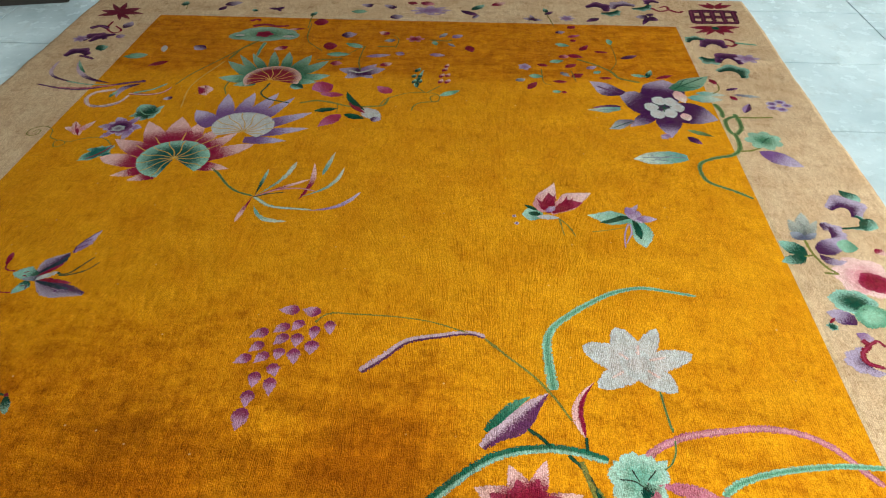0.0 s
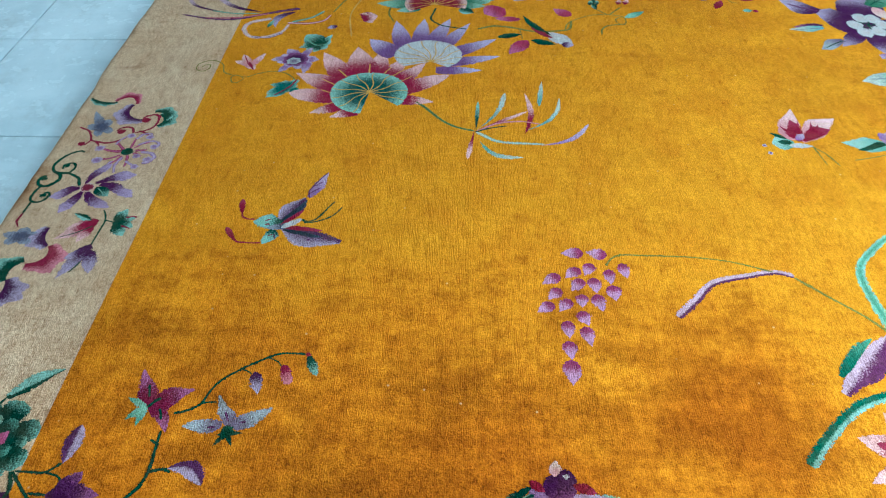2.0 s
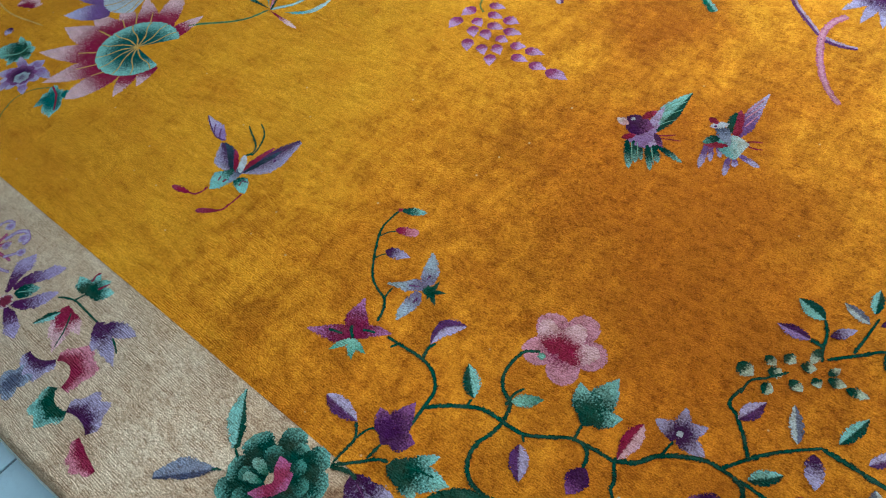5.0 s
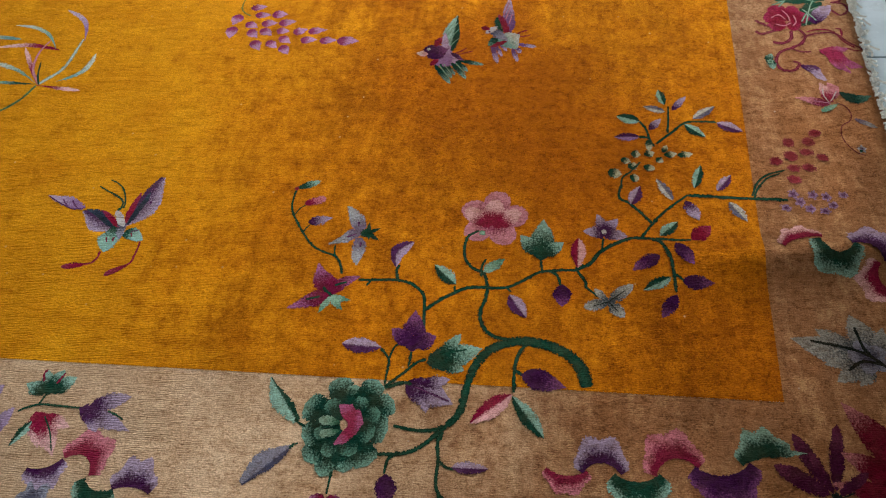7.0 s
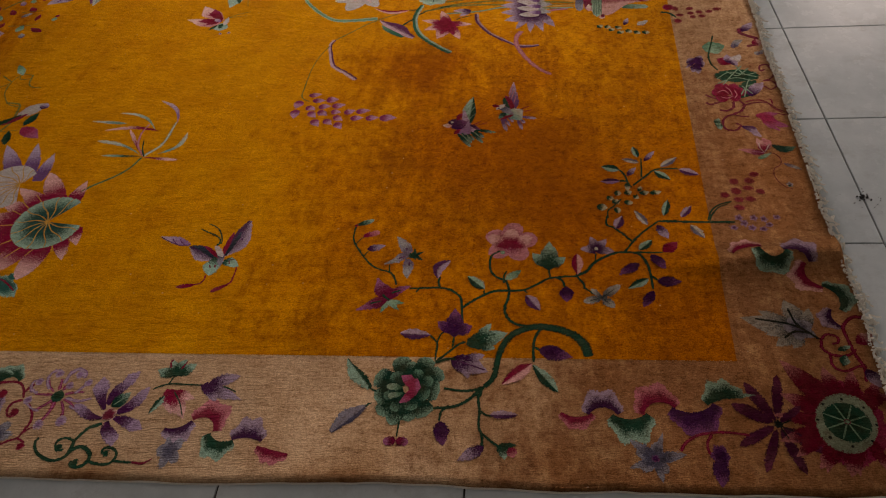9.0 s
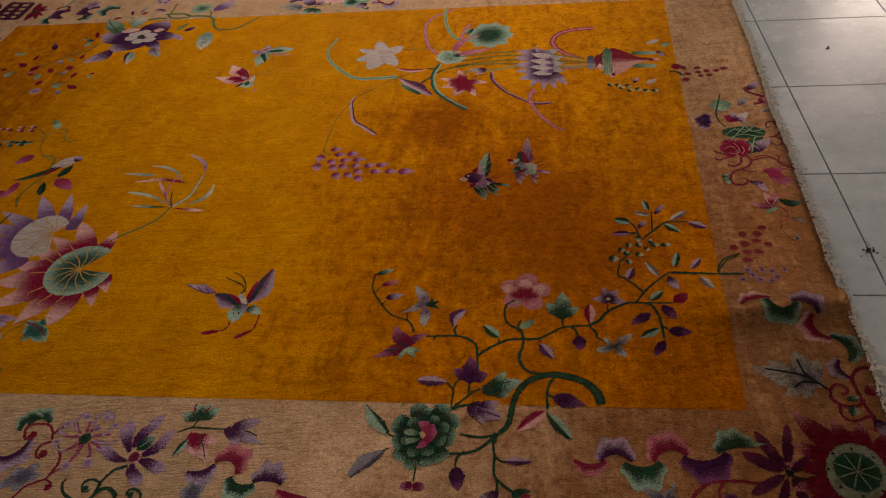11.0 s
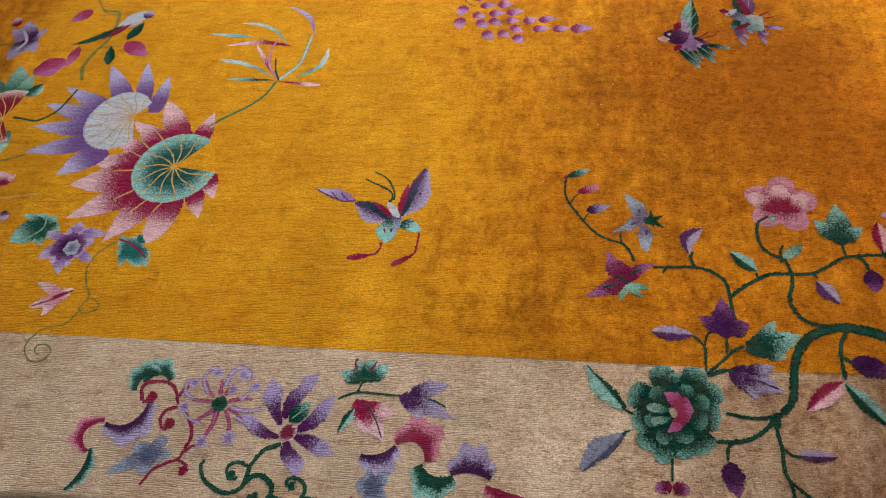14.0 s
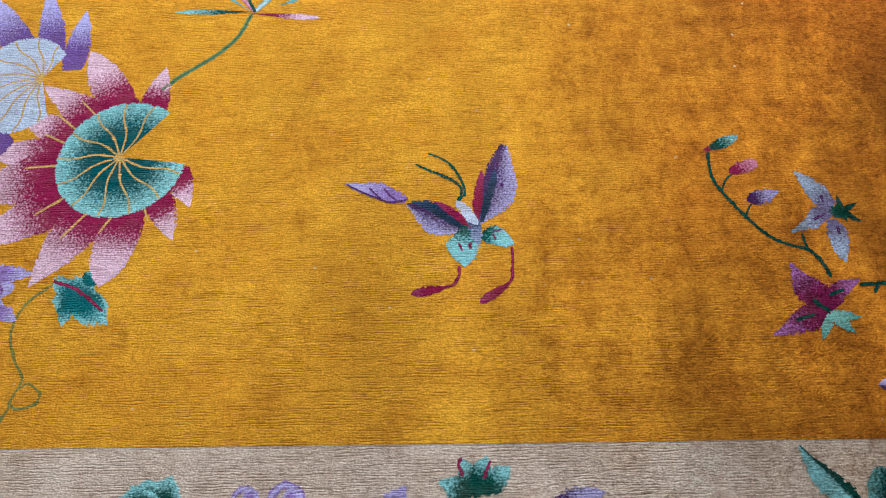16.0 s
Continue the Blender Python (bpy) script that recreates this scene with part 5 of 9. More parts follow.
m.lobe("clem", -1.209, 0.36, -1.109, 0.403, (0.008, 0.017, 0.027, 0.031, 0.002), (0.002, 0.004, 0.009, 0.017, 0.002))
m.lobe("clem", -1.195, 0.358, -1.089, 0.305, (0.009, 0.022, 0.028, 0.02, 0.025, 0.002), (0.005, 0.01, 0.009, 0.012, 0.013, 0.002))
m.lobe("clem", -1.233, 0.358, -1.199, 0.462, (0.008, 0.019, 0.02, 0.012, 0.002), (0.001, 0.002, 0.011, 0.016, 0.002))
m.lobe("clem", -1.22, 0.327, -1.138, 0.26, (0.003, 0.005, 0.006, 0.01, 0.002), (0.009, 0.024, 0.03, 0.024, 0.002))
m.lobe("clem", -1.234, 0.327, -1.264, 0.238, (0.007, 0.018, 0.021, 0.018, 0.002), (0.004, 0.011, 0.014, 0.018, 0.002))
m.lobe("clem", -1.243, 0.339, -1.315, 0.303, (0.003, 0.007, 0.018, 0.024, 0.002), (0.01, 0.022, 0.02, 0.014, 0.002))
m.leaf("leafy", -1.201, 0.345, -1.156, 0.307, 0.041, lay=3, peak=0.45)
m.stem("fern", 0.004, [(-1.194, 0.34), (-1.182, 0.328), (-1.17, 0.316)], lay=4, name="vein")
m.bloom("blush", -1.225, 0.343, -1.204, 0.343, lay=4, lobes=6, depth=0.06, name="heart")
m.bloom("maroon", -1.225, 0.343, -1.207, 0.343, lay=5, lobes=6, depth=0.06, name="heart")
m = Motif("leafy_sprig", "teal, rose and violet lobed leaves on a thin stem")
m.stem("stem", 0.006, [(-1.145, 0.25), (-1.135, 0.233), (-1.127, 0.206), (-1.128, 0.167), (-1.13, 0.123), (-1.132, 0.068)])
m.stem("stem", 0.006, [(-1.127, 0.211), (-1.112, 0.206), (-1.094, 0.201)])
m.leaf("leaf", -1.105, 0.197, -1.048, 0.225, 0.039, peak=0.4)
m.leaf("leaf", -1.1, 0.203, -1.083, 0.257, 0.037)
m.leaf("leaf", -1.1, 0.197, -1.062, 0.152, 0.039)
m.leaf("leaf", -1.094, 0.201, -1.047, 0.185, 0.037)
m.stem("wine", 0.006, [(-1.076, 0.221), (-1.06, 0.227), (-1.048, 0.223)], lay=2, name="vein")
m.stem("wine", 0.006, [(-1.079, 0.191), (-1.063, 0.184), (-1.054, 0.18)], lay=2, name="vein")
m.leaf("lilac", -1.13, 0.12, -1.173, -0.003, 0.046, peak=0.35)
m.leaf("lilac", -1.126, 0.101, -1.1, 0.017, 0.041, peak=0.45)
m.leaf("lilac", -1.139, 0.089, -1.179, 0.066, 0.034)
m.stem("stem", 0.005, [(-1.133, 0.057), (-1.141, 0.035), (-1.15, 0.018)], lay=2)
m.leaf("rose", -1.143, 0.21, -1.219, 0.175, 0.041, peak=0.4)
m.leaf("rose", -1.143, 0.199, -1.233, 0.137, 0.047, peak=0.4)
m.leaf("rose", -1.152, 0.198, -1.172, 0.125, 0.033)
m.leaf("leaf", -1.164, 0.21, -1.219, 0.237, 0.022, shade="across")
m.stem("stem", 0.004, [(-1.152, 0.187), (-1.185, 0.162), (-1.223, 0.143)], lay=2)
m = Motif("cloud_scroll", "trailing cloud scroll in crimson, violet and teal")
m.ribbon("pink", -1.266, 0.046, -1.235, 0.11, -0.025, -0.055)
m.ribbon("lilac", -1.26, 0.179, -1.237, 0.113, -0.011, -0.047)
m.ribbon("leaf", -1.272, 0.056, -1.289, -0.01, -0.015, -0.052)
m.ribbon("lilac", -1.289, -0.008, -1.292, -0.084, 0.01, 0.058)
m.ribbon("pink", -1.305, -0.077, -1.325, -0.161, -0.001, -0.039)
m.bloom("slate", -1.322, 0.145, -1.322, 0.181, ratio=1.421, lobes=5, depth=0.4)
m.leaf("lilac", -1.26, 0.145, -1.301, 0.142, 0.031)
m = Motif("vine_scroll", "dark green curling tendril with crimson tip")
m.stem("stem", 0.011, [(-1.25, 0.351), (-1.264, 0.382), (-1.281, 0.395), (-1.301, 0.406)])
m.stem("stem", 0.012, [(-1.301, 0.406), (-1.326, 0.407), (-1.345, 0.413), (-1.357, 0.438), (-1.35, 0.471), (-1.331, 0.498), (-1.309, 0.51), (-1.294, 0.506)], thin=0.7)
m.stem("stem", 0.008, [(-1.303, 0.405), (-1.294, 0.428), (-1.299, 0.448), (-1.315, 0.452), (-1.329, 0.44), (-1.326, 0.425)])
m.bloom("stem", -1.32, 0.44, -1.31, 0.44)
m.stem("stem", 0.013, [(-1.331, 0.408), (-1.318, 0.388), (-1.324, 0.363), (-1.343, 0.348), (-1.363, 0.352), (-1.373, 0.371), (-1.367, 0.389), (-1.356, 0.39)])
m.bloom("stem", -1.36, 0.38, -1.35, 0.38)
m.stem("stem", 0.01, [(-1.355, 0.35), (-1.362, 0.327), (-1.363, 0.295), (-1.346, 0.28), (-1.327, 0.285), (-1.317, 0.307), (-1.324, 0.321), (-1.336, 0.319)])
m.bloom("stem", -1.334, 0.309, -1.324, 0.309)
m.stem("stem", 0.007, [(-1.354, 0.285), (-1.356, 0.256), (-1.356, 0.232)])
m.stem("wine", 0.007, [(-1.356, 0.234), (-1.359, 0.205), (-1.345, 0.182)], thin=0.6)
m = Motif("corner_medallion", "crimson sunburst with a green seed disc and pink flame edges in the rug corner")
m.bloom("wine", -1.206, -1.506, -1.185, -1.412, ratio=1.26, lobes=16, depth=0.06, sharp=1.2, lay=0)
m.leaf("flame", -1.177, -1.505, -1.028, -1.397, 0.069, peak=0.34, full=1.3, name="flame", lay=1)
m.leaf("flame", -1.182, -1.515, -1.048, -1.498, 0.061, peak=0.34, full=1.3, name="flame", lay=1)
m.leaf("flame", -1.185, -1.533, -1.051, -1.566, 0.05, peak=0.34, full=1.3, name="flame", lay=1)
m.leaf("flame", -1.192, -1.552, -1.077, -1.626, 0.042, peak=0.34, full=1.3, name="flame", lay=1)
m.leaf("flame", -1.193, -1.494, -1.129, -1.375, 0.059, peak=0.34, full=1.3, name="flame", lay=1)
m.leaf("flame", -1.209, -1.482, -1.189, -1.345, 0.044, peak=0.34, full=1.3, name="flame", lay=1)
m.leaf("flame", -1.225, -1.481, -1.26, -1.344, 0.051, peak=0.34, full=1.3, name="flame", lay=1)
m.leaf("flame", -1.24, -1.497, -1.329, -1.417, 0.051, peak=0.34, full=1.3, name="flame", lay=1)
m.leaf("flame", -1.247, -1.517, -1.347, -1.481, 0.055, peak=0.34, full=1.3, name="flame", lay=1)
m.leaf("flame", -1.25, -1.44, -1.3, -1.372, 0.033, peak=0.34, full=1.3, name="flame")
m.leaf("flame", -1.255, -1.475, -1.338, -1.43, 0.033, peak=0.34, full=1.3, name="flame")
m.leaf("flame", -1.26, -1.51, -1.345, -1.5, 0.033, peak=0.34, full=1.3, name="flame")
m.leaf("flame", -1.25, -1.55, -1.33, -1.565, 0.033, peak=0.34, full=1.3, name="flame")
m.leaf("flame", -1.16, -1.57, -1.124, -1.636, 0.033, peak=0.34, full=1.3, name="flame")
m.bloom("disc_rim", -1.208, -1.509, -1.242, -1.57, ratio=1.217, lay=3, name="seed_disc")
m.bloom("stem", -1.206, -1.512, -1.232, -1.561, ratio=0.993, lay=4, name="seed_disc")
for k in range(4):
    turn = 0.35 + k * math.pi / 4
    dx, dy = 0.050 * math.cos(turn), 0.052 * math.sin(turn)
    m.stem("jade", 0.004, [(-1.206 - dx, -1.512 - dy), (-1.206 + dx, -1.512 + dy)], thin=1, lay=5, name="vein")
for k in range(8):
    turn = 0.7 + k * math.pi / 4
    m.bloom("ink", -1.207 + 0.064 * math.cos(turn), -1.511 + 0.066 * math.sin(turn), -1.203 + 0.064 * math.cos(turn), -1.511 + 0.066 * math.sin(turn), lay=5, name="spot")
m.bloom("maroon", -1.206, -1.512, -1.197, -1.512, lay=6, name="heart")
m.bloom("jade", -1.206, -1.512, -1.200, -1.512, lay=7, name="heart")
m = Motif("dahlia", "plum flower with long pointed petals beside the medallion")
m.leaf("aubergine", -1.204, -1.345, -1.097, -1.295, 0.034, peak=0.5, full=1.1, name="petal")
m.leaf("aubergine", -1.202, -1.353, -1.074, -1.38, 0.03, peak=0.5, full=1.1, name="petal")
m.leaf("aubergine", -1.21, -1.341, -1.161, -1.251, 0.038, peak=0.5, full=1.1, name="petal")
m.leaf("aubergine", -1.221, -1.34, -1.275, -1.25, 0.03, peak=0.5, full=1.1, name="petal")
m.leaf("aubergine", -1.229, -1.345, -1.341, -1.296, 0.026, peak=0.5, full=1.1, name="petal")
m.leaf("aubergine", -1.229, -1.354, -1.344, -1.385, 0.03, peak=0.5, full=1.1, name="petal")
m.leaf("aubergine", -1.223, -1.36, -1.291, -1.443, 0.034, peak=0.5, full=1.1, name="petal")
m.leaf("aubergine", -1.21, -1.357, -1.165, -1.416, 0.023, peak=0.5, full=1.1, name="petal")
m.leaf("aubergine", -1.207, -1.347, -1.132, -1.319, 0.02, peak=0.5, full=1.1, name="petal")
m.bloom("ink", -1.215, -1.351, -1.203, -1.351, lay=2, lobes=7, depth=0.2, name="heart")
m.stem("ink", 0.004, [(-1.217, -1.353), (-1.235, -1.382)], lay=2, name="streak")
m.stem("ink", 0.004, [(-1.217, -1.353), (-1.204, -1.383)], lay=2, name="streak")
m.stem("ink", 0.004, [(-1.217, -1.353), (-1.254, -1.367)], lay=2, name="streak")
m = Motif("cloud_scroll", "cloud scroll in pink, violet and green along the border")
m.ribbon("pink", -1.194, -0.834, -1.195, -0.91, -0.014, -0.035)
m.ribbon("lilac", -1.199, -0.901, -1.197, -0.974, 0.023, 0.052)
m.ribbon("leaf", -1.197, -0.96, -1.192, -1.044, -0.017, -0.067)
m.ribbon("pink", -1.196, -1.035, -1.175, -1.115, 0.028, 0.054)
m.ribbon("plum", -1.175, -1.107, -1.16, -1.209, -0.022, -0.063)
m.ribbon("leaf", -1.165, -1.194, -1.142, -1.284, 0.008, 0.056)
m.leaf("leaf", -1.137, -1.23, -1.135, -1.315, 0.023, peak=0.3)
m.stem("wine", 0.009, [(-1.292, -1.111), (-1.265, -1.131), (-1.246, -1.169), (-1.24, -1.224), (-1.246, -1.278)])
m.stem("wine", 0.009, [(-1.245, -1.191), (-1.27, -1.176), (-1.294, -1.177), (-1.302, -1.188)])
m.bloom("plum", -1.303, -1.201, -1.303, -1.225, ratio=1.357, lobes=6, depth=0.25)
m.leaf("plum", -1.303, -1.198, -1.381, -1.191, 0.041, peak=0.45)
m.bloom("slate", -1.314, -1.05, -1.306, -1.1, ratio=0.887, lobes=5, depth=0.5)
m.petal("slate", -1.312, -1.05, -1.245, -1.075, 0.02)
m.petal("slate", -1.309, -1.047, -1.265, -0.994, 0.03)
m.petal("slate", -1.317, -1.046, -1.339, -0.987, 0.024)
m.petal("slate", -1.317, -1.052, -1.374, -1.06, 0.024)
m.petal("slate", -1.311, -1.056, -1.301, -1.123, 0.03)
m.bloom("plum", -1.313, -1.05, -1.303, -1.05, lay=2, name="heart")
m = Motif("lobed_leaf", "grey-blue maple-like leaf with dark veins")
m.leaf("mist", -0.947, -1.502, -0.891, -1.327, 0.078, peak=0.4)
m.leaf("mist", -0.936, -1.488, -0.83, -1.455, 0.063)
m.leaf("mist", -0.936, -1.473, -0.985, -1.4, 0.045)
m.leaf("mist", -0.932, -1.489, -0.858, -1.514, 0.037)
m.leaf("mist", -0.947, -1.478, -0.992, -1.442, 0.031)
m.leaf("mist", -0.925, -1.461, -0.867, -1.38, 0.043)
m.leaf("mist", -0.932, -1.46, -0.948, -1.383, 0.035)
m.bloom("slate", -0.928, -1.472, -0.954, -1.509, ratio=0.841, lobes=5, depth=0.3)
m.stem("ink", 0.008, [(-0.962, -1.513), (-0.936, -1.488), (-0.913, -1.45), (-0.895, -1.365)], lay=2, name="vein")
m.stem("ink", 0.008, [(-0.936, -1.485), (-0.905, -1.466), (-0.859, -1.459)], lay=2, name="vein")
m.stem("ink", 0.008, [(-0.943, -1.497), (-0.938, -1.458), (-0.959, -1.427)], lay=2, name="vein")
m = Motif("cloud_scroll", "cloud scroll in crimson, green and violet")
m.ribbon("rose", -0.668, -1.35, -0.636, -1.437, 0.012, 0.038)
m.ribbon("leaf", -0.641, -1.427, -0.655, -1.501, -0.035, -0.056)
m.ribbon("lilac", -0.655, -1.494, -0.695, -1.557, 0.019, 0.057)
m.ribbon("rose", -0.699, -1.546, -0.781, -1.574, -0.023, -0.05)
m.ribbon("leaf", -0.779, -1.569, -0.862, -1.593, 0.023, 0.048)
m.ribbon("lilac", -0.862, -1.572, -0.92, -1.582, -0.013, -0.037)
m.stem("wine", 0.013, [(-0.889, -1.65), (-0.891, -1.614), (-0.923, -1.585), (-0.964, -1.585), (-1.011, -1.59), (-1.05, -1.6), (-1.092, -1.592)])
m.stem("wine", 0.01, [(-0.965, -1.517), (-0.946, -1.536), (-0.954, -1.561), (-0.972, -1.558), (-0.976, -1.542)])
m.stem("wine", 0.01, [(-0.965, -1.517), (-0.994, -1.515), (-1.012, -1.538), (-1.011, -1.574), (-0.993, -1.597)])
m.stem("wine", 0.01, [(-1.012, -1.527), (-1.047, -1.526), (-1.061, -1.552), (-1.046, -1.587), (-1.053, -1.601)])
m.leaf("rose", -0.975, -1.603, -0.945, -1.651, 0.039)
m.leaf("leaf", -1.024, -1.546, -1.033, -1.571, 0.037)
m.leaf("leaf", -0.997, -1.55, -0.983, -1.586, 0.019)
m.leaf("lilac", -1.053, -1.603, -1.108, -1.622, 0.039)
m = Motif("berry_sprig", "clusters of dull red and violet berries on a thin stem")
m.stem("stem", 0.007, [(-0.515, -1.309), (-0.475, -1.326), (-0.447, -1.355), (-0.432, -1.396)])
m.bloom("brick", -0.307, -1.489, -0.301, -1.506, ratio=0.779, name="berry")
m.bloom("brick", -0.337, -1.468, -0.332, -1.484, ratio=0.956, name="berry")
m.bloom("brick", -0.341, -1.42, -0.344, -1.435, ratio=1.119, name="berry")
m.bloom("brick", -0.385, -1.418, -0.377, -1.434, ratio=1.068, name="berry")
m.bloom("brick", -0.372, -1.457, -0.372, -1.475, ratio=0.731, name="berry")
m.bloom("brick", -0.389, -1.492, -0.392, -1.507, ratio=0.872, name="berry")
m.bloom("brick", -0.403, -1.381, -0.403, -1.397, ratio=1.002, name="berry")
m.bloom("brick", -0.425, -1.419, -0.425, -1.436, ratio=0.767, name="berry")
m.bloom("brick", -0.423, -1.454, -0.425, -1.472, ratio=0.737, name="berry")
m.bloom("brick", -0.461, -1.413, -0.466, -1.431, ratio=0.714, name="berry")
m.bloom("dusk", -0.506, -1.402, -0.507, -1.416, ratio=1.09, lobes=5, depth=0.3, name="berry")
m.bloom("dusk", -0.529, -1.414, -0.531, -1.427, ratio=1.312, lobes=5, depth=0.3, name="berry")
m.bloom("dusk", -0.507, -1.446, -0.507, -1.459, ratio=1.177, lobes=5, depth=0.3, name="berry")
m.bloom("dusk", -0.549, -1.433, -0.549, -1.447, ratio=1.023, lobes=5, depth=0.3, name="berry")
m.bloom("dusk", -0.554, -1.464, -0.554, -1.479, ratio=0.825, lobes=5, depth=0.3, name="berry")
m.bloom("dusk", -0.512, -1.475, -0.512, -1.488, ratio=1.177, lobes=5, depth=0.3, name="berry")
m.bloom("dusk", -0.537, -1.486, -0.537, -1.499, ratio=0.951, lobes=5, depth=0.3, name="berry")
m.bloom("dusk", -0.505, -1.514, -0.505, -1.527, ratio=0.951, lobes=5, depth=0.3, name="berry")
m.bloom("dusk", -0.548, -1.38, -0.548, -1.394, ratio=0.869, lobes=5, depth=0.3, name="berry")
m = Motif("star_flower", "magenta lily with a thin crimson tendril")
m.lobe("magenta", 0.002, -1.563, 0.015, -1.641, (0.009, 0.015, 0.017, 0.01, 0.002), (0.008, 0.019, 0.023, 0.013, 0.002), name="petal")
m.lobe("magenta", -0.001, -1.577, -0.062, -1.66, (0.014, 0.028, 0.014, 0.008, 0.002), (0.006, 0.012, 0.018, 0.023, 0.002), name="petal", lay=2)
m.lobe("magenta", -0.004, -1.58, -0.084, -1.624, (0.005, 0.01, 0.009, 0.006, 0.002), (0.005, 0.009, 0.012, 0.014, 0.002), name="petal", lay=3)
m.lobe("magenta", -0.007, -1.577, -0.072, -1.6, (0.005, 0.009, 0.009, 0.005, 0.002), (0.005, 0.007, 0.01, 0.007, 0.002), name="petal", lay=3)
m.stem("wine", 0.005, [(0.016, -1.637), (0.006, -1.657), (0.014, -1.688)])
m.stem("wine", 0.006, [(0.085, -1.544), (0.096, -1.578), (0.085, -1.614), (0.046, -1.632), (0.017, -1.656)])
m.stem("wine", 0.006, [(0.068, -1.634), (0.097, -1.635), (0.1, -1.623)])
m.lobe("lilac_half", -0.062, -1.503, -0.115, -1.553, (0.015, 0.033, 0.031, 0.016, 0.002), (0.0, 0.0, 0.0, 0.001, 0.002), name="petal")
m.lobe("peony", -0.188, -1.545, -0.137, -1.581, (0.014, 0.022, 0.031, 0.029, 0.028), (0.006, 0.014, 0.015, 0.01, 0.002), name="petal")
m.lobe("peony", -0.2, -1.546, -0.18, -1.466, (0.009, 0.017, 0.016, 0.008, 0.002), (0.007, 0.013, 0.014, 0.009, 0.002), name="petal", lay=2)
m.lobe("rose", -0.196, -1.55, -0.123, -1.537, (0.008, 0.017, 0.014, 0.008, 0.002), (0.008, 0.011, 0.015, 0.013, 0.002), name="petal", lay=2)
m.stem("grape", 0.004, [(-0.191, -1.509), (-0.195, -1.527), (-0.2, -1.549)], lay=4, name="streak")
m.stem("pearl", 0.004, [(-0.145, -1.54), (-0.172, -1.538), (-0.196, -1.546)], lay=4, name="streak")
m.stem("pearl", 0.004, [(-0.154, -1.572), (-0.177, -1.56), (-0.193, -1.55)], lay=4, name="streak")
m.leaf("jade", -0.201, -1.568, -0.23, -1.521, 0.019, lay=4, peak=0.6)
m.leaf("leafdeep", -0.157, -1.579, -0.169, -1.655, 0.037, bend=-0.25)
m.stem("maroon", 0.003, [(-0.196, -1.562), (-0.211, -1.583), (-0.238, -1.59), (-0.262, -1.582), (-0.278, -1.561), (-0.307, -1.552), (-0.34, -1.557), (-0.369, -1.575), (-0.379, -1.593)])
m.leaf("grey", -0.254, -1.594, -0.285, -1.644, 0.019)
m.bloom("grey", -0.358, -1.589, -0.342, -1.589, ratio=0.8, lobes=5, depth=0.45)
m.bloom("leafdeep", -0.364, -1.586, -0.359, -1.586, lay=3)
m.lobe("lilac", -0.055, -1.5, -0.113, -1.557, (0.008, 0.018, 0.018, 0.015, 0.002), (0.001, 0.003, 0.006, 0.014, 0.002))
m = Motif("basket_flower", "green ribbed seed basket over a crimson flower with curling scrolls")
m.bloom("stem", 0.252, -1.548, 0.252, -1.633, ratio=0.52, lobes=11, depth=0.06, name="basket")
m.lobe("stem", 0.116, -1.529, 0.22, -1.61, (0.013, 0.026, 0.033, 0.031, 0.002), (0.014, 0.03, 0.027, 0.017, 0.002), name="basket")
m.stem("fern", 0.006, [(0.233, -1.471), (0.275, -1.524), (0.258, -1.582), (0.271, -1.625)], lay=3, name="rib", thin=1)
m.stem("fern", 0.006, [(0.204, -1.47), (0.238, -1.537), (0.22, -1.594)], lay=3, name="rib", thin=1)
m.stem("fern", 0.006, [(0.283, -1.515), (0.252, -1.55), (0.302, -1.601)], lay=3, name="rib", thin=1)
m.stem("fern", 0.006, [(0.319, -1.557), (0.265, -1.575), (0.241, -1.619)], lay=3, name="rib", thin=1)
m.stem("fern", 0.006, [(0.196, -1.488), (0.26, -1.533), (0.318, -1.578)], lay=3, name="rib", thin=1)
m.stem("fern", 0.006, [(0.13, -1.539), (0.175, -1.565), (0.198, -1.598)], lay=3, name="rib", thin=1)
m.stem("fern", 0.006, [(0.186, -1.551), (0.157, -1.569), (0.135, -1.58)], lay=3, name="rib", thin=1)
m.stem("fern", 0.006, [(0.116, -1.548), (0.192, -1.572), (0.228, -1.588)], lay=3, name="rib", thin=1)
m.leaf("wine", 0.132, -1.496, 0.162, -1.442, 0.063, peak=0.6, full=0.9, lay=2, name="petal")
m.leaf("wine", 0.132, -1.496, 0.204, -1.474, 0.06, peak=0.6, full=0.9, lay=2, name="petal")
m.leaf("wine", 0.131, -1.5, 0.201, -1.53, 0.043, peak=0.6, full=0.9, lay=2, name="petal")
m.leaf("wine", 0.131, -1.506, 0.164, -1.558, 0.058, peak=0.6, full=0.9, lay=2, name="petal")
m.leaf("wine", 0.124, -1.499, 0.102, -1.53, 0.048, peak=0.6, full=0.9, lay=2, name="petal")
m.leaf("wine", 0.125, -1.495, 0.099, -1.45, 0.045, peak=0.6, full=0.9, lay=2, name="petal")
m.stem("rope", 0.005, [(0.147, -1.459), (0.16, -1.482), (0.139, -1.497)], lay=4, name="vein", thin=1)
m.stem("rope", 0.005, [(0.181, -1.494), (0.159, -1.505), (0.131, -1.508)], lay=4, name="vein", thin=1)
m.stem("rope", 0.005, [(0.159, -1.521), (0.13, -1.524), (0.11, -1.512)], lay=4, name="vein", thin=1)
m.stem("rope", 0.005, [(0.119, -1.466), (0.111, -1.488), (0.124, -1.51)], lay=4, name="vein", thin=1)
m.stem("maroon", 0.01, [(0.135, -1.413), (0.12, -1.43), (0.105, -1.455)], thin=0.9)
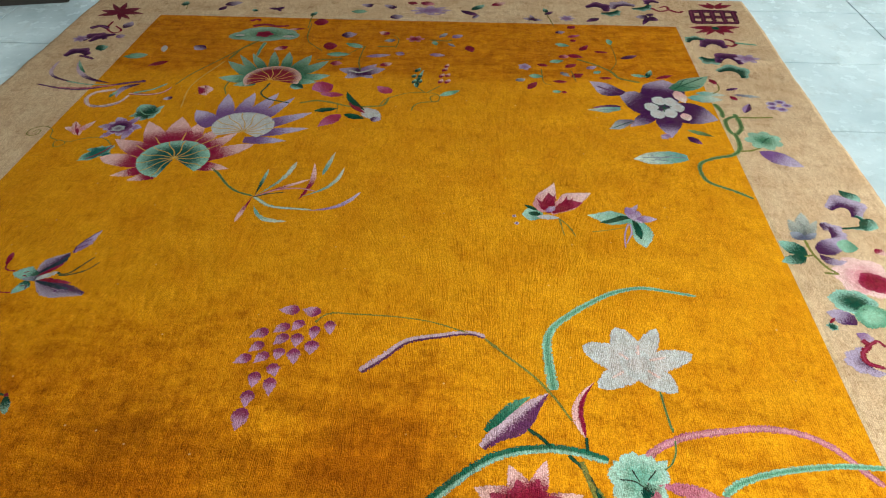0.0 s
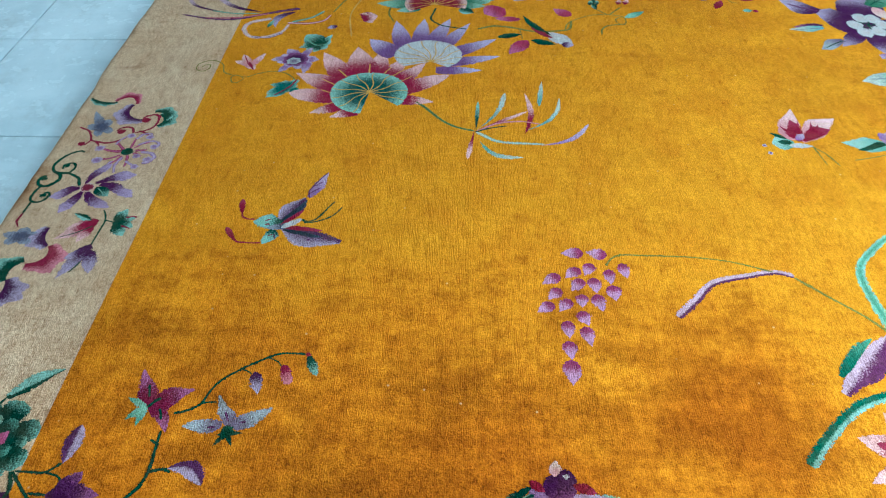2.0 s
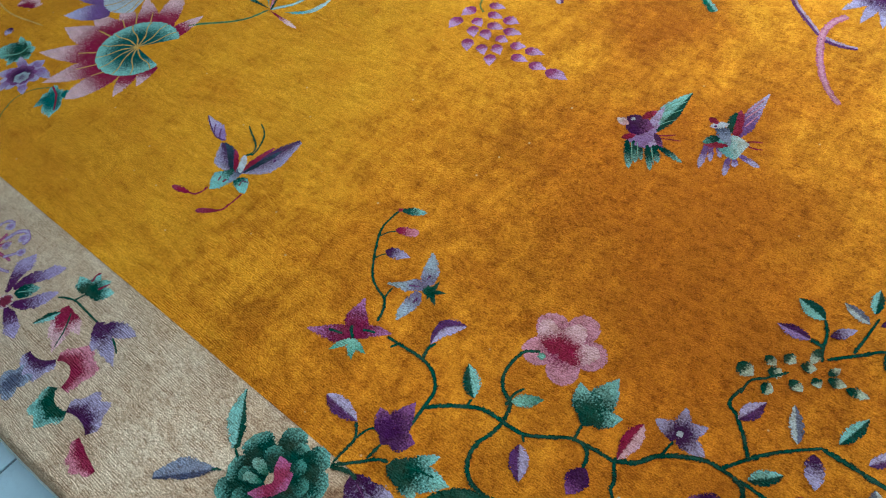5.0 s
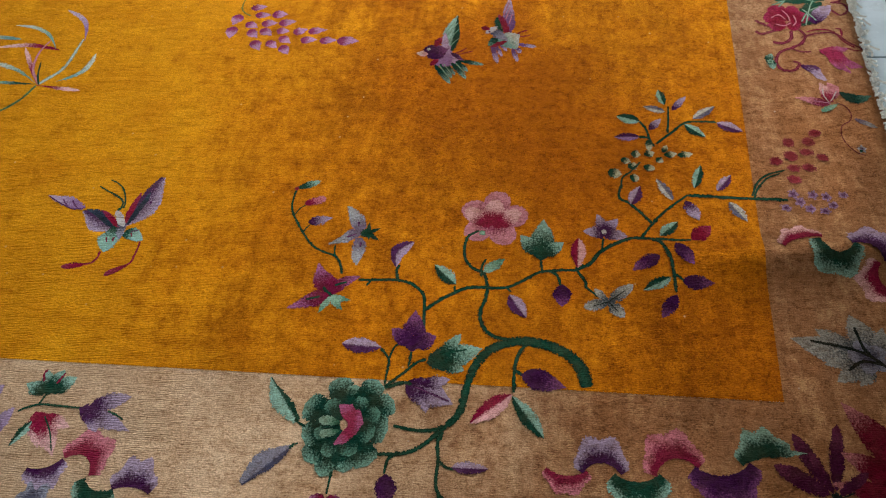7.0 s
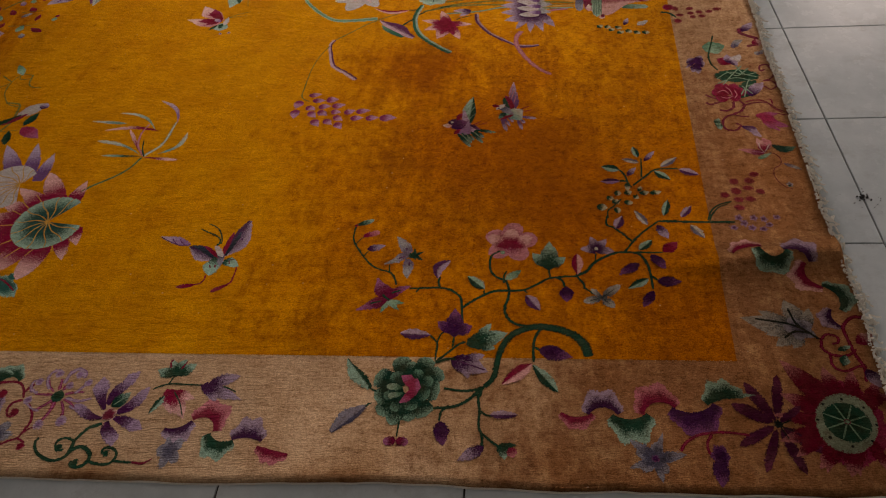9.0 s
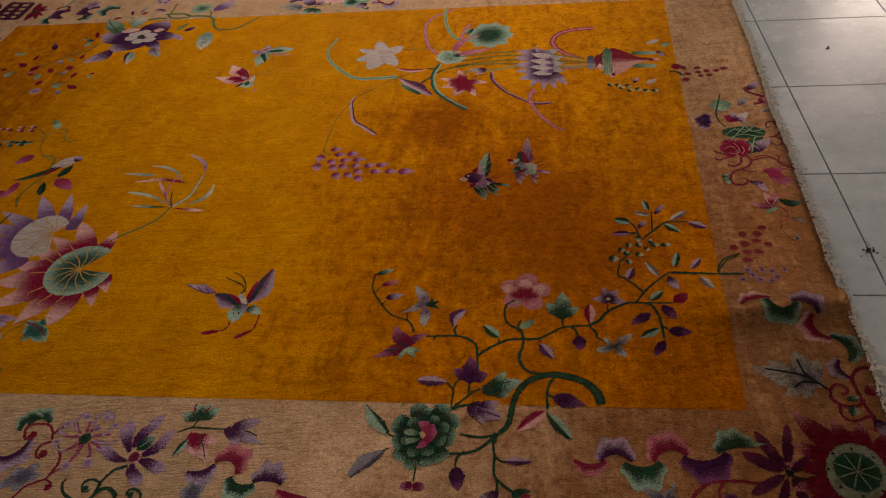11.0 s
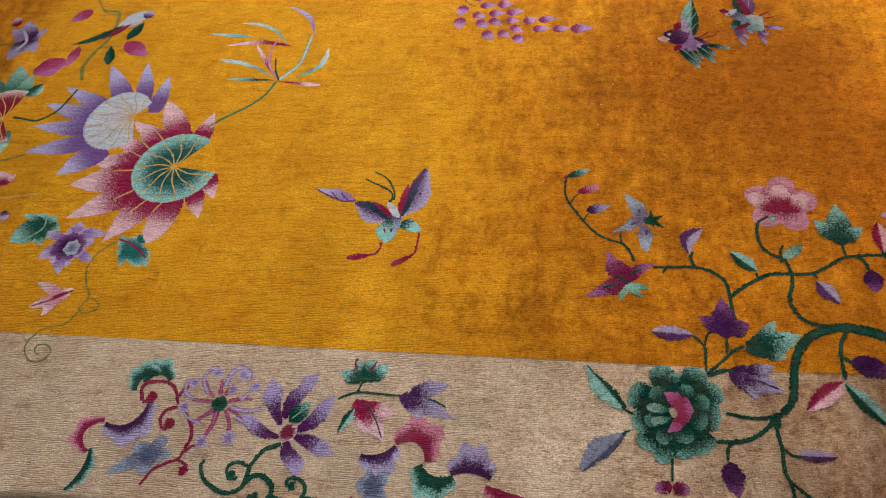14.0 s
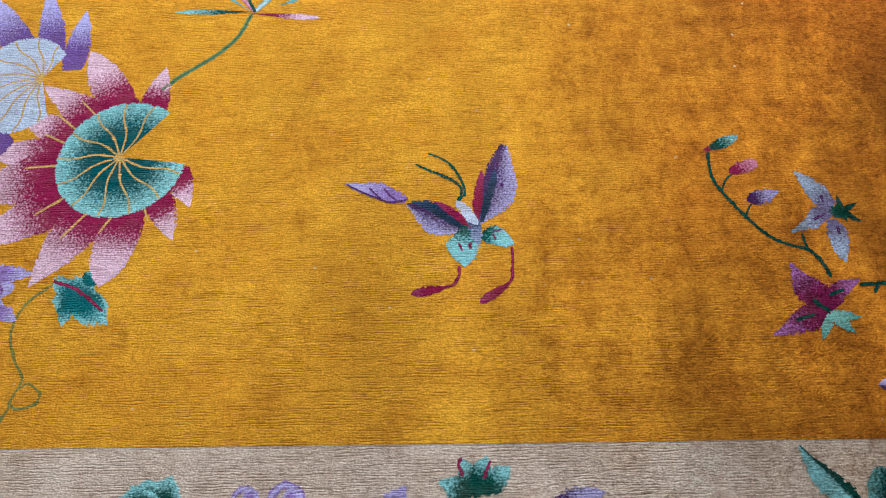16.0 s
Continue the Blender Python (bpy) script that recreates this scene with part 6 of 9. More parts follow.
m.stem("maroon", 0.01, [(0.087, -1.407), (0.076, -1.422), (0.085, -1.448), (0.098, -1.474)], thin=0.9)
m.stem("maroon", 0.012, [(0.041, -1.447), (0.037, -1.474), (0.056, -1.497), (0.09, -1.504)], thin=0.9)
m.stem("maroon", 0.01, [(0.096, -1.525), (0.068, -1.537), (0.035, -1.52), (0.016, -1.489), (-0.002, -1.459), (-0.041, -1.442), (-0.073, -1.453), (-0.074, -1.483), (-0.049, -1.501), (-0.039, -1.486)], thin=0.9)
m.stem("maroon", 0.007, [(0.062, -1.526), (0.08, -1.574), (0.078, -1.619), (0.044, -1.642), (0.01, -1.679)], thin=0.9)
m.stem("maroon", 0.008, [(0.371, -1.679), (0.32, -1.69), (0.26, -1.684), (0.225, -1.66), (0.218, -1.634)], thin=0.9)
m.stem("maroon", 0.009, [(0.283, -1.681), (0.321, -1.67), (0.311, -1.643), (0.281, -1.64), (0.292, -1.659)], thin=0.9)
m.stem("maroon", 0.008, [(0.218, -1.634), (0.21, -1.668), (0.181, -1.674), (0.16, -1.649), (0.183, -1.63)], thin=0.9)
m.stem("maroon", 0.007, [(0.013, -1.492), (0.002, -1.513), (0.001, -1.54)], thin=0.9)
m.lobe("lilac", 0.122, -1.569, 0.204, -1.631, (0.012, 0.025, 0.027, 0.027, 0.002), (0.007, 0.017, 0.018, 0.013, 0.002))
m.lobe("jade", 0.408, -1.511, 0.46, -1.456, (0.006, 0.015, 0.023, 0.016, 0.002), (0.028, 0.038, 0.048, 0.057, 0.048), name="leaf")
m.lobe("jade", 0.409, -1.49, 0.463, -1.543, (0.019, 0.026, 0.033, 0.04, 0.033), (0.007, 0.016, 0.015, 0.01, 0.002), name="leaf")
m.stem("stem", 0.007, [(0.536, -1.511), (0.458, -1.488), (0.394, -1.47), (0.339, -1.469), (0.292, -1.486)], lay=3, thin=1)
m.lobe("plum_edge", 0.357, -1.417, 0.313, -1.372, (0.004, 0.007, 0.009, 0.006, 0.002), (0.007, 0.016, 0.011, 0.007, 0.002))
m.leaf("plum_edge", 0.342, -1.415, 0.375, -1.39, 0.055, peak=0.5)
m.leaf("plum_edge", 0.342, -1.415, 0.396, -1.441, 0.038, peak=0.5)
m.leaf("plum_edge", 0.342, -1.415, 0.34, -1.448, 0.059, peak=0.5)
m.leaf("plum_edge", 0.342, -1.415, 0.273, -1.412, 0.035, peak=0.5)
m.leaf("plum_edge", 0.342, -1.415, 0.282, -1.393, 0.033, peak=0.5)
m.leaf("wine", 0.335, -1.548, 0.369, -1.496, 0.062)
m.leaf("lilac", 0.336, -1.536, 0.399, -1.539, 0.035)
m.leaf("pearl", 0.335, -1.544, 0.396, -1.589, 0.041)
m.leaf("lilac", 0.336, -1.54, 0.35, -1.568, 0.048)
m.lobe("grey", 0.445, -1.57, 0.5, -1.619, (0.012, 0.018, 0.024, 0.023, 0.002), (0.006, 0.012, 0.01, 0.006, 0.002), name="leaf")
m.leaf("slate", 0.453, -1.58, 0.484, -1.603, 0.022, lay=2)
m.stem("maroon", 0.019, [(0.585, -1.624), (0.551, -1.621), (0.523, -1.65), (0.505, -1.672), (0.465, -1.659), (0.45, -1.626)], thin=0.9)
m.leaf("rose", 0.474, -1.648, 0.479, -1.692, 0.05)
m.leaf("lilac", 0.559, -1.627, 0.625, -1.681, 0.041)
m.leaf("grey", 0.392, -1.664, 0.409, -1.643, 0.031)
m.leaf("grey", 0.392, -1.66, 0.423, -1.68, 0.021)
m.leaf("leaf", -0.027, -1.427, -0.072, -1.43, 0.028)
m.leaf("leaf", -0.04, -1.417, -0.008, -1.435, 0.026)
m.bloom("fern", -0.04, -1.427, -0.031, -1.427, lay=2)
m = Motif("berry_sprig", "long cluster of dull red berries reaching into the border")
m.bloom("brick", 0.76, -1.397, 0.763, -1.412, ratio=1.257, name="berry")
m.bloom("brick", 0.707, -1.408, 0.706, -1.426, ratio=0.784, name="berry")
m.bloom("brick", 0.661, -1.394, 0.651, -1.409, ratio=1.012, name="berry")
m.bloom("brick", 0.755, -1.455, 0.759, -1.472, ratio=0.81, name="berry")
m.bloom("brick", 0.718, -1.454, 0.712, -1.469, ratio=0.875, name="berry")
m.bloom("brick", 0.689, -1.459, 0.684, -1.472, ratio=0.958, name="berry")
m.bloom("brick", 0.725, -1.49, 0.724, -1.506, ratio=0.882, name="berry")
m.bloom("brick", 0.692, -1.496, 0.686, -1.511, ratio=0.875, name="berry")
m.bloom("brick", 0.727, -1.53, 0.73, -1.545, ratio=0.936, name="berry")
m.bloom("brick", 0.743, -1.565, 0.742, -1.586, ratio=0.673, name="berry")
m.bloom("wine", 0.771, -1.37, 0.796, -1.37, name="berry")
m.stem("stem", 0.014, [(0.735, -1.334), (0.723, -1.368), (0.689, -1.391)])
m = Motif("lotus_flower", "jade lotus with a crimson fan heart")
m.petal("fern", -0.381, 1.508, -0.506, 1.698, 0.043)
m.petal("fern", -0.381, 1.481, -0.54, 1.631, 0.066)
m.petal("fern", -0.385, 1.46, -0.535, 1.472, 0.08)
m.petal("fern", -0.369, 1.435, -0.454, 1.404, 0.055)
m.petal("fern", -0.362, 1.553, -0.453, 1.713, 0.046)
m.petal("fern", -0.326, 1.566, -0.364, 1.742, 0.047)
m.petal("fern", -0.276, 1.569, -0.296, 1.74, 0.049)
m.petal("fern", -0.236, 1.549, -0.192, 1.711, 0.067)
m.petal("fern", -0.217, 1.518, -0.107, 1.658, 0.072)
m.petal("fern", -0.201, 1.477, -0.077, 1.521, 0.075)
m.petal("fern", -0.21, 1.455, -0.121, 1.455, 0.054)
m.pad("fan", -0.309, 1.475, -0.189, 1.477, 1.012, -0.316, 1.464, -22, 216, veins=9, wide=0.004, vein_kind="gilt")
m.stem("stem", 0.009, [(-0.308, 1.434), (-0.316, 1.392), (-0.322, 1.342), (-0.281, 1.296), (-0.22, 1.276), (-0.191, 1.268)])
m.stem("olive", 0.008, [(-0.479, 1.433), (-0.48, 1.382), (-0.457, 1.319)])
m.leaf("leaf", -0.173, 1.426, -0.194, 1.385, 0.073, bend=-0.162)
m = Motif("leafy_sprig", "pink buds and jade leaves round a small woven ornament")
m.stem("olive", 0.014, [(-0.151, 1.271), (-0.089, 1.294), (-0.019, 1.279), (0.051, 1.255), (0.138, 1.261), (0.18, 1.277), (0.191, 1.339)])
m.stem("olive", 0.004, [(-0.002, 1.28), (0.008, 1.198)])
m.leaf("magenta", -0.047, 1.434, -0.126, 1.389, 0.112, peak=0.5)
m.leaf("magenta", 0.009, 1.348, -0.087, 1.352, 0.042)
m.leaf("magenta", 0.023, 1.19, -0.045, 1.09, 0.062, peak=0.4)
m.leaf("stem", -0.083, 1.21, 0.006, 1.234, 0.037, shade="across")
m.leaf("magenta", 0.195, 1.374, 0.133, 1.435, 0.056, peak=0.4)
m = Motif("winged_ornament", "woven winged ornament in white, crimson and violet")
m.leaf("pearl", 0.096, 1.249, 0.179, 1.155, 0.069, peak=0.5)
m.leaf("stem", 0.036, 1.191, 0.12, 1.16, 0.042, shade="across")
m.leaf("stem", 0.11, 1.227, 0.018, 1.378, 0.033, bend=0.071)
m.stem("wine", 0.009, [(0.042, 1.283), (0.076, 1.238), (0.106, 1.213)], lay=2)
m.leaf("wine", 0.049, 1.269, 0.114, 1.204, 0.028)
m.leaf("lilac", 0.141, 1.162, 0.183, 1.155, 0.045, lay=2)
m = Motif("tendril", "fine green and pink tendrils")
m.stem("olive", 0.006, [(0.163, 1.271), (0.183, 1.325), (0.258, 1.378), (0.325, 1.387), (0.383, 1.371), (0.389, 1.323), (0.365, 1.312), (0.355, 1.35), (0.383, 1.371)])
m.stem("olive", 0.009, [(0.389, 1.313), (0.322, 1.3), (0.296, 1.27), (0.29, 1.233)])
m.leaf("jade", 0.39, 1.361, 0.469, 1.415, 0.038)
m.stem("olive", 0.007, [(0.33, 1.387), (0.294, 1.43)])
m.stem("olive", 0.008, [(0.339, 1.388), (0.389, 1.451)])
m.leaf("leaf", 0.301, 1.456, 0.278, 1.454, 0.054)
m.leaf("leaf", 0.285, 1.455, 0.308, 1.594, 0.019)
m.leaf("leaf", 0.273, 1.464, 0.283, 1.506, 0.022, name="berry")
m.leaf("leaf", 0.3, 1.466, 0.306, 1.508, 0.02, name="berry")
m.leaf("leaf", 0.268, 1.516, 0.279, 1.554, 0.023, name="berry")
m.leaf("leaf", 0.293, 1.523, 0.304, 1.561, 0.023, name="berry")
m.leaf("leaf", 0.275, 1.57, 0.292, 1.615, 0.026, name="berry")
m.leaf("rose", 0.379, 1.471, 0.394, 1.513, 0.024, name="berry")
m.leaf("rose", 0.406, 1.472, 0.422, 1.515, 0.024, name="berry")
m.leaf("rose", 0.38, 1.523, 0.396, 1.566, 0.024, name="berry")
m.leaf("rose", 0.405, 1.53, 0.419, 1.568, 0.024, name="berry")
m.leaf("rose", 0.388, 1.582, 0.407, 1.627, 0.025, name="berry")
m.leaf("rose", 0.397, 1.621, 0.41, 1.661, 0.023, name="berry")
m = Motif("violet_flower", "lilac lily on a thin stem with small leaves")
m.petal("lilac", 0.05, 1.556, -0.05, 1.583, 0.071)
m.petal("lilac", 0.05, 1.556, -0.012, 1.499, 0.059)
m.petal("lilac", 0.039, 1.555, 0.105, 1.506, 0.05)
m.petal("lilac", 0.05, 1.556, 0.146, 1.595, 0.074)
m.petal("mauve", 0.049, 1.567, 0.106, 1.637, 0.047)
m.stem("pearl", 0.014, [(-0.005, 1.574), (0.041, 1.555), (0.098, 1.592)], lay=2, name="streak")
m.stem("olive", 0.007, [(0.042, 1.577), (0.022, 1.666), (0.023, 1.772), (0.021, 1.821), (-0.067, 1.683)])
m.leaf("rose", 0.117, 1.626, 0.168, 1.652, 0.043)
m.leaf("jade", 0.018, 1.808, -0.066, 1.853, 0.046)
m.leaf("mauve", 0.047, 1.714, 0.153, 1.738, 0.037)
m.leaf("jade", -0.13, 1.727, -0.026, 1.733, 0.048, shade="across")
m.leaf("lilac", -0.101, 1.94, -0.031, 1.958, 0.07)
m.leaf("wine", -0.161, 1.809, -0.097, 1.826, 0.086)
m.leaf("wine", -0.248, 2.095, -0.196, 2.112, 0.074)
m.leaf("rose", -0.284, 2.009, -0.366, 1.991, 0.024)
m.leaf("pink", -0.098, 1.636, -0.045, 1.639, 0.05)
m.stem("olive", 0.007, [(-0.156, 1.761), (-0.244, 1.88), (-0.266, 2.079)])
m.stem("olive", 0.012, [(-0.053, 1.684), (-0.163, 1.666)])
m.leaf("rose", 0.12, 1.967, 0.07, 1.991, 0.045)
m.leaf("grey", 0.154, 1.904, 0.104, 1.888, 0.038)
m.stem("olive", 0.005, [(0.164, 1.811), (0.169, 1.905), (0.143, 1.955)])
m.bloom("pink", 0.242, 1.922, 0.286, 1.925, ratio=0.866, lobes=6, depth=0.45)
m.leaf("mauve", 0.199, 1.771, 0.183, 1.734, 0.045)
m.leaf("mauve", 0.32, 1.754, 0.39, 1.747, 0.036)
m.leaf("jade", 0.329, 1.902, 0.343, 1.853, 0.029)
m.leaf("grey", 0.352, 1.942, 0.385, 1.997, 0.03)
m.leaf("grey", 0.404, 1.856, 0.418, 1.87, 0.053)
m.leaf("mauve", 0.409, 1.946, 0.46, 1.975, 0.042)
m.leaf("wine", 0.485, 1.861, 0.507, 1.789, 0.046)
m.stem("olive", 0.013, [(0.308, 1.914), (0.386, 1.906), (0.41, 1.92)])
m.stem("olive", 0.012, [(0.082, 1.824), (0.162, 1.829)])
m = Motif("mushroom_motif", "dark green cloud-shaped fungus with pink markings")
m.bloom("fern", -0.448, 1.932, -0.302, 1.941, ratio=0.605, lobes=3, depth=0.12)
m.bloom("fern", -0.565, 1.905, -0.513, 1.909, ratio=0.88)
m.bloom("fern", -0.339, 1.919, -0.292, 1.922, ratio=0.958)
m.bloom("wine", -0.458, 1.932, -0.414, 1.934, ratio=0.914, lobes=5, depth=0.3, lay=2)
m.leaf("pearl", -0.543, 1.913, -0.592, 1.91, 0.028, lay=2)
m.leaf("pearl", -0.369, 1.911, -0.304, 1.915, 0.029, lay=2)
m.stem("wine", 0.029, [(-0.535, 2.021), (-0.481, 2.045), (-0.423, 2.028), (-0.366, 2.039)])
m.stem("wine", 0.027, [(-0.562, 2.083), (-0.538, 2.105), (-0.515, 2.092)])
m.stem("jade", 0.019, [(-0.429, 1.837), (-0.433, 1.774), (-0.431, 1.696)])
m.stem("olive", 0.015, [(-0.464, 1.854), (-0.514, 1.769), (-0.542, 1.649)])
m.leaf("rose", -0.317, 1.8, -0.374, 1.76, 0.046)
m.stem("olive", 0.01, [(-0.475, 1.834), (-0.53, 1.738), (-0.586, 1.629), (-0.655, 1.502), (-0.69, 1.395)], lay=0)
m.stem("gilt", 0.008, [(-0.554, 1.631), (-0.621, 1.399), (-0.601, 1.206)], lay=0)
m = Motif("leafy_sprig", "scattered small buds and leaves in the golden ground")
m.leaf("jade", -0.909, 1.673, -1.01, 1.649, 0.059)
m.leaf("wine", -0.797, 1.616, -0.868, 1.566, 0.041)
m.leaf("lilac", -0.694, 1.789, -0.721, 1.738, 0.07)
m.leaf("pearl", -0.871, 1.778, -0.85, 1.706, 0.031)
m.leaf("rose", -0.582, 1.351, -0.521, 1.365, 0.083)
m.leaf("rose", -0.574, 1.341, -0.533, 1.314, 0.03)
m.leaf("rose", -0.58, 1.361, -0.567, 1.392, 0.035)
m.leaf("lilac", -0.661, 1.287, -0.696, 1.271, 0.031)
m = Motif("plume", "long curling plume in plum, aqua and pink across the border edge")
m.leaf("twig", -1.121, 1.399, -1.266, 1.593, 0.018, bend=0.239, peak=0.6, full=1.0)
m.stem("fern", 0.013, [(-1.147, 1.403), (-1.061, 1.382), (-0.967, 1.383)], thin=0.6)
m.leaf("twig", -0.957, 1.394, -1.184, 1.603, 0.025, bend=0.162, peak=0.6, full=1.0)
m.leaf("fern", -1.108, 1.485, -1.184, 1.603, 0.016, bend=0.044, lay=2)
m.stem("plum", 0.022, [(-0.822, 1.423), (-0.881, 1.404), (-0.942, 1.379), (-1.041, 1.338), (-1.134, 1.337), (-1.254, 1.37)], thin=0.5)
m.stem("pink", 0.016, [(-0.93, 1.38), (-1.045, 1.348), (-1.162, 1.345)], thin=0.5)
m.stem("blush", 0.022, [(-0.914, 1.341), (-0.983, 1.311), (-0.998, 1.257), (-0.962, 1.202), (-0.912, 1.201), (-0.859, 1.237), (-0.842, 1.295)], thin=0.6)
m.stem("twig", 0.013, [(-0.957, 1.203), (-0.899, 1.197), (-0.853, 1.232)])
m.leaf("lilac", -0.831, 1.396, -0.886, 1.273, 0.034, bend=-0.252)
m.leaf("fern", -0.915, 1.272, -0.903, 1.331, 0.019)
m.stem("rose", 0.018, [(-0.848, 1.31), (-0.772, 1.305), (-0.717, 1.328), (-0.696, 1.374)], thin=0.5)
m.stem("fern", 0.016, [(-0.832, 1.316), (-0.766, 1.35), (-0.725, 1.403)])
m = Motif("spray", "fan of thin pale aqua, pink and lilac leaves on a green stem")
m.stem("sage", 0.012, [(-0.351, 0.787), (-0.321, 0.761), (-0.273, 0.698), (-0.226, 0.656), (-0.167, 0.633)])
m.leaf("rose", -0.166, 0.633, -0.186, 0.492, 0.016, peak=0.7)
m.leaf("leaf", -0.161, 0.639, -0.153, 0.793, 0.014, peak=0.6)
m.leaf("frost", -0.158, 0.639, -0.068, 0.844, 0.018, bend=-0.085, peak=0.75)
m.leaf("rose", -0.154, 0.639, -0.002, 0.738, 0.016, peak=0.6)
m.leaf("rose", -0.014, 0.621, -0.005, 0.839, 0.02, bend=-0.08, peak=0.5)
m.leaf("frost", 0.036, 0.766, 0.054, 0.912, 0.018, peak=0.4)
m.leaf("frost", -0.007, 0.637, 0.102, 0.815, 0.015, bend=-0.154, peak=0.6)
m.leaf("mauve", 0.03, 0.56, 0.179, 0.673, 0.018, bend=-0.146, peak=0.6)
m.stem("frost", 0.014, [(-0.16, 0.627), (-0.098, 0.58), (-0.03, 0.57), (0.038, 0.566)], thin=0.6)
m.leaf("frost", -0.149, 0.579, -0.027, 0.501, 0.02, bend=-0.217, peak=0.6)
m.stem("rope", 0.01, [(-0.163, 0.627), (-0.1, 0.671), (-0.027, 0.683), (0.033, 0.669)], thin=0.6)
m.stem("stem", 0.008, [(-0.163, 0.627), (-0.122, 0.646), (-0.066, 0.66)], thin=0.6)
m = Motif("wisteria", "hanging cluster of violet wisteria blossoms")
m.leaf("grape", 0.101, 0.111, 0.044, 0.11, 0.041, peak=0.35)
m.leaf("grape", 0.158, 0.103, 0.107, 0.116, 0.04, peak=0.35)
m.leaf("grape", 0.188, 0.077, 0.196, 0.026, 0.033, peak=0.35)
m.leaf("grape", 0.117, 0.075, 0.095, 0.034, 0.035, peak=0.35)
m.leaf("grape", 0.086, 0.058, 0.048, 0.025, 0.034, peak=0.35)
m.leaf("grape", 0.035, 0.036, -0.008, 0.004, 0.037, peak=0.35)
m.leaf("grape", 0.155, 0.056, 0.154, 0.005, 0.032, peak=0.35)
m.leaf("grape", 0.089, 0.022, 0.059, -0.017, 0.036, peak=0.35)
m.leaf("grape", 0.114, 0.027, 0.118, -0.023, 0.036, peak=0.35)
m.leaf("grape", 0.156, 0.003, 0.159, -0.047, 0.039, peak=0.35)
m.leaf("grape", 0.034, -0.01, 0.003, -0.045, 0.034, peak=0.35)
m.leaf("grape", 0.083, -0.027, 0.079, -0.068, 0.033, peak=0.35)
m.leaf("grape", 0.114, -0.026, 0.125, -0.079, 0.036, peak=0.35)
m.leaf("grape", 0.015, -0.057, -0.025, -0.084, 0.036, peak=0.35)
m.leaf("grape", 0.054, -0.043, 0.025, -0.082, 0.035, peak=0.35)
m.leaf("grape", 0.074, -0.079, 0.088, -0.122, 0.036, peak=0.35)
m.leaf("grape", 0.041, -0.108, 0.042, -0.159, 0.034, peak=0.35)
m.leaf("grape", 0.078, -0.124, 0.088, -0.181, 0.034, peak=0.35)
m.leaf("grape", 0.038, -0.166, 0.041, -0.218, 0.036, peak=0.35)
m.leaf("grape", 0.039, -0.218, 0.037, -0.285, 0.043, peak=0.35)
m.stem("olive", 0.006, [(0.151, 0.068), (0.166, 0.092), (0.192, 0.106), (0.248, 0.105), (0.361, 0.102), (0.457, 0.087), (0.548, 0.055)])
m.stem("olive", 0.008, [(0.592, 0.037), (0.652, -0.023), (0.715, -0.084), (0.76, -0.147), (0.795, -0.21)])
m = Motif("pod", "slender curved violet pod")
m.stem("pod", 0.024, [(0.292, -0.093), (0.345, -0.039), (0.396, 0.015), (0.48, 0.04), (0.552, 0.054), (0.593, 0.041)], thin=0.7, shade="across")
m = Motif("tendril", "thick curling aqua tendril")
m.stem("jade", 0.03, [(0.759, -0.122), (0.753, -0.051), (0.75, 0.025), (0.764, 0.08), (0.802, 0.126), (0.866, 0.182), (0.931, 0.227), (1.011, 0.255), (1.086, 0.246), (1.162, 0.23)], thin=0.35)
m = Motif("star_flower", "large pearl-white star flower on a thin green stem")
m.leaf("pearl", 0.968, -0.033, 0.838, 0.028, 0.093, peak=0.42, full=1.0, cut=0.1, name="petal")
m.leaf("pearl", 0.968, -0.033, 0.929, 0.099, 0.082, peak=0.42, full=1.0, cut=0.1, name="petal")
m.leaf("pearl", 0.968, -0.033, 1.034, 0.1, 0.058, peak=0.42, full=1.0, cut=0.1, name="petal")
m.leaf("pearl", 0.968, -0.033, 1.11, 0.014, 0.073, peak=0.42, full=1.0, cut=0.1, name="petal")
m.leaf("pearl", 0.968, -0.033, 1.051, -0.113, 0.077, peak=0.42, full=1.0, cut=0.1, name="petal")
m.leaf("pearl", 0.968, -0.033, 0.865, -0.108, 0.072, peak=0.42, full=1.0, cut=0.1, name="petal")
m.bloom("pearl", 0.968, -0.026, 1.013, -0.026, ratio=1.2, lobes=6, depth=0.1, lay=2, name="heart")
m.stem("blush", 0.008, [(0.948, -0.012), (0.927, 0.009)], lay=3, name="streak")
m.stem("blush", 0.008, [(0.974, 0.004), (0.978, 0.038)], lay=3, name="streak")
m.stem("blush", 0.008, [(1.0, -0.013), (1.041, -0.0)], lay=3, name="streak")
m.stem("blush", 0.008, [(0.99, -0.046), (1.017, -0.07)], lay=3, name="streak")
m.stem("blush", 0.008, [(0.931, -0.053), (0.902, -0.075)], lay=3, name="streak")
m.stem("sage", 0.006, [(1.009, -0.112), (1.013, -0.174), (1.019, -0.23)], thin=1)
m.stem("sage", 0.005, [(1.019, -0.251), (1.015, -0.283), (1.002, -0.312), (0.983, -0.33)], thin=0.8)
m = Motif("broad_bud", "violet bud with a green sheath")
m.lobe("bud", 0.593, -0.297, 0.745, -0.134, (0.011, 0.023, 0.025, 0.024, 0.018, 0.002), (0.008, 0.018, 0.038, 0.035, 0.018, 0.002), shade="across", name="bud")
m.lobe("sheath", 0.6, -0.252, 0.702, -0.146, (0.009, 0.018, 0.021, 0.018, 0.002), (0.004, 0.008, 0.006, 0.004, 0.002), lay=2, name="sheath")
m.stem("stem", 0.007, [(0.694, -0.239), (0.718, -0.259), (0.745, -0.281)])
m = Motif("pod", "small crimson and pink pod")
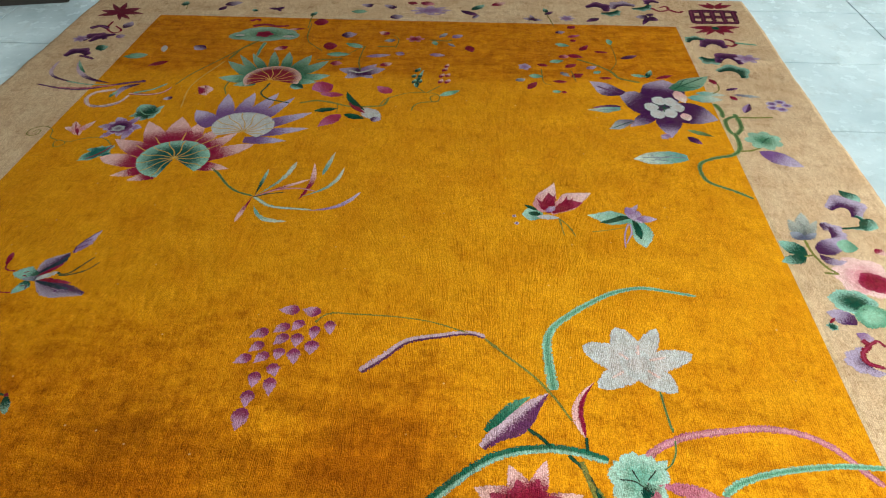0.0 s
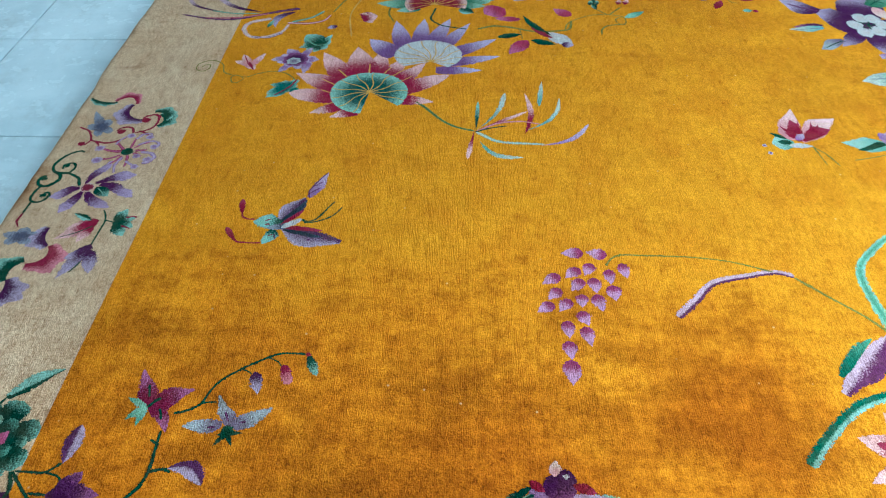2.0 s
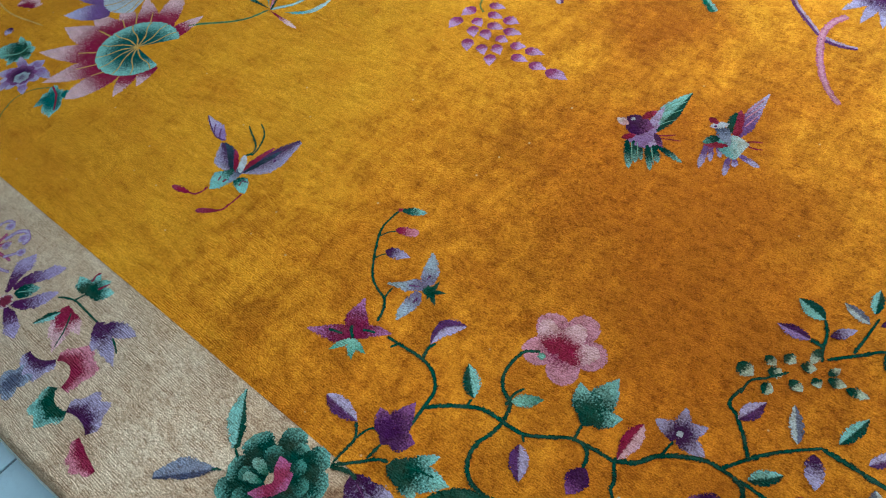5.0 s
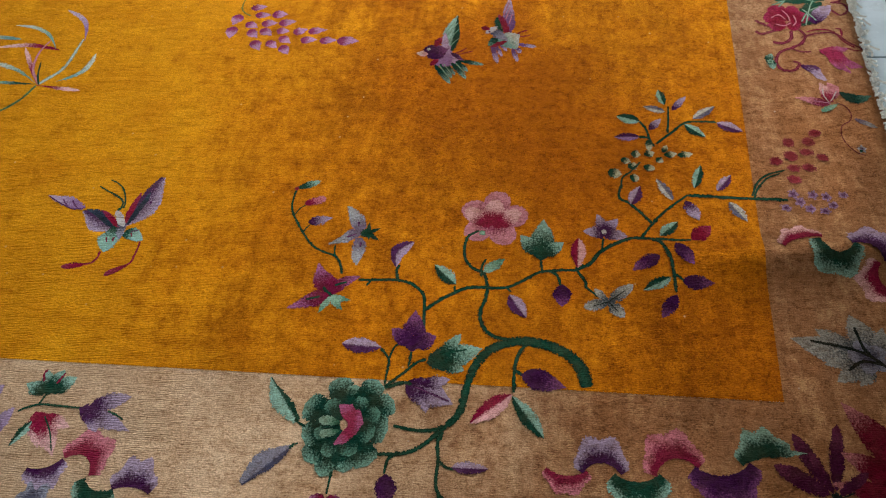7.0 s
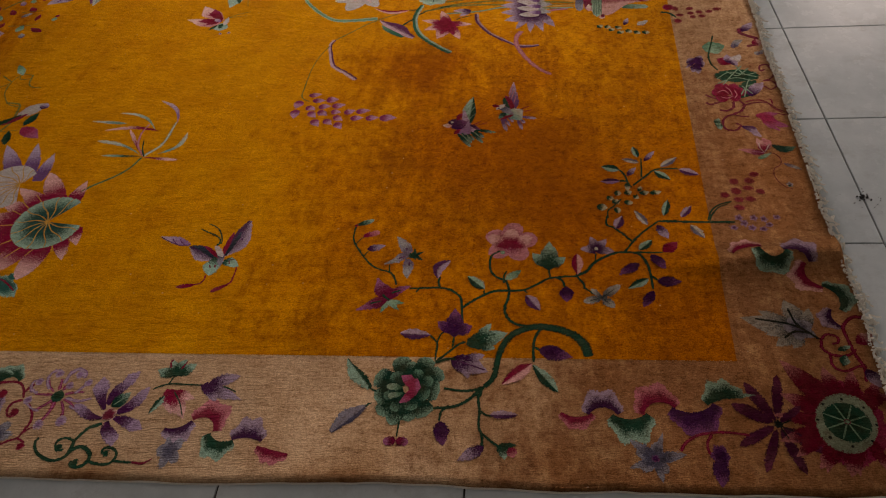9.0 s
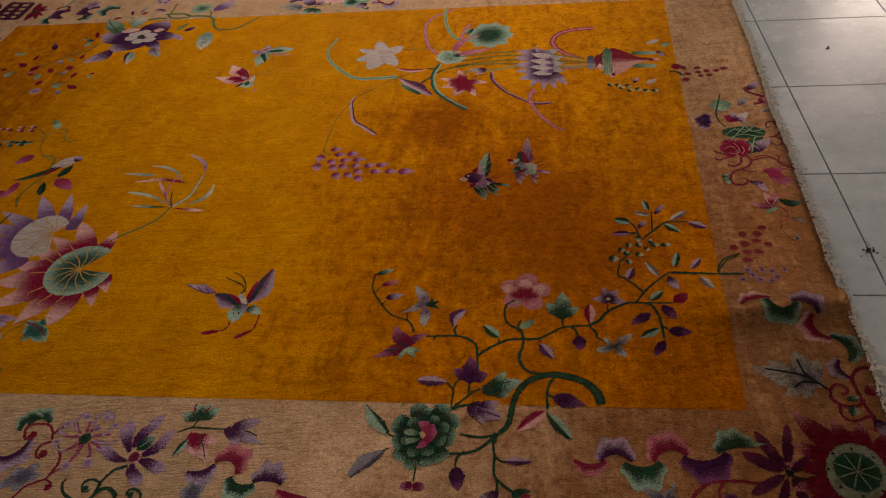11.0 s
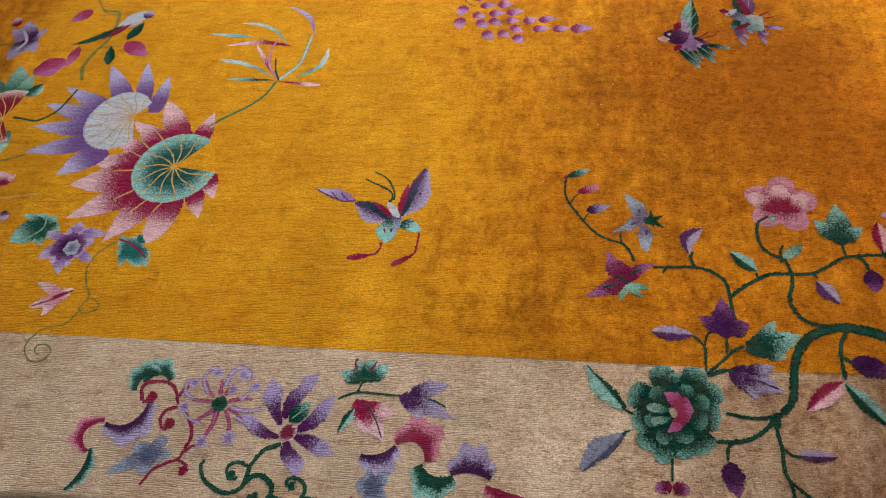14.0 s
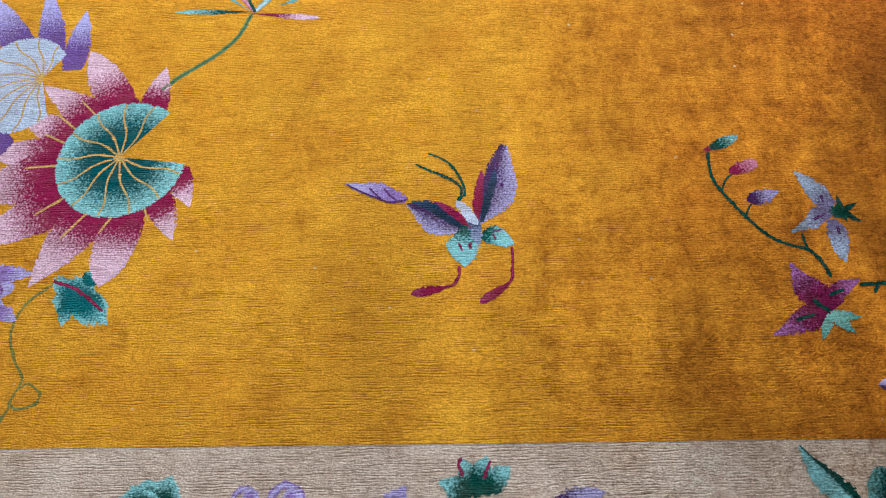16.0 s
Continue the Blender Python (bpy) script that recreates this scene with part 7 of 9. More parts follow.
m.leaf("rose", 0.823, -0.258, 0.857, -0.092, 0.029, bend=0.166, peak=0.4, shade="across")
m.stem("stem", 0.009, [(0.824, -0.255), (0.823, -0.294)])
m = Motif("tendril", "looped pink and aqua tendrils")
m.stem("rope", 0.022, [(0.95, -0.298), (0.992, -0.266), (1.052, -0.238), (1.143, -0.218), (1.221, -0.207), (1.293, -0.215), (1.356, -0.246), (1.398, -0.296), (1.434, -0.343)], thin=0.8)
m.stem("jade", 0.02, [(1.095, -0.386), (1.135, -0.354), (1.2, -0.328), (1.288, -0.308), (1.374, -0.297), (1.454, -0.298)], thin=0.8)
m = Motif("lobed_leaf", "broad aqua leaf with dark veins")
m.bloom("pale_aqua", 0.925, -0.359, 0.86, -0.342, ratio=1.131, lobes=7, depth=0.2, sharp=0.8)
m.leaf("pale_aqua", 0.923, -0.359, 0.875, -0.312, 0.051)
m.leaf("pale_aqua", 0.924, -0.352, 0.921, -0.285, 0.05)
m.leaf("pale_aqua", 0.935, -0.358, 0.993, -0.305, 0.041)
m.leaf("leafy", 0.928, -0.401, 0.958, -0.359, 0.029)
m.stem("ink", 0.004, [(0.885, -0.358), (0.917, -0.362), (0.942, -0.384)], lay=2, name="vein")
m.stem("ink", 0.004, [(0.913, -0.332), (0.925, -0.361)], lay=2, name="vein")
m.stem("ink", 0.004, [(0.965, -0.331), (0.944, -0.357)], lay=2, name="vein")
m = Motif("tendril", "arching green and aqua stem")
m.stem("arch", 0.027, [(0.467, -0.461), (0.515, -0.406), (0.587, -0.34), (0.654, -0.305), (0.74, -0.289), (0.808, -0.296), (0.866, -0.314)], thin=0.9, shade="across")
m.stem("stem", 0.012, [(0.696, -0.24), (0.725, -0.263), (0.743, -0.286)])
m.stem("stem", 0.011, [(0.781, -0.305), (0.814, -0.343), (0.84, -0.408), (0.85, -0.448)])
m = Motif("star_flower", "pink star flower with a crimson heart")
m.bloom("wine", 0.694, -0.439, 0.727, -0.438, ratio=0.911, lobes=6, depth=0.25, lay=2)
m.petal("rose", 0.685, -0.439, 0.578, -0.396, 0.069)
m.petal("rose", 0.69, -0.432, 0.651, -0.337, 0.056)
m.petal("rose", 0.696, -0.432, 0.733, -0.321, 0.045)
m.petal("rose", 0.7, -0.436, 0.806, -0.402, 0.046)
m.petal("rose", 0.697, -0.445, 0.685, -0.539, 0.044)
m.petal("rose", 0.683, -0.445, 0.569, -0.494, 0.047)
m.stem("stem", 0.007, [(0.729, -0.469), (0.744, -0.498), (0.759, -0.534)])
m.leaf("lilac", 0.805, -0.532, 0.803, -0.452, 0.035)
m.leaf("lilac", 0.805, -0.532, 0.754, -0.483, 0.032)
m.leaf("wine", 0.686, -0.439, 0.668, -0.372, 0.034, peak=0.45, full=1.1, cut=0.1, lay=3, name="streak")
m.leaf("wine", 0.686, -0.439, 0.715, -0.367, 0.03, peak=0.45, full=1.1, cut=0.1, lay=3, name="streak")
m.leaf("wine", 0.686, -0.439, 0.761, -0.41, 0.029, peak=0.45, full=1.1, cut=0.1, lay=3, name="streak")
m.leaf("wine", 0.686, -0.439, 0.61, -0.409, 0.034, peak=0.45, full=1.1, cut=0.1, lay=3, name="streak")
m.leaf("wine", 0.686, -0.439, 0.604, -0.467, 0.031, peak=0.45, full=1.1, cut=0.1, lay=3, name="streak")
m.leaf("wine", 0.686, -0.439, 0.683, -0.485, 0.03, peak=0.45, full=1.1, cut=0.1, lay=3, name="streak")
m = Motif("winged_ornament", "woven winged ornament in blush and crimson")
m.lobe("petal_pink", 0.793, 0.597, 0.807, 0.765, (0.043, 0.063, 0.057, 0.048, 0.023, 0.002), (0.006, 0.012, 0.011, 0.01, 0.007, 0.002))
m.lobe("petal_pink", 0.789, 0.594, 0.923, 0.715, (0.016, 0.028, 0.04, 0.051, 0.03, 0.002), (0.01, 0.024, 0.032, 0.025, 0.015, 0.002))
m.lobe("wine", 0.782, 0.593, 0.787, 0.705, (0.007, 0.017, 0.024, 0.014, 0.002), (0.009, 0.021, 0.023, 0.023, 0.002), lay=2, name="wing_band")
m.leaf("wine", 0.781, 0.611, 0.746, 0.674, 0.022, lay=2, name="wing_band", peak=0.3)
m.leaf("wine", 0.781, 0.611, 0.75, 0.64, 0.025, lay=2, name="wing_band", peak=0.3)
m.leaf("wine", 0.781, 0.611, 0.811, 0.703, 0.015, lay=2, name="wing_band", peak=0.3)
m.lobe("wine", 0.796, 0.594, 0.892, 0.657, (0.016, 0.028, 0.036, 0.038, 0.002), (0.004, 0.01, 0.013, 0.011, 0.002), lay=2, name="wing_band")
m.leaf("wine", 0.83, 0.62, 0.846, 0.695, 0.016, lay=2, name="wing_band", peak=0.3)
m.leaf("wine", 0.83, 0.62, 0.866, 0.684, 0.02, lay=2, name="wing_band", peak=0.3)
m.lobe("pale_aqua", 0.764, 0.583, 0.699, 0.583, (0.013, 0.026, 0.031, 0.029, 0.002), (0.012, 0.026, 0.042, 0.033, 0.002))
m.leaf("stem", 0.758, 0.586, 0.717, 0.59, 0.027, lay=2, name="wing_band")
m.leaf("stem", 0.749, 0.606, 0.706, 0.635, 0.018, lay=2, name="wing_band")
m.leaf("pearl", 0.746, 0.573, 0.814, 0.571, 0.027, lay=3, name="body")
m.leaf("mauve", 0.776, 0.599, 0.804, 0.631, 0.028, lay=3, name="body")
m.stem("olive", 0.005, [(0.811, 0.574), (0.817, 0.536), (0.824, 0.481)])
m.stem("olive", 0.005, [(0.815, 0.565), (0.841, 0.526), (0.858, 0.477)])
m.bloom("violet", 0.682, 0.535, 0.69, 0.535, name="spot")
m.bloom("violet", 0.674, 0.572, 0.681, 0.572, name="spot")
m = Motif("winged_ornament", "woven winged ornament in aqua and green")
m.lobe("pale_aqua", 1.046, 0.578, 0.902, 0.591, (0.015, 0.031, 0.042, 0.026, 0.002), (0.011, 0.025, 0.035, 0.019, 0.002))
m.lobe("stem", 1.037, 0.583, 0.937, 0.554, (0.002, 0.004, 0.008, 0.011, 0.002), (0.01, 0.021, 0.016, 0.009, 0.002), lay=2, name="wing_band")
m.lobe("pale_aqua", 1.039, 0.577, 1.06, 0.437, (0.014, 0.034, 0.042, 0.041, 0.026, 0.002), (0.008, 0.017, 0.021, 0.023, 0.021, 0.002))
m.lobe("stem", 1.041, 0.572, 1.052, 0.477, (0.005, 0.013, 0.017, 0.013, 0.002), (0.004, 0.008, 0.01, 0.011, 0.002), lay=2, name="wing_band")
m.leaf("mauve", 1.027, 0.642, 1.065, 0.556, 0.05, lay=3, name="body")
m.leaf("mauve", 1.049, 0.578, 1.114, 0.581, 0.037, lay=3, name="body")
m.leaf("mauve", 1.033, 0.601, 1.065, 0.657, 0.02, lay=3, name="body")
m.stem("mauve", 0.006, [(1.023, 0.553), (1.006, 0.499), (0.999, 0.433)])
m.stem("mauve", 0.007, [(1.029, 0.554), (1.027, 0.508), (1.005, 0.452)])
m.stem("olive", 0.005, [(0.909, 0.505), (0.956, 0.516), (1.011, 0.533)])
m = Motif("winged_ornament", "woven winged ornament in plum, lilac and green")
m.lobe("leaf_half", -0.023, -0.552, 0.154, -0.566, (0.014, 0.022, 0.03, 0.03, 0.021, 0.002), (0.004, 0.016, 0.021, 0.019, 0.01, 0.002), shade="across", name="wing")
m.stem("fern", 0.004, [(0.013, -0.553), (0.035, -0.565), (0.053, -0.579)], lay=2, name="feather")
m.stem("fern", 0.004, [(0.03, -0.544), (0.062, -0.558), (0.091, -0.574)], lay=2, name="feather")
m.stem("fern", 0.004, [(0.046, -0.536), (0.085, -0.552), (0.121, -0.569)], lay=2, name="feather")
m.stem("fern", 0.004, [(0.059, -0.532), (0.089, -0.542), (0.116, -0.555)], lay=2, name="feather")
m.lobe("mauve", -0.072, -0.545, 0.075, -0.535, (0.006, 0.013, 0.014, 0.011, 0.002), (0.013, 0.026, 0.019, 0.011, 0.002), lay=3, name="body")
m.lobe("mauve", -0.068, -0.517, -0.027, -0.586, (0.011, 0.025, 0.033, 0.03, 0.002), (0.006, 0.013, 0.026, 0.025, 0.002), lay=2, name="body")
m.lobe("plum", -0.026, -0.491, 0.002, -0.549, (0.032, 0.04, 0.038, 0.03, 0.002), (0.013, 0.029, 0.03, 0.019, 0.002), lay=4, name="body")
m.leaf("wine", 0.013, -0.51, 0.056, -0.527, 0.023, lay=5, name="wing_band")
m.leaf("wine", -0.068, -0.504, -0.04, -0.526, 0.022, lay=5, name="wing_band")
m.leaf("blush", -0.02, -0.494, -0.015, -0.46, 0.025, lay=4)
m.bloom("pearl", 0.002, -0.494, 0.007, -0.494, lay=6, name="spot")
m.leaf("leafy", -0.064, -0.517, -0.142, -0.567, 0.02, peak=0.5, lay=2, name="feather", full=1.0)
m.leaf("leafy", -0.059, -0.531, -0.119, -0.57, 0.018, peak=0.5, lay=2, name="feather", full=1.0)
m.leaf("leafy", -0.055, -0.544, -0.106, -0.577, 0.015, peak=0.5, lay=2, name="feather", full=1.0)
m.leaf("leafy", -0.055, -0.564, -0.122, -0.609, 0.018, peak=0.5, lay=2, name="feather", full=1.0)
m.leaf("leafy", -0.048, -0.575, -0.092, -0.612, 0.018, peak=0.5, lay=2, name="feather", full=1.0)
m.leaf("leafy", -0.045, -0.579, -0.063, -0.655, 0.018, peak=0.5, lay=2, name="feather", full=1.0)
m.stem("fern", 0.004, [(-0.068, -0.531), (-0.126, -0.566)], lay=3, name="feather")
m.stem("fern", 0.004, [(-0.061, -0.542), (-0.107, -0.57)], lay=3, name="feather")
m.stem("fern", 0.004, [(-0.059, -0.577), (-0.103, -0.607)], lay=3, name="feather")
m.stem("wine", 0.005, [(-0.017, -0.569), (-0.006, -0.586), (0.007, -0.602)], lay=2)
m.stem("wine", 0.004, [(-0.023, -0.572), (-0.014, -0.596), (-0.004, -0.622)], lay=2)
m.leaf("plum", -0.014, -0.559, -0.046, -0.597, 0.017, lay=3)
m = Motif("winged_ornament", "woven winged ornament in grey, crimson and violet")
m.lobe("violet", 0.076, -0.718, 0.243, -0.717, (0.008, 0.016, 0.02, 0.019, 0.011, 0.002), (0.01, 0.02, 0.018, 0.012, 0.007, 0.002), name="wing")
m.stem("rope", 0.004, [(0.113, -0.718), (0.162, -0.727)], lay=2, name="feather")
m.stem("rope", 0.004, [(0.135, -0.707), (0.195, -0.722)], lay=2, name="feather")
m.stem("rope", 0.004, [(0.154, -0.701), (0.224, -0.717)], lay=2, name="feather")
m.lobe("wine", 0.058, -0.717, 0.159, -0.687, (0.004, 0.007, 0.008, 0.009, 0.002), (0.007, 0.014, 0.015, 0.014, 0.002), lay=3, name="wing_band")
m.lobe("stem", 0.069, -0.701, 0.146, -0.682, (0.005, 0.012, 0.013, 0.013, 0.002), (0.003, 0.006, 0.006, 0.005, 0.002), lay=4, name="wing_band")
m.lobe("frost", 0.027, -0.695, 0.067, -0.751, (0.013, 0.028, 0.03, 0.026, 0.002), (0.016, 0.039, 0.044, 0.024, 0.002), lay=4, name="body")
m.leaf("slate", 0.097, -0.662, 0.038, -0.719, 0.034, lay=5, name="body")
m.leaf("pearl", 0.073, -0.652, 0.104, -0.686, 0.024, lay=6, name="body")
m.leaf("wine", 0.1, -0.638, 0.09, -0.665, 0.021, lay=6)
m.bloom("plum", 0.08, -0.663, 0.084, -0.663, lay=7, name="spot")
m.lobe("leafdeep", 0.057, -0.702, 0.019, -0.663, (0.007, 0.013, 0.014, 0.014, 0.002), (0.006, 0.014, 0.019, 0.015, 0.002), lay=3, name="wing_band")
m.leaf("wine", 0.04, -0.716, 0.012, -0.667, 0.019, lay=4, name="wing_band")
m.leaf("violet", 0.021, -0.673, -0.058, -0.693, 0.017, peak=0.5, lay=2, name="feather", full=1.0)
m.leaf("violet", 0.023, -0.683, -0.027, -0.704, 0.014, peak=0.5, lay=2, name="feather", full=1.0)
m.leaf("violet", 0.03, -0.694, -0.005, -0.717, 0.013, peak=0.5, lay=2, name="feather", full=1.0)
m.leaf("violet", 0.008, -0.732, -0.05, -0.748, 0.016, peak=0.5, lay=2, name="feather", full=1.0)
m.leaf("violet", 0.012, -0.743, -0.013, -0.755, 0.014, peak=0.5, lay=2, name="feather", full=1.0)
m.leaf("violet", 0.027, -0.741, 0.013, -0.8, 0.018, peak=0.5, lay=2, name="feather", full=1.0)
m.stem("wine", 0.005, [(0.071, -0.744), (0.081, -0.758), (0.087, -0.773)], lay=2)
m.stem("wine", 0.005, [(0.061, -0.748), (0.06, -0.765), (0.067, -0.783)], lay=2)
m = Motif("bouquet", "bundled reed stems with ruffled violet and grey flowers")
m.stem("olive", 0.016, [(0.884, -0.419), (0.917, -0.563), (0.92, -0.669), (0.887, -0.851), (0.857, -0.978)], thin=1)
m.stem("olive", 0.016, [(0.835, -0.383), (0.868, -0.512), (0.878, -0.669), (0.855, -0.85), (0.836, -0.977)], thin=1)
m.stem("olive", 0.015, [(0.808, -0.319), (0.848, -0.487), (0.841, -0.669), (0.824, -0.849), (0.816, -0.975)], thin=1)
m.stem("olive", 0.014, [(0.928, -0.403), (0.95, -0.562), (0.951, -0.695), (0.908, -0.851), (0.867, -0.978)], thin=1)
m.stem("fern", 0.013, [(0.781, -0.425), (0.792, -0.567), (0.816, -0.67), (0.799, -0.848), (0.796, -0.974)], thin=1)
m.stem("gilt", 0.015, [(0.898, -0.838), (0.872, -0.915), (0.846, -0.99)], thin=1)
m.stem("gilt", 0.015, [(0.815, -0.836), (0.815, -0.912), (0.82, -0.988)], thin=1)
m.petal("lilac", 0.93, -0.781, 0.959, -0.666, 0.074)
m.petal("lilac", 0.888, -0.781, 0.896, -0.656, 0.069)
m.petal("lilac", 0.826, -0.78, 0.834, -0.662, 0.07)
m.petal("lilac", 0.776, -0.779, 0.773, -0.663, 0.065)
m.petal("lilac", 0.736, -0.778, 0.704, -0.679, 0.065)
m.petal("lilac", 0.746, -0.784, 0.634, -0.728, 0.044)
m.petal("lilac", 0.745, -0.794, 0.603, -0.786, 0.039)
m.petal("lilac", 0.744, -0.808, 0.609, -0.839, 0.042)
m.petal("lilac", 0.763, -0.819, 0.643, -0.889, 0.052)
m.petal("lilac", 0.918, -0.797, 0.996, -0.751, 0.043)
m.petal("grey", 0.919, -0.786, 0.966, -0.865, 0.058)
m.petal("grey", 0.877, -0.786, 0.891, -0.883, 0.062)
m.petal("grey", 0.836, -0.785, 0.829, -0.886, 0.063)
m.petal("grey", 0.795, -0.784, 0.759, -0.879, 0.059)
m.petal("pearl", 0.895, -0.817, 0.933, -0.734, 0.052, lay=2)
m.petal("pearl", 0.843, -0.821, 0.87, -0.729, 0.053, lay=2)
m.petal("pearl", 0.793, -0.825, 0.809, -0.729, 0.053, lay=2)
m.petal("pearl", 0.753, -0.824, 0.749, -0.739, 0.052, lay=2)
m.petal("violet", 0.863, -0.831, 0.888, -0.776, 0.034, lay=3)
m.petal("violet", 0.812, -0.835, 0.826, -0.775, 0.035, lay=3)
m.petal("violet", 0.762, -0.834, 0.766, -0.779, 0.035, lay=3)
m = Motif("branch", "pale forked branch in white and rose")
m.stem("twig", 0.02, [(0.772, -0.557), (0.702, -0.565), (0.608, -0.617), (0.55, -0.677), (0.507, -0.725)], thin=0.8, shade="across")
m.stem("twig", 0.026, [(0.502, -0.725), (0.495, -0.78), (0.502, -0.82)], thin=0.6, shade="across")
m.stem("rope", 0.023, [(0.615, -0.75), (0.57, -0.73), (0.506, -0.73), (0.409, -0.767), (0.335, -0.812), (0.289, -0.86)], thin=0.7)
m.stem("rope", 0.017, [(0.736, -0.809), (0.773, -0.86), (0.787, -0.949)])
m = Motif("tendril", "fine crimson and pink hooked tendril")
m.stem("pink", 0.035, [(1.167, -1.039), (1.153, -0.927), (1.106, -0.857), (1.028, -0.836), (0.949, -0.868), (0.898, -0.916), (0.879, -0.953)], thin=0.7)
m = Motif("lobed_leaf", "dark green ruffled leaf with a pink curled edge")
m.bloom("leaf", 1.132, -0.534, 1.123, -0.65, ratio=1.151, lobes=9, depth=0.2, sharp=0.8)
m.leaf("rope", 0.963, -0.368, 1.135, -0.49, 0.044, bend=0.17)
m.leaf("rope", 0.942, -0.362, 0.994, -0.547, 0.043)
m.stem("rope", 0.023, [(1.05, -0.395), (1.166, -0.402), (1.26, -0.433)])
m.leaf("leaf", 1.174, -0.449, 1.189, -0.414, 0.067)
m = Motif("vessel", "crimson and pink long-necked vessel with an aqua collar")
m.lobe("vessel", 0.821, -1.022, 0.841, -1.317, (0.044, 0.102, 0.132, 0.085, 0.032, 0.017, 0.002), (0.028, 0.1, 0.102, 0.054, 0.019, 0.011, 0.002), shade="across", name="body")
m.leaf("slate", 0.894, -1.006, 0.763, -0.998, 0.04, full=0.5, lay=2, name="neck")
m.leaf("maroon", 0.902, -1.045, 0.77, -1.036, 0.045, full=0.6, lay=2, name="neck")
m.leaf("blush", 0.76, -1.038, 0.82, -1.042, 0.025, lay=3, name="neck")
m.leaf("fern", 0.963, -1.083, 0.71, -1.068, 0.045, full=0.4, lay=4, name="collar")
m.stem("leafy", 0.005, [(0.932, -1.07), (0.828, -1.065), (0.73, -1.057)], lay=5, name="rib", thin=1)
m.stem("leafy", 0.005, [(0.931, -1.08), (0.828, -1.075), (0.729, -1.067)], lay=5, name="rib", thin=1)
m.stem("leafy", 0.005, [(0.93, -1.09), (0.827, -1.085), (0.729, -1.077)], lay=5, name="rib", thin=1)
m.stem("leafy", 0.005, [(0.929, -1.101), (0.826, -1.095), (0.728, -1.087)], lay=5, name="rib", thin=1)
m.bloom("blush", 0.713, -1.088, 0.735, -1.088, lay=3, ratio=0.6, name="foot")
m.bloom("maroon", 0.718, -1.093, 0.733, -1.093, lay=4, ratio=0.6, name="foot")
m.leaf("fern", 0.902, -1.184, 0.899, -1.3, 0.037, full=0.4, lay=0, name="stand")
m.leaf("fern", 0.791, -1.173, 0.783, -1.29, 0.04, full=0.4, lay=0, name="stand")
m.leaf("rose", 0.836, -1.252, 0.842, -1.307, 0.03, lay=3, name="spout")
m = Motif("leafy_sprig", "olive berries with pearl and plum leaves beside a vessel")
m.leaf("berry", 0.625, -1.061, 0.642, -1.087, 0.028, name="berry")
m.leaf("berry", 0.633, -1.091, 0.622, -1.119, 0.031, name="berry")
m.leaf("berry", 0.595, -1.107, 0.612, -1.132, 0.027, name="berry")
m.leaf("berry", 0.63, -1.134, 0.61, -1.161, 0.029, name="berry")
m.leaf("berry", 0.574, -1.138, 0.591, -1.168, 0.028, name="berry")
m.leaf("berry", 0.6, -1.174, 0.58, -1.2, 0.029, name="berry")
m.leaf("berry", 0.589, -1.206, 0.569, -1.232, 0.029, name="berry")
m.leaf("berry", 0.578, -1.238, 0.576, -1.27, 0.032, name="berry")
m.leaf("lilac", 0.637, -1.173, 0.693, -1.193, 0.023)
m.leaf("pearl", 0.634, -1.225, 0.669, -1.273, 0.033)
m.leaf("pearl", 0.985, -1.265, 1.024, -1.327, 0.035)
m.leaf("jade", 0.959, -1.324, 0.988, -1.379, 0.028)
m.leaf("lilac", 0.918, -1.303, 0.863, -1.332, 0.029)
m = Motif("tree_peony", "large plum peony with a pearl heart and grey-green leaves")
m.lobe("plum_edge", 1.255, 1.301, 1.299, 1.564, (0.03, 0.072, 0.094, 0.088, 0.073, 0.002), (0.026, 0.051, 0.069, 0.085, 0.073, 0.002))
m.lobe("plum_edge", 1.271, 1.311, 1.102, 1.434, (0.045, 0.101, 0.1, 0.08, 0.047, 0.002), (0.023, 0.037, 0.051, 0.05, 0.054, 0.002))
m.lobe("plum_edge", 1.271, 1.311, 1.114, 1.163, (0.013, 0.022, 0.03, 0.028, 0.002), (0.02, 0.044, 0.041, 0.029, 0.002))
m.lobe("plum_edge", 1.258, 1.319, 1.447, 1.231, (0.037, 0.071, 0.087, 0.082, 0.049, 0.002), (0.039, 0.063, 0.086, 0.078, 0.055, 0.002))
m.lobe("plum_edge", 1.265, 1.319, 1.251, 1.088, (0.027, 0.055, 0.054, 0.046, 0.026, 0.002), (0.022, 0.038, 0.048, 0.045, 0.028, 0.002))
m.leaf("blush", 1.331, 1.465, 1.35, 1.361, 0.054, lay=3)
m.leaf("blush", 1.327, 1.278, 1.337, 1.217, 0.046, lay=3)
m.leaf("mauve", 1.244, 1.112, 1.213, 1.078, 0.034)
m.bloom("pearl", 1.213, 1.321, 1.242, 1.321, ratio=1.25, lobes=5, depth=0.06, lay=4, name="heart")
m.bloom("pearl", 1.251, 1.374, 1.281, 1.374, ratio=1.25, lobes=5, depth=0.06, lay=4, name="heart")
m.bloom("pearl", 1.292, 1.367, 1.322, 1.367, ratio=1.25, lobes=5, depth=0.06, lay=4, name="heart")
m.bloom("pearl", 1.312, 1.322, 1.342, 1.322, ratio=1.25, lobes=5, depth=0.06, lay=4, name="heart")
m.bloom("pearl", 1.276, 1.275, 1.306, 1.275, ratio=1.25, lobes=5, depth=0.06, lay=4, name="heart")
m.bloom("pearl", 1.228, 1.264, 1.257, 1.264, ratio=1.25, lobes=5, depth=0.06, lay=4, name="heart")
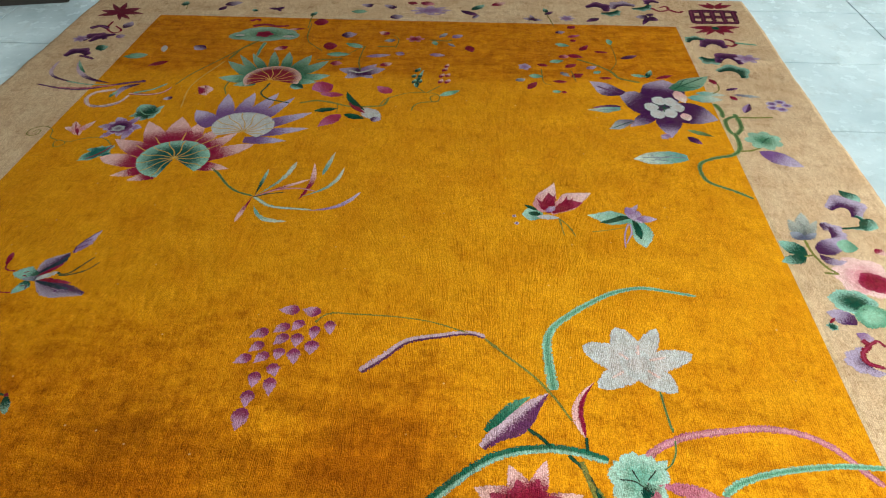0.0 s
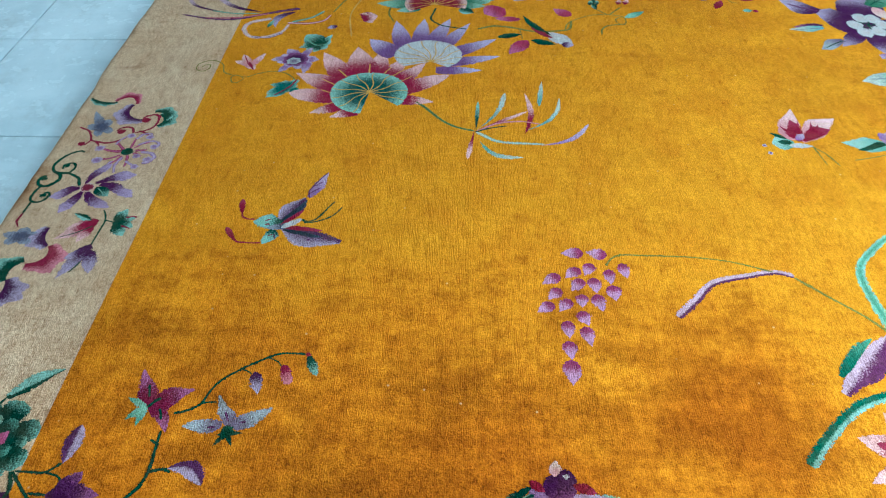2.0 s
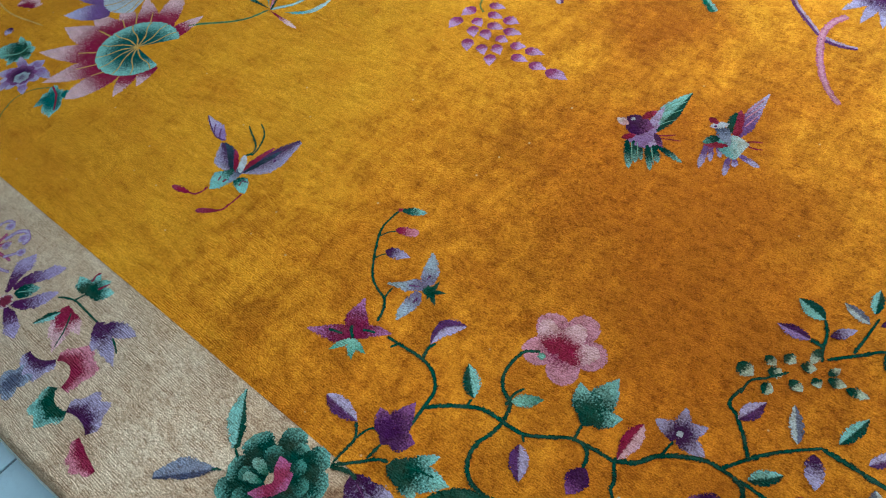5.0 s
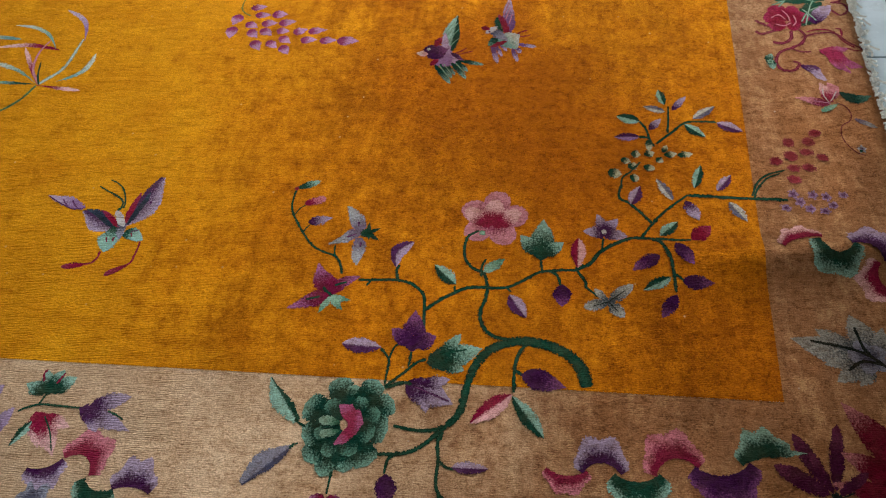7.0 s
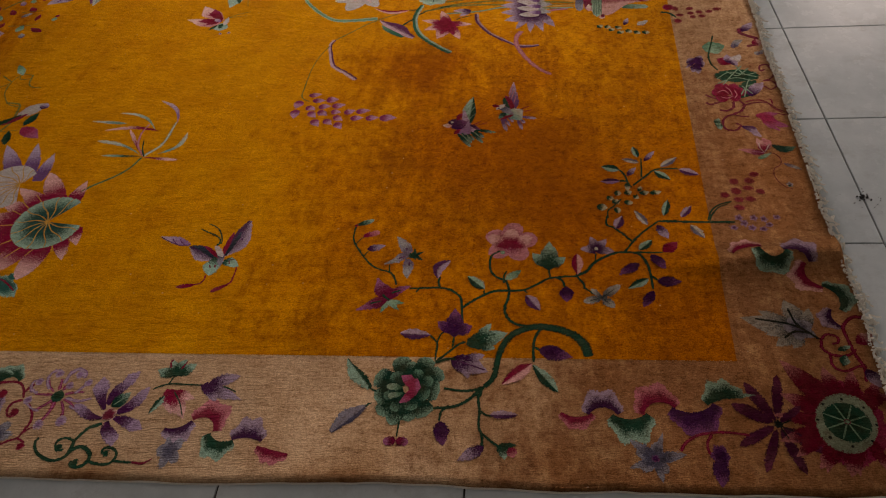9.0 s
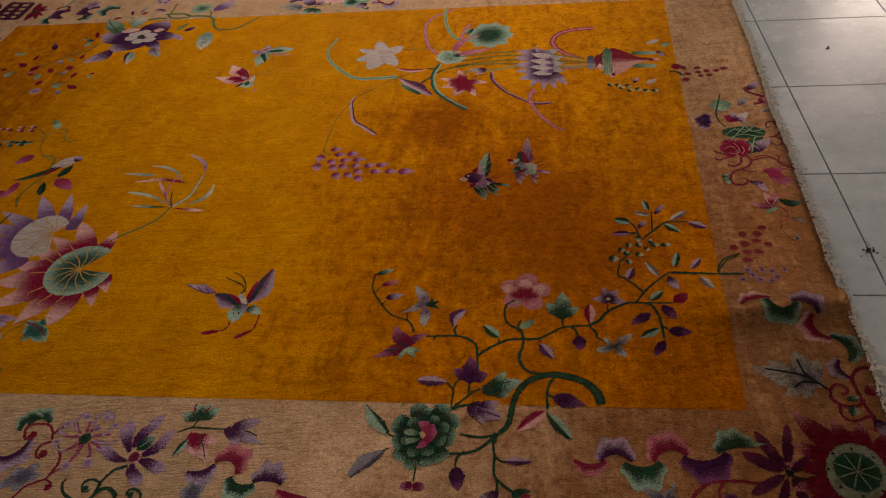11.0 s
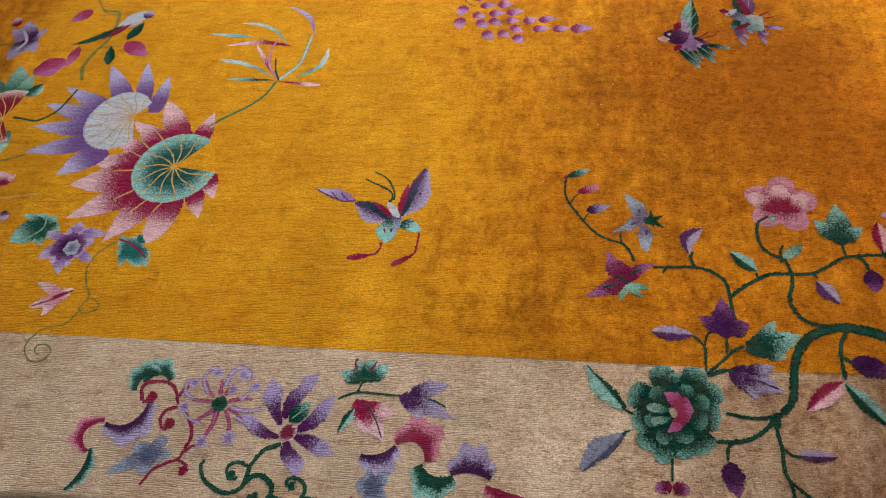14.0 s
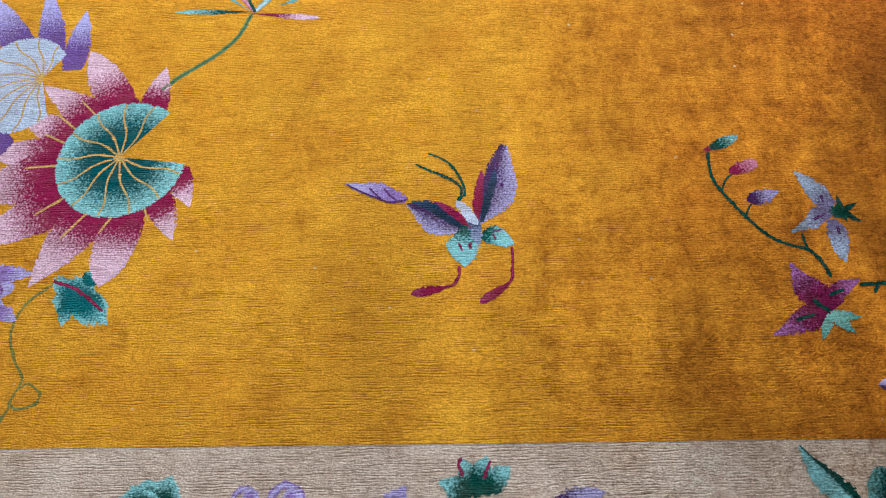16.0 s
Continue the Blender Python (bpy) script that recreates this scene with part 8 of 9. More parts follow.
m.stem("stem", 0.006, [(1.232, 1.345), (1.254, 1.328), (1.269, 1.301)], lay=5, name="streak", thin=1)
m.stem("stem", 0.005, [(1.271, 1.347), (1.259, 1.31), (1.257, 1.283)], lay=5, name="streak", thin=1)
m.stem("stem", 0.005, [(1.231, 1.3), (1.26, 1.315), (1.292, 1.33)], lay=5, name="streak", thin=1)
m.lobe("lilac", 1.124, 1.435, 0.996, 1.529, (0.03, 0.066, 0.066, 0.034, 0.002), (0.015, 0.024, 0.031, 0.026, 0.002), name="leaf")
m.stem("plum", 0.009, [(1.115, 1.434), (1.068, 1.457), (1.022, 1.489)], lay=2, name="vein")
m.leaf("plum", 1.1, 1.32, 0.988, 1.305, 0.037)
m.lobe("frost", 1.093, 1.302, 0.968, 1.286, (0.014, 0.023, 0.03, 0.016, 0.002), (0.01, 0.018, 0.017, 0.01, 0.002), name="leaf")
m.stem("slate", 0.006, [(1.086, 1.297), (1.032, 1.289), (0.989, 1.283)], lay=2, name="vein")
m.lobe("grey", 1.132, 1.206, 1.034, 1.142, (0.01, 0.016, 0.022, 0.023, 0.002), (0.013, 0.031, 0.035, 0.018, 0.002), name="leaf")
m.stem("stem", 0.005, [(1.125, 1.202), (1.086, 1.178), (1.051, 1.151)], lay=2, name="vein")
m.lobe("fern", 1.32, 1.474, 1.489, 1.605, (0.022, 0.037, 0.043, 0.026, 0.002), (0.021, 0.051, 0.054, 0.033, 0.002), name="leaf")
m.stem("stem", 0.007, [(1.331, 1.485), (1.396, 1.538), (1.468, 1.594)], lay=2, name="vein")
m.stem("stem", 0.005, [(1.362, 1.506), (1.404, 1.498), (1.438, 1.51)], lay=2, name="vein")
m.stem("stem", 0.005, [(1.353, 1.506), (1.378, 1.558), (1.402, 1.58)], lay=2, name="vein")
m.leaf("frost", 1.366, 1.408, 1.504, 1.396, 0.066)
m.leaf("frost", 1.406, 1.449, 1.523, 1.436, 0.041)
m.lobe("frost", 1.281, 0.951, 1.092, 0.934, (0.015, 0.031, 0.037, 0.032, 0.002), (0.021, 0.047, 0.047, 0.036, 0.002), name="leaf")
m.stem("slate", 0.007, [(1.277, 0.951), (1.219, 0.952), (1.123, 0.947)], lay=2, name="vein")
m.stem("slate", 0.005, [(1.242, 0.971), (1.199, 0.951), (1.156, 0.926)], lay=2, name="vein")
m.stem("slate", 0.005, [(1.213, 0.926), (1.178, 0.938), (1.155, 0.967)], lay=2, name="vein")
m.leaf("sage", 1.317, 1.148, 1.405, 1.104, 0.03)
m.leaf("plum", 1.309, 1.099, 1.35, 1.046, 0.037)
m.stem("sage", 0.024, [(1.461, 1.36), (1.474, 1.306), (1.47, 1.252)])
m.stem("sage", 0.021, [(1.519, 1.282), (1.523, 1.229), (1.517, 1.169), (1.486, 1.126), (1.469, 1.158), (1.473, 1.226), (1.5, 1.254), (1.528, 1.264)], thin=0.8)
m.stem("sage", 0.02, [(1.484, 1.134), (1.484, 1.069), (1.472, 1.014), (1.438, 0.978), (1.373, 0.955), (1.322, 0.922), (1.307, 0.871), (1.321, 0.803), (1.391, 0.754), (1.442, 0.712)], thin=0.7)
m.stem("olive", 0.013, [(1.526, 1.256), (1.597, 1.256), (1.658, 1.264)])
m.stem("olive", 0.011, [(1.472, 1.006), (1.513, 1.013), (1.55, 1.034)])
m.bloom("fern", 1.576, 1.087, 1.64, 1.115, ratio=0.979, lobes=7, depth=0.25)
m.stem("stem", 0.005, [(1.562, 1.066), (1.591, 1.1), (1.614, 1.109)], lay=2, name="vein")
m.leaf("violet", 1.539, 1.01, 1.665, 0.915, 0.083)
m.leaf("plum", 1.56, 1.293, 1.597, 1.369, 0.034, shade="across")
m.bloom("violet", 1.684, 1.374, 1.708, 1.376, ratio=0.816, name="berry")
m.bloom("violet", 1.719, 1.39, 1.743, 1.392, ratio=0.816, name="berry")
m.bloom("violet", 1.737, 1.363, 1.759, 1.365, ratio=0.846, name="berry")
m.bloom("violet", 1.679, 1.341, 1.703, 1.343, ratio=0.776, name="berry")
m.bloom("violet", 1.71, 1.33, 1.734, 1.331, ratio=0.818, name="berry")
m.stem("olive", 0.006, [(1.476, 1.448), (1.505, 1.479), (1.512, 1.53), (1.493, 1.57)])
m.leaf("wine", 1.491, 1.58, 1.507, 1.53, 0.031)
m.leaf("wine", 1.538, 1.432, 1.56, 1.395, 0.028)
m.leaf("grey", 1.554, 1.443, 1.656, 1.429, 0.026)
m.leaf("plum", 1.532, 1.481, 1.587, 1.504, 0.023)
m = Motif("leafy_sprig", "scattered wine, jade and plum leaves on thin stems")
m.stem("olive", 0.016, [(1.199, 1.531), (1.121, 1.568), (1.091, 1.631), (1.026, 1.693), (0.958, 1.74)])
m.stem("olive", 0.005, [(1.091, 1.631), (1.124, 1.711), (1.129, 1.792), (1.123, 1.913)])
m.bloom("mauve", 0.732, 1.653, 0.761, 1.655, ratio=1.136, lobes=5, depth=0.3)
m.leaf("wine", 0.786, 1.679, 0.833, 1.665, 0.034)
m.leaf("jade", 0.749, 1.567, 0.809, 1.56, 0.042)
m.leaf("grey", 0.692, 1.516, 0.734, 1.534, 0.035)
m.leaf("wine", 0.741, 1.442, 0.779, 1.511, 0.037)
m.leaf("jade", 0.84, 1.705, 0.903, 1.72, 0.038)
m.leaf("pink", 0.881, 1.759, 0.931, 1.768, 0.041)
m.leaf("wine", 0.922, 1.779, 0.989, 1.76, 0.046)
m.leaf("wine", 0.904, 1.652, 0.954, 1.689, 0.036)
m.leaf("mauve", 0.993, 1.647, 1.038, 1.672, 0.033)
m.leaf("wine", 0.925, 1.561, 0.975, 1.597, 0.041)
m.leaf("grey", 0.882, 1.607, 0.917, 1.566, 0.029)
m.leaf("wine", 0.844, 1.52, 0.904, 1.518, 0.028)
m.leaf("jade", 0.839, 1.428, 0.875, 1.43, 0.03)
m.leaf("wine", 0.875, 1.43, 0.897, 1.422, 0.026)
m.leaf("wine", 1.037, 1.563, 1.093, 1.566, 0.029)
m.leaf("wine", 1.039, 1.822, 1.103, 1.82, 0.026)
m.leaf("plum", 1.149, 1.758, 1.227, 1.798, 0.036)
m.leaf("jade", 1.106, 1.937, 1.136, 1.939, 0.066)
m.leaf("leaf", 1.233, 1.575, 1.263, 1.652, 0.03)
m.leaf("wine", 1.269, 1.572, 1.345, 1.608, 0.028)
m.leaf("jade", 1.172, 1.603, 1.239, 1.586, 0.029)
m.leaf("lilac", 0.882, 2.027, 0.93, 2.043, 0.033)
m.leaf("wine", 0.943, 2.084, 0.982, 2.114, 0.042)
m.leaf("magenta", 0.936, 1.978, 0.995, 2.007, 0.03)
m.leaf("jade", 0.875, 1.898, 0.939, 1.877, 0.042)
m.leaf("wine", 0.98, 1.83, 1.021, 1.894, 0.037)
m.leaf("wine", 0.943, 1.94, 0.974, 1.942, 0.034)
m.leaf("jade", 1.018, 1.605, 1.053, 1.628, 0.031)
m.stem("olive", 0.005, [(0.803, 1.635), (0.807, 1.512), (0.836, 1.488)])
m.stem("olive", 0.005, [(0.926, 1.626), (0.941, 1.521)])
m = Motif("cloud_scroll", "violet and teal cloud scroll in the sand border")
m.leaf("leaf", 1.731, 0.781, 1.774, 0.713, 0.056, peak=0.6)
m.ribbon("lilac", 1.72, 0.631, 1.669, 0.664, -0.04, -0.069)
m.ribbon("leaf", 1.7, 0.577, 1.729, 0.637, -0.027, -0.028)
m.leaf("leaf", 1.732, 0.608, 1.78, 0.576, 0.074)
m.stem("stem", 0.011, [(1.703, 0.574), (1.667, 0.569), (1.635, 0.573)])
m.ribbon("lilac", 1.614, 0.51, 1.607, 0.589, -0.015, -0.046)
m.leaf("lilac", 1.605, 0.583, 1.647, 0.568, 0.044)
m = Motif("thistle_sprig", "grey-blue thistle with violet and teal leaves on a thin stem")
m.leaf("mist", 1.536, 0.505, 1.57, 0.646, 0.05, peak=0.5)
m.leaf("mist", 1.536, 0.505, 1.52, 0.607, 0.046)
m.leaf("mist", 1.536, 0.505, 1.605, 0.606, 0.034)
m.leaf("slate", 1.536, 0.505, 1.505, 0.542, 0.045)
m.leaf("slate", 1.536, 0.505, 1.584, 0.542, 0.028)
m.stem("olive", 0.01, [(1.536, 0.505), (1.539, 0.441), (1.557, 0.381), (1.584, 0.35)])
m.stem("olive", 0.01, [(1.539, 0.431), (1.496, 0.423), (1.454, 0.418)])
m.stem("olive", 0.01, [(1.544, 0.353), (1.584, 0.35)])
m.leaf("leaf", 1.522, 0.43, 1.457, 0.495, 0.064)
m.leaf("leaf", 1.516, 0.421, 1.438, 0.394, 0.047)
m.leaf("lilac", 1.555, 0.442, 1.668, 0.524, 0.07, peak=0.4)
m.leaf("lilac", 1.557, 0.437, 1.627, 0.41, 0.036, bend=-0.268)
m.leaf("jade", 1.623, 0.489, 1.681, 0.471, 0.068)
m = Motif("peony", "blush peony with a crimson heart, teal lobes and violet scrolls")
m.bloom("petal_pink", 1.649, 0.342, 1.734, 0.323, ratio=1.04, lobes=6, depth=0.15)
m.petal("petal_pink", 1.656, 0.318, 1.597, 0.388, 0.092)
m.petal("petal_pink", 1.656, 0.318, 1.57, 0.266, 0.056)
m.bloom("wine", 1.668, 0.319, 1.625, 0.302, ratio=1.026, lobes=4, depth=0.15, lay=2)
m.bloom("leaf", 1.582, 0.233, 1.518, 0.252, ratio=0.824, lobes=7, depth=0.12)
m.bloom("jade", 1.61, 0.18, 1.642, 0.151, ratio=1.262, lobes=5, depth=0.12)
m.leaf("lilac", 1.558, 0.145, 1.493, 0.19, 0.063, bend=-0.103)
m.bloom("leaf", 1.492, 0.135, 1.508, 0.14, ratio=1.075, lobes=5, depth=0.25)
m.leaf("wine", 1.49, 0.147, 1.509, 0.17, 0.01, lay=2)
m.leaf("mauve", 1.544, 0.114, 1.583, 0.084, 0.036)
m.bloom("lilac", 1.547, 0.016, 1.478, 0.012, ratio=0.764, lobes=9, depth=0.12)
m.bloom("sandy", 1.572, 0.027, 1.532, 0.03, ratio=1.183, lay=2, name="gap")
m.stem("wine", 0.019, [(1.549, 0.09), (1.559, 0.071), (1.535, 0.044), (1.534, 0.012), (1.57, -0.005)], lay=3)
m.stem("wine", 0.011, [(1.554, 0.066), (1.585, 0.088), (1.6, 0.069)], lay=3)
m.leaf("rose", 1.728, 0.474, 1.748, 0.443, 0.034)
m = Motif("knot_motif", "plum endless-knot lattice with pink chrysanthemum in the rug corner")
m.stem("aubergine", 0.046, [(1.562, 2.336), (1.64, 2.341), (1.749, 2.34), (1.788, 2.335)])
m.stem("aubergine", 0.043, [(1.547, 2.262), (1.651, 2.268), (1.775, 2.268)])
m.stem("aubergine", 0.042, [(1.545, 2.197), (1.641, 2.196), (1.762, 2.197)])
m.stem("aubergine", 0.031, [(1.565, 2.351), (1.549, 2.191)])
m.stem("aubergine", 0.031, [(1.615, 2.354), (1.599, 2.187)])
m.stem("aubergine", 0.031, [(1.665, 2.357), (1.65, 2.19)])
m.stem("aubergine", 0.032, [(1.715, 2.36), (1.701, 2.193)])
m.stem("aubergine", 0.033, [(1.767, 2.349), (1.755, 2.189)])
m.petal("wine", 1.689, 2.389, 1.617, 2.431, 0.053)
m.petal("wine", 1.689, 2.389, 1.665, 2.457, 0.035)
m.petal("wine", 1.689, 2.389, 1.744, 2.462, 0.028)
m.petal("wine", 1.689, 2.389, 1.785, 2.433, 0.046)
m.petal("wine", 1.636, 2.127, 1.517, 2.133, 0.054)
m.petal("wine", 1.636, 2.127, 1.535, 2.067, 0.041)
m.petal("wine", 1.636, 2.127, 1.576, 2.043, 0.03)
m.petal("wine", 1.636, 2.127, 1.659, 2.048, 0.038)
m.petal("wine", 1.636, 2.127, 1.712, 2.078, 0.053)
m.petal("wine", 1.636, 2.127, 1.755, 2.148, 0.052)
m.bloom("stem", 1.636, 2.127, 1.655, 2.127, lay=2, name="heart")
m = Motif("cloud_scroll", "jade and plum cloud scroll below a knot lattice")
m.ribbon("leaf", 1.482, 1.954, 1.552, 1.977, 0.019, 0.046)
m.ribbon("plum", 1.541, 1.901, 1.618, 1.894, 0.044, 0.064)
m.stem("wine", 0.02, [(1.647, 1.996), (1.675, 1.985), (1.686, 1.947), (1.665, 1.921), (1.642, 1.932)])
m.stem("jade", 0.02, [(1.684, 1.96), (1.779, 1.941)])
m.ribbon("leaf", 1.506, 1.803, 1.572, 1.796, -0.018, -0.06)
m.ribbon("plum", 1.573, 1.738, 1.647, 1.731, 0.055, 0.06)
m.ribbon("leaf", 1.548, 1.648, 1.624, 1.599, 0.043, 0.066)
m.bloom("mauve", 1.696, 1.792, 1.754, 1.795, ratio=0.835, lobes=6, depth=0.5)
m = Motif("cloud_scroll", "plum, jade and lilac flowers and scrolls along the far border")
m.petal("lilac", 0.788, 2.186, 0.737, 2.198, 0.038)
m.petal("lilac", 0.788, 2.186, 0.774, 2.244, 0.024)
m.petal("lilac", 0.788, 2.186, 0.831, 2.175, 0.037)
m.leaf("leaf", 0.857, 2.278, 0.844, 2.337, 0.03)
m.leaf("plum", 0.845, 2.248, 0.886, 2.295, 0.031)
m.bloom("mauve", 0.949, 2.211, 0.99, 2.213, ratio=1.05, lobes=7, depth=0.5)
m.stem("olive", 0.006, [(0.881, 2.108), (0.865, 2.206), (0.851, 2.263)])
m.ribbon("plum", 1.062, 2.351, 1.135, 2.31, 0.037, 0.067)
m.ribbon("leaf", 1.123, 2.294, 1.204, 2.329, -0.012, -0.053)
m.ribbon("lilac", 1.194, 2.344, 1.293, 2.38, 0.028, 0.063)
m.ribbon("leaf", 1.28, 2.364, 1.366, 2.416, -0.016, -0.05)
m.leaf("plum", 1.104, 2.22, 1.04, 2.174, 0.044)
m.petal("lilac", 1.34, 2.249, 1.28, 2.245, 0.052)
m.petal("plum", 1.338, 2.234, 1.304, 2.148, 0.031)
m.petal("plum", 1.338, 2.234, 1.388, 2.209, 0.063)
m.petal("plum", 1.342, 2.264, 1.374, 2.295, 0.038)
m.stem("wine", 0.018, [(1.375, 2.37), (1.407, 2.327), (1.454, 2.345), (1.451, 2.39), (1.414, 2.372)])
m.stem("wine", 0.022, [(1.459, 2.345), (1.498, 2.317), (1.529, 2.334)])
m.ribbon("plum", 1.371, 2.416, 1.419, 2.434, 0.021, 0.043)
m = Motif("cloud_scroll", "violet and jade flowers and pink blooms along the far border")
m.petal("lilac", -0.006, 2.316, -0.065, 2.328, 0.052)
m.petal("lilac", 0.11, 2.293, 0.048, 2.335, 0.048)
m.leaf("jade", -0.024, 2.239, -0.101, 2.234, 0.052)
m.leaf("lilac", 0.096, 2.173, 0.163, 2.192, 0.057)
m.leaf("wine", 0.164, 2.373, 0.217, 2.361, 0.046)
m.leaf("pink", 0.229, 2.377, 0.303, 2.351, 0.057)
m.bloom("mauve", 0.286, 2.273, 0.392, 2.28, ratio=0.576, lobes=8, depth=0.5)
m.stem("mauve", 0.013, [(0.24, 2.255), (0.312, 2.215), (0.365, 2.263)])
m.leaf("plum", 0.433, 2.282, 0.532, 2.214, 0.044)
m.leaf("leaf", 0.489, 2.286, 0.552, 2.366, 0.046)
m.leaf("lilac", 0.499, 2.212, 0.522, 2.199, 0.056)
m.leaf("rose", 0.586, 2.352, 0.656, 2.403, 0.051)
m = Motif("leafy_sprig", "small violet and green blooms along the far border")
m.leaf("lilac", -0.749, 2.286, -0.667, 2.323, 0.063)
m.leaf("plum", -0.755, 2.209, -0.733, 2.272, 0.037)
m.leaf("leaf", -0.948, 2.259, -0.952, 2.321, 0.044)
m.stem("olive", 0.006, [(-0.921, 2.214), (-0.936, 2.275)])
m.petal("plum", -0.469, 2.242, -0.52, 2.254, 0.03)
m.petal("plum", -0.469, 2.242, -0.44, 2.274, 0.035)
m.petal("plum", -0.469, 2.242, -0.445, 2.213, 0.021)
m.leaf("leaf", -0.564, 2.206, -0.592, 2.235, 0.031)
m.stem("olive", 0.006, [(-0.271, 2.01), (-0.28, 2.121), (-0.278, 2.194)])
m.leaf("leaf", -0.289, 2.164, -0.268, 2.224, 0.032)
m.leaf("wine", -0.258, 2.08, -0.188, 2.098, 0.077)
m = Motif("chrysanthemum", "magenta chrysanthemum in the border with curling plum scrolls")
m.petal("maroon", -1.233, 2.15, -1.334, 2.174, 0.052)
m.petal("maroon", -1.233, 2.15, -1.324, 2.101, 0.056)
m.petal("maroon", -1.233, 2.15, -1.316, 2.267, 0.032)
m.petal("maroon", -1.233, 2.15, -1.251, 2.287, 0.036)
m.petal("maroon", -1.233, 2.15, -1.15, 2.216, 0.068)
m.petal("maroon", -1.233, 2.15, -1.111, 2.143, 0.049)
m.petal("maroon", -1.227, 2.136, -1.192, 2.051, 0.027)
m.petal("maroon", -1.227, 2.136, -1.148, 2.068, 0.031)
m.stem("wine", 0.014, [(-1.218, 2.035), (-1.211, 1.953), (-1.162, 1.902), (-1.134, 1.93), (-1.182, 1.982)])
m.leaf("lilac", -1.131, 1.957, -1.124, 2.041, 0.052)
m.stem("plum", 0.035, [(-1.29, 1.948), (-1.254, 1.977), (-1.205, 1.953)])
m.ribbon("plum", -1.253, 1.805, -1.176, 1.823, 0.033, 0.054)
m.ribbon("plum", -1.222, 1.794, -1.138, 1.877, 0.007, 0.051)
m.leaf("leaf", -1.169, 1.723, -1.119, 1.751, 0.07)
m.ribbon("plum", -1.256, 1.634, -1.182, 1.65, 0.032, 0.057)
m.bloom("mauve", -1.285, 1.829, -1.248, 1.831, ratio=1.123, lobes=6, depth=0.5)
m.stem("plum", 0.02, [(-1.207, 1.649), (-1.172, 1.639), (-1.13, 1.618)])
m.leaf("mauve", -1.128, 1.851, -1.094, 1.88, 0.048)

# ---- edge cord, fringe and the litter on the floor ----
def tube(points, radius, sides=4):
    """Points and faces of a thin round cord."""
    verts, faces = [], []
    for i, p in enumerate(points):
        way = (points[min(i + 1, len(points) - 1)] - points[max(i - 1, 0)]).normalized()
        a = way.cross(Vector((0, 0, 1))).normalized()
        b = way.cross(a)
        for k in range(sides):
            t = 2 * math.pi * k / sides
            verts.append(p + (a * math.cos(t) + b * math.sin(t)) * radius)
    for i in range(len(points) - 1):
        for k in range(sides):
            k2 = (k + 1) % sides
            faces.append((i * sides + k, i * sides + k2, (i + 1) * sides + k2, (i + 1) * sides + k))
    return verts, faces


def cord_mesh(name, cords, material):
    verts, faces = [], []
    for points, radius in cords:
        v, f = tube(points, radius)
        faces += [tuple(k + len(verts) for k in q) for q in f]
        verts += v
    me = bpy.data.meshes.new(name)
    me.from_pydata(verts, [], faces)
    me.materials.append(material)
    return me


cord = []
for i in range(161):
    p = EDGE[3].lerp(EDGE[0], i / 160)
    cord.append(Vector((p.x - 0.007 - wavy(p.x, p.y), p.y, 0.0045 + 0.001 * noise.noise((p.y * 9, 0, 0)))))
ob = tagged(new("edge_cord", cord_mesh("edge_cord", [(cord, 0.0028)], COTTON)), label="thin off-white overcast cord along the long edge")
ob.parent = rug

tassel_meshes = []
for k in range(13):
    cords = []
    for c in range(2):
        x, long = (c - 0.5) * 0.007 + random.uniform(-0.003, 0.003), random.uniform(0.014, 0.044)
        curl, turn = random.uniform(0.005, 0.013), random.uniform(0, 6.3)
        drift = random.uniform(-0.016, 0.016)
        pts = []
        for i in range(9):
            u = i / 8
            pts.append(Vector((x + drift * u + curl * u**0.5 * math.sin(turn + 8 * u), 0.012 - long * u, 0.013 * (1 - u) + 0.007 + 0.003 * math.sin(2 * turn + 7 * u) * u)))
        cords.append((pts, random.uniform(0.0028, 0.0038)))
    tassel_meshes.append(cord_mesh("tassel", cords, COTTON))
for i in range(190):
    p = EDGE[0].lerp(EDGE[1], (i + 0.5) / 190)
    ob = new("tassel", tassel_meshes[random.randrange(13)])
    ob.matrix_world = pose(p.x + random.uniform(-0.003, 0.003), p.y - wavy(p.x, p.y) - 0.003, 0.0006, 0, 0, random.uniform(-50, 50) - 2)
    ob.parent = rug


def crumbs(name, label, x, y, count, spread, size):
    """Small dark bits of dirt, strewn round a spot."""
    bm = bmesh.new()
    for _ in range(count):
        r = abs(random.gauss(0, spread))
        t = random.uniform(0, 2 * math.pi)
        s = size * random.uniform(0.4, 1.3)
        m = pose(x + r * math.cos(t), y + r * math.sin(t), s * 0.3, random.uniform(0, 40), random.uniform(0, 40), random.uniform(0, 360))
        bmesh.ops.create_icosphere(bm, subdivisions=1, radius=s, matrix=m @ Matrix.Diagonal((1.0, random.uniform(0.4, 0.8), 0.45, 1)))
    return tagged(new(name, mesh_of(name, bm, CRUMB)), label, "dirt", kind="stuff")


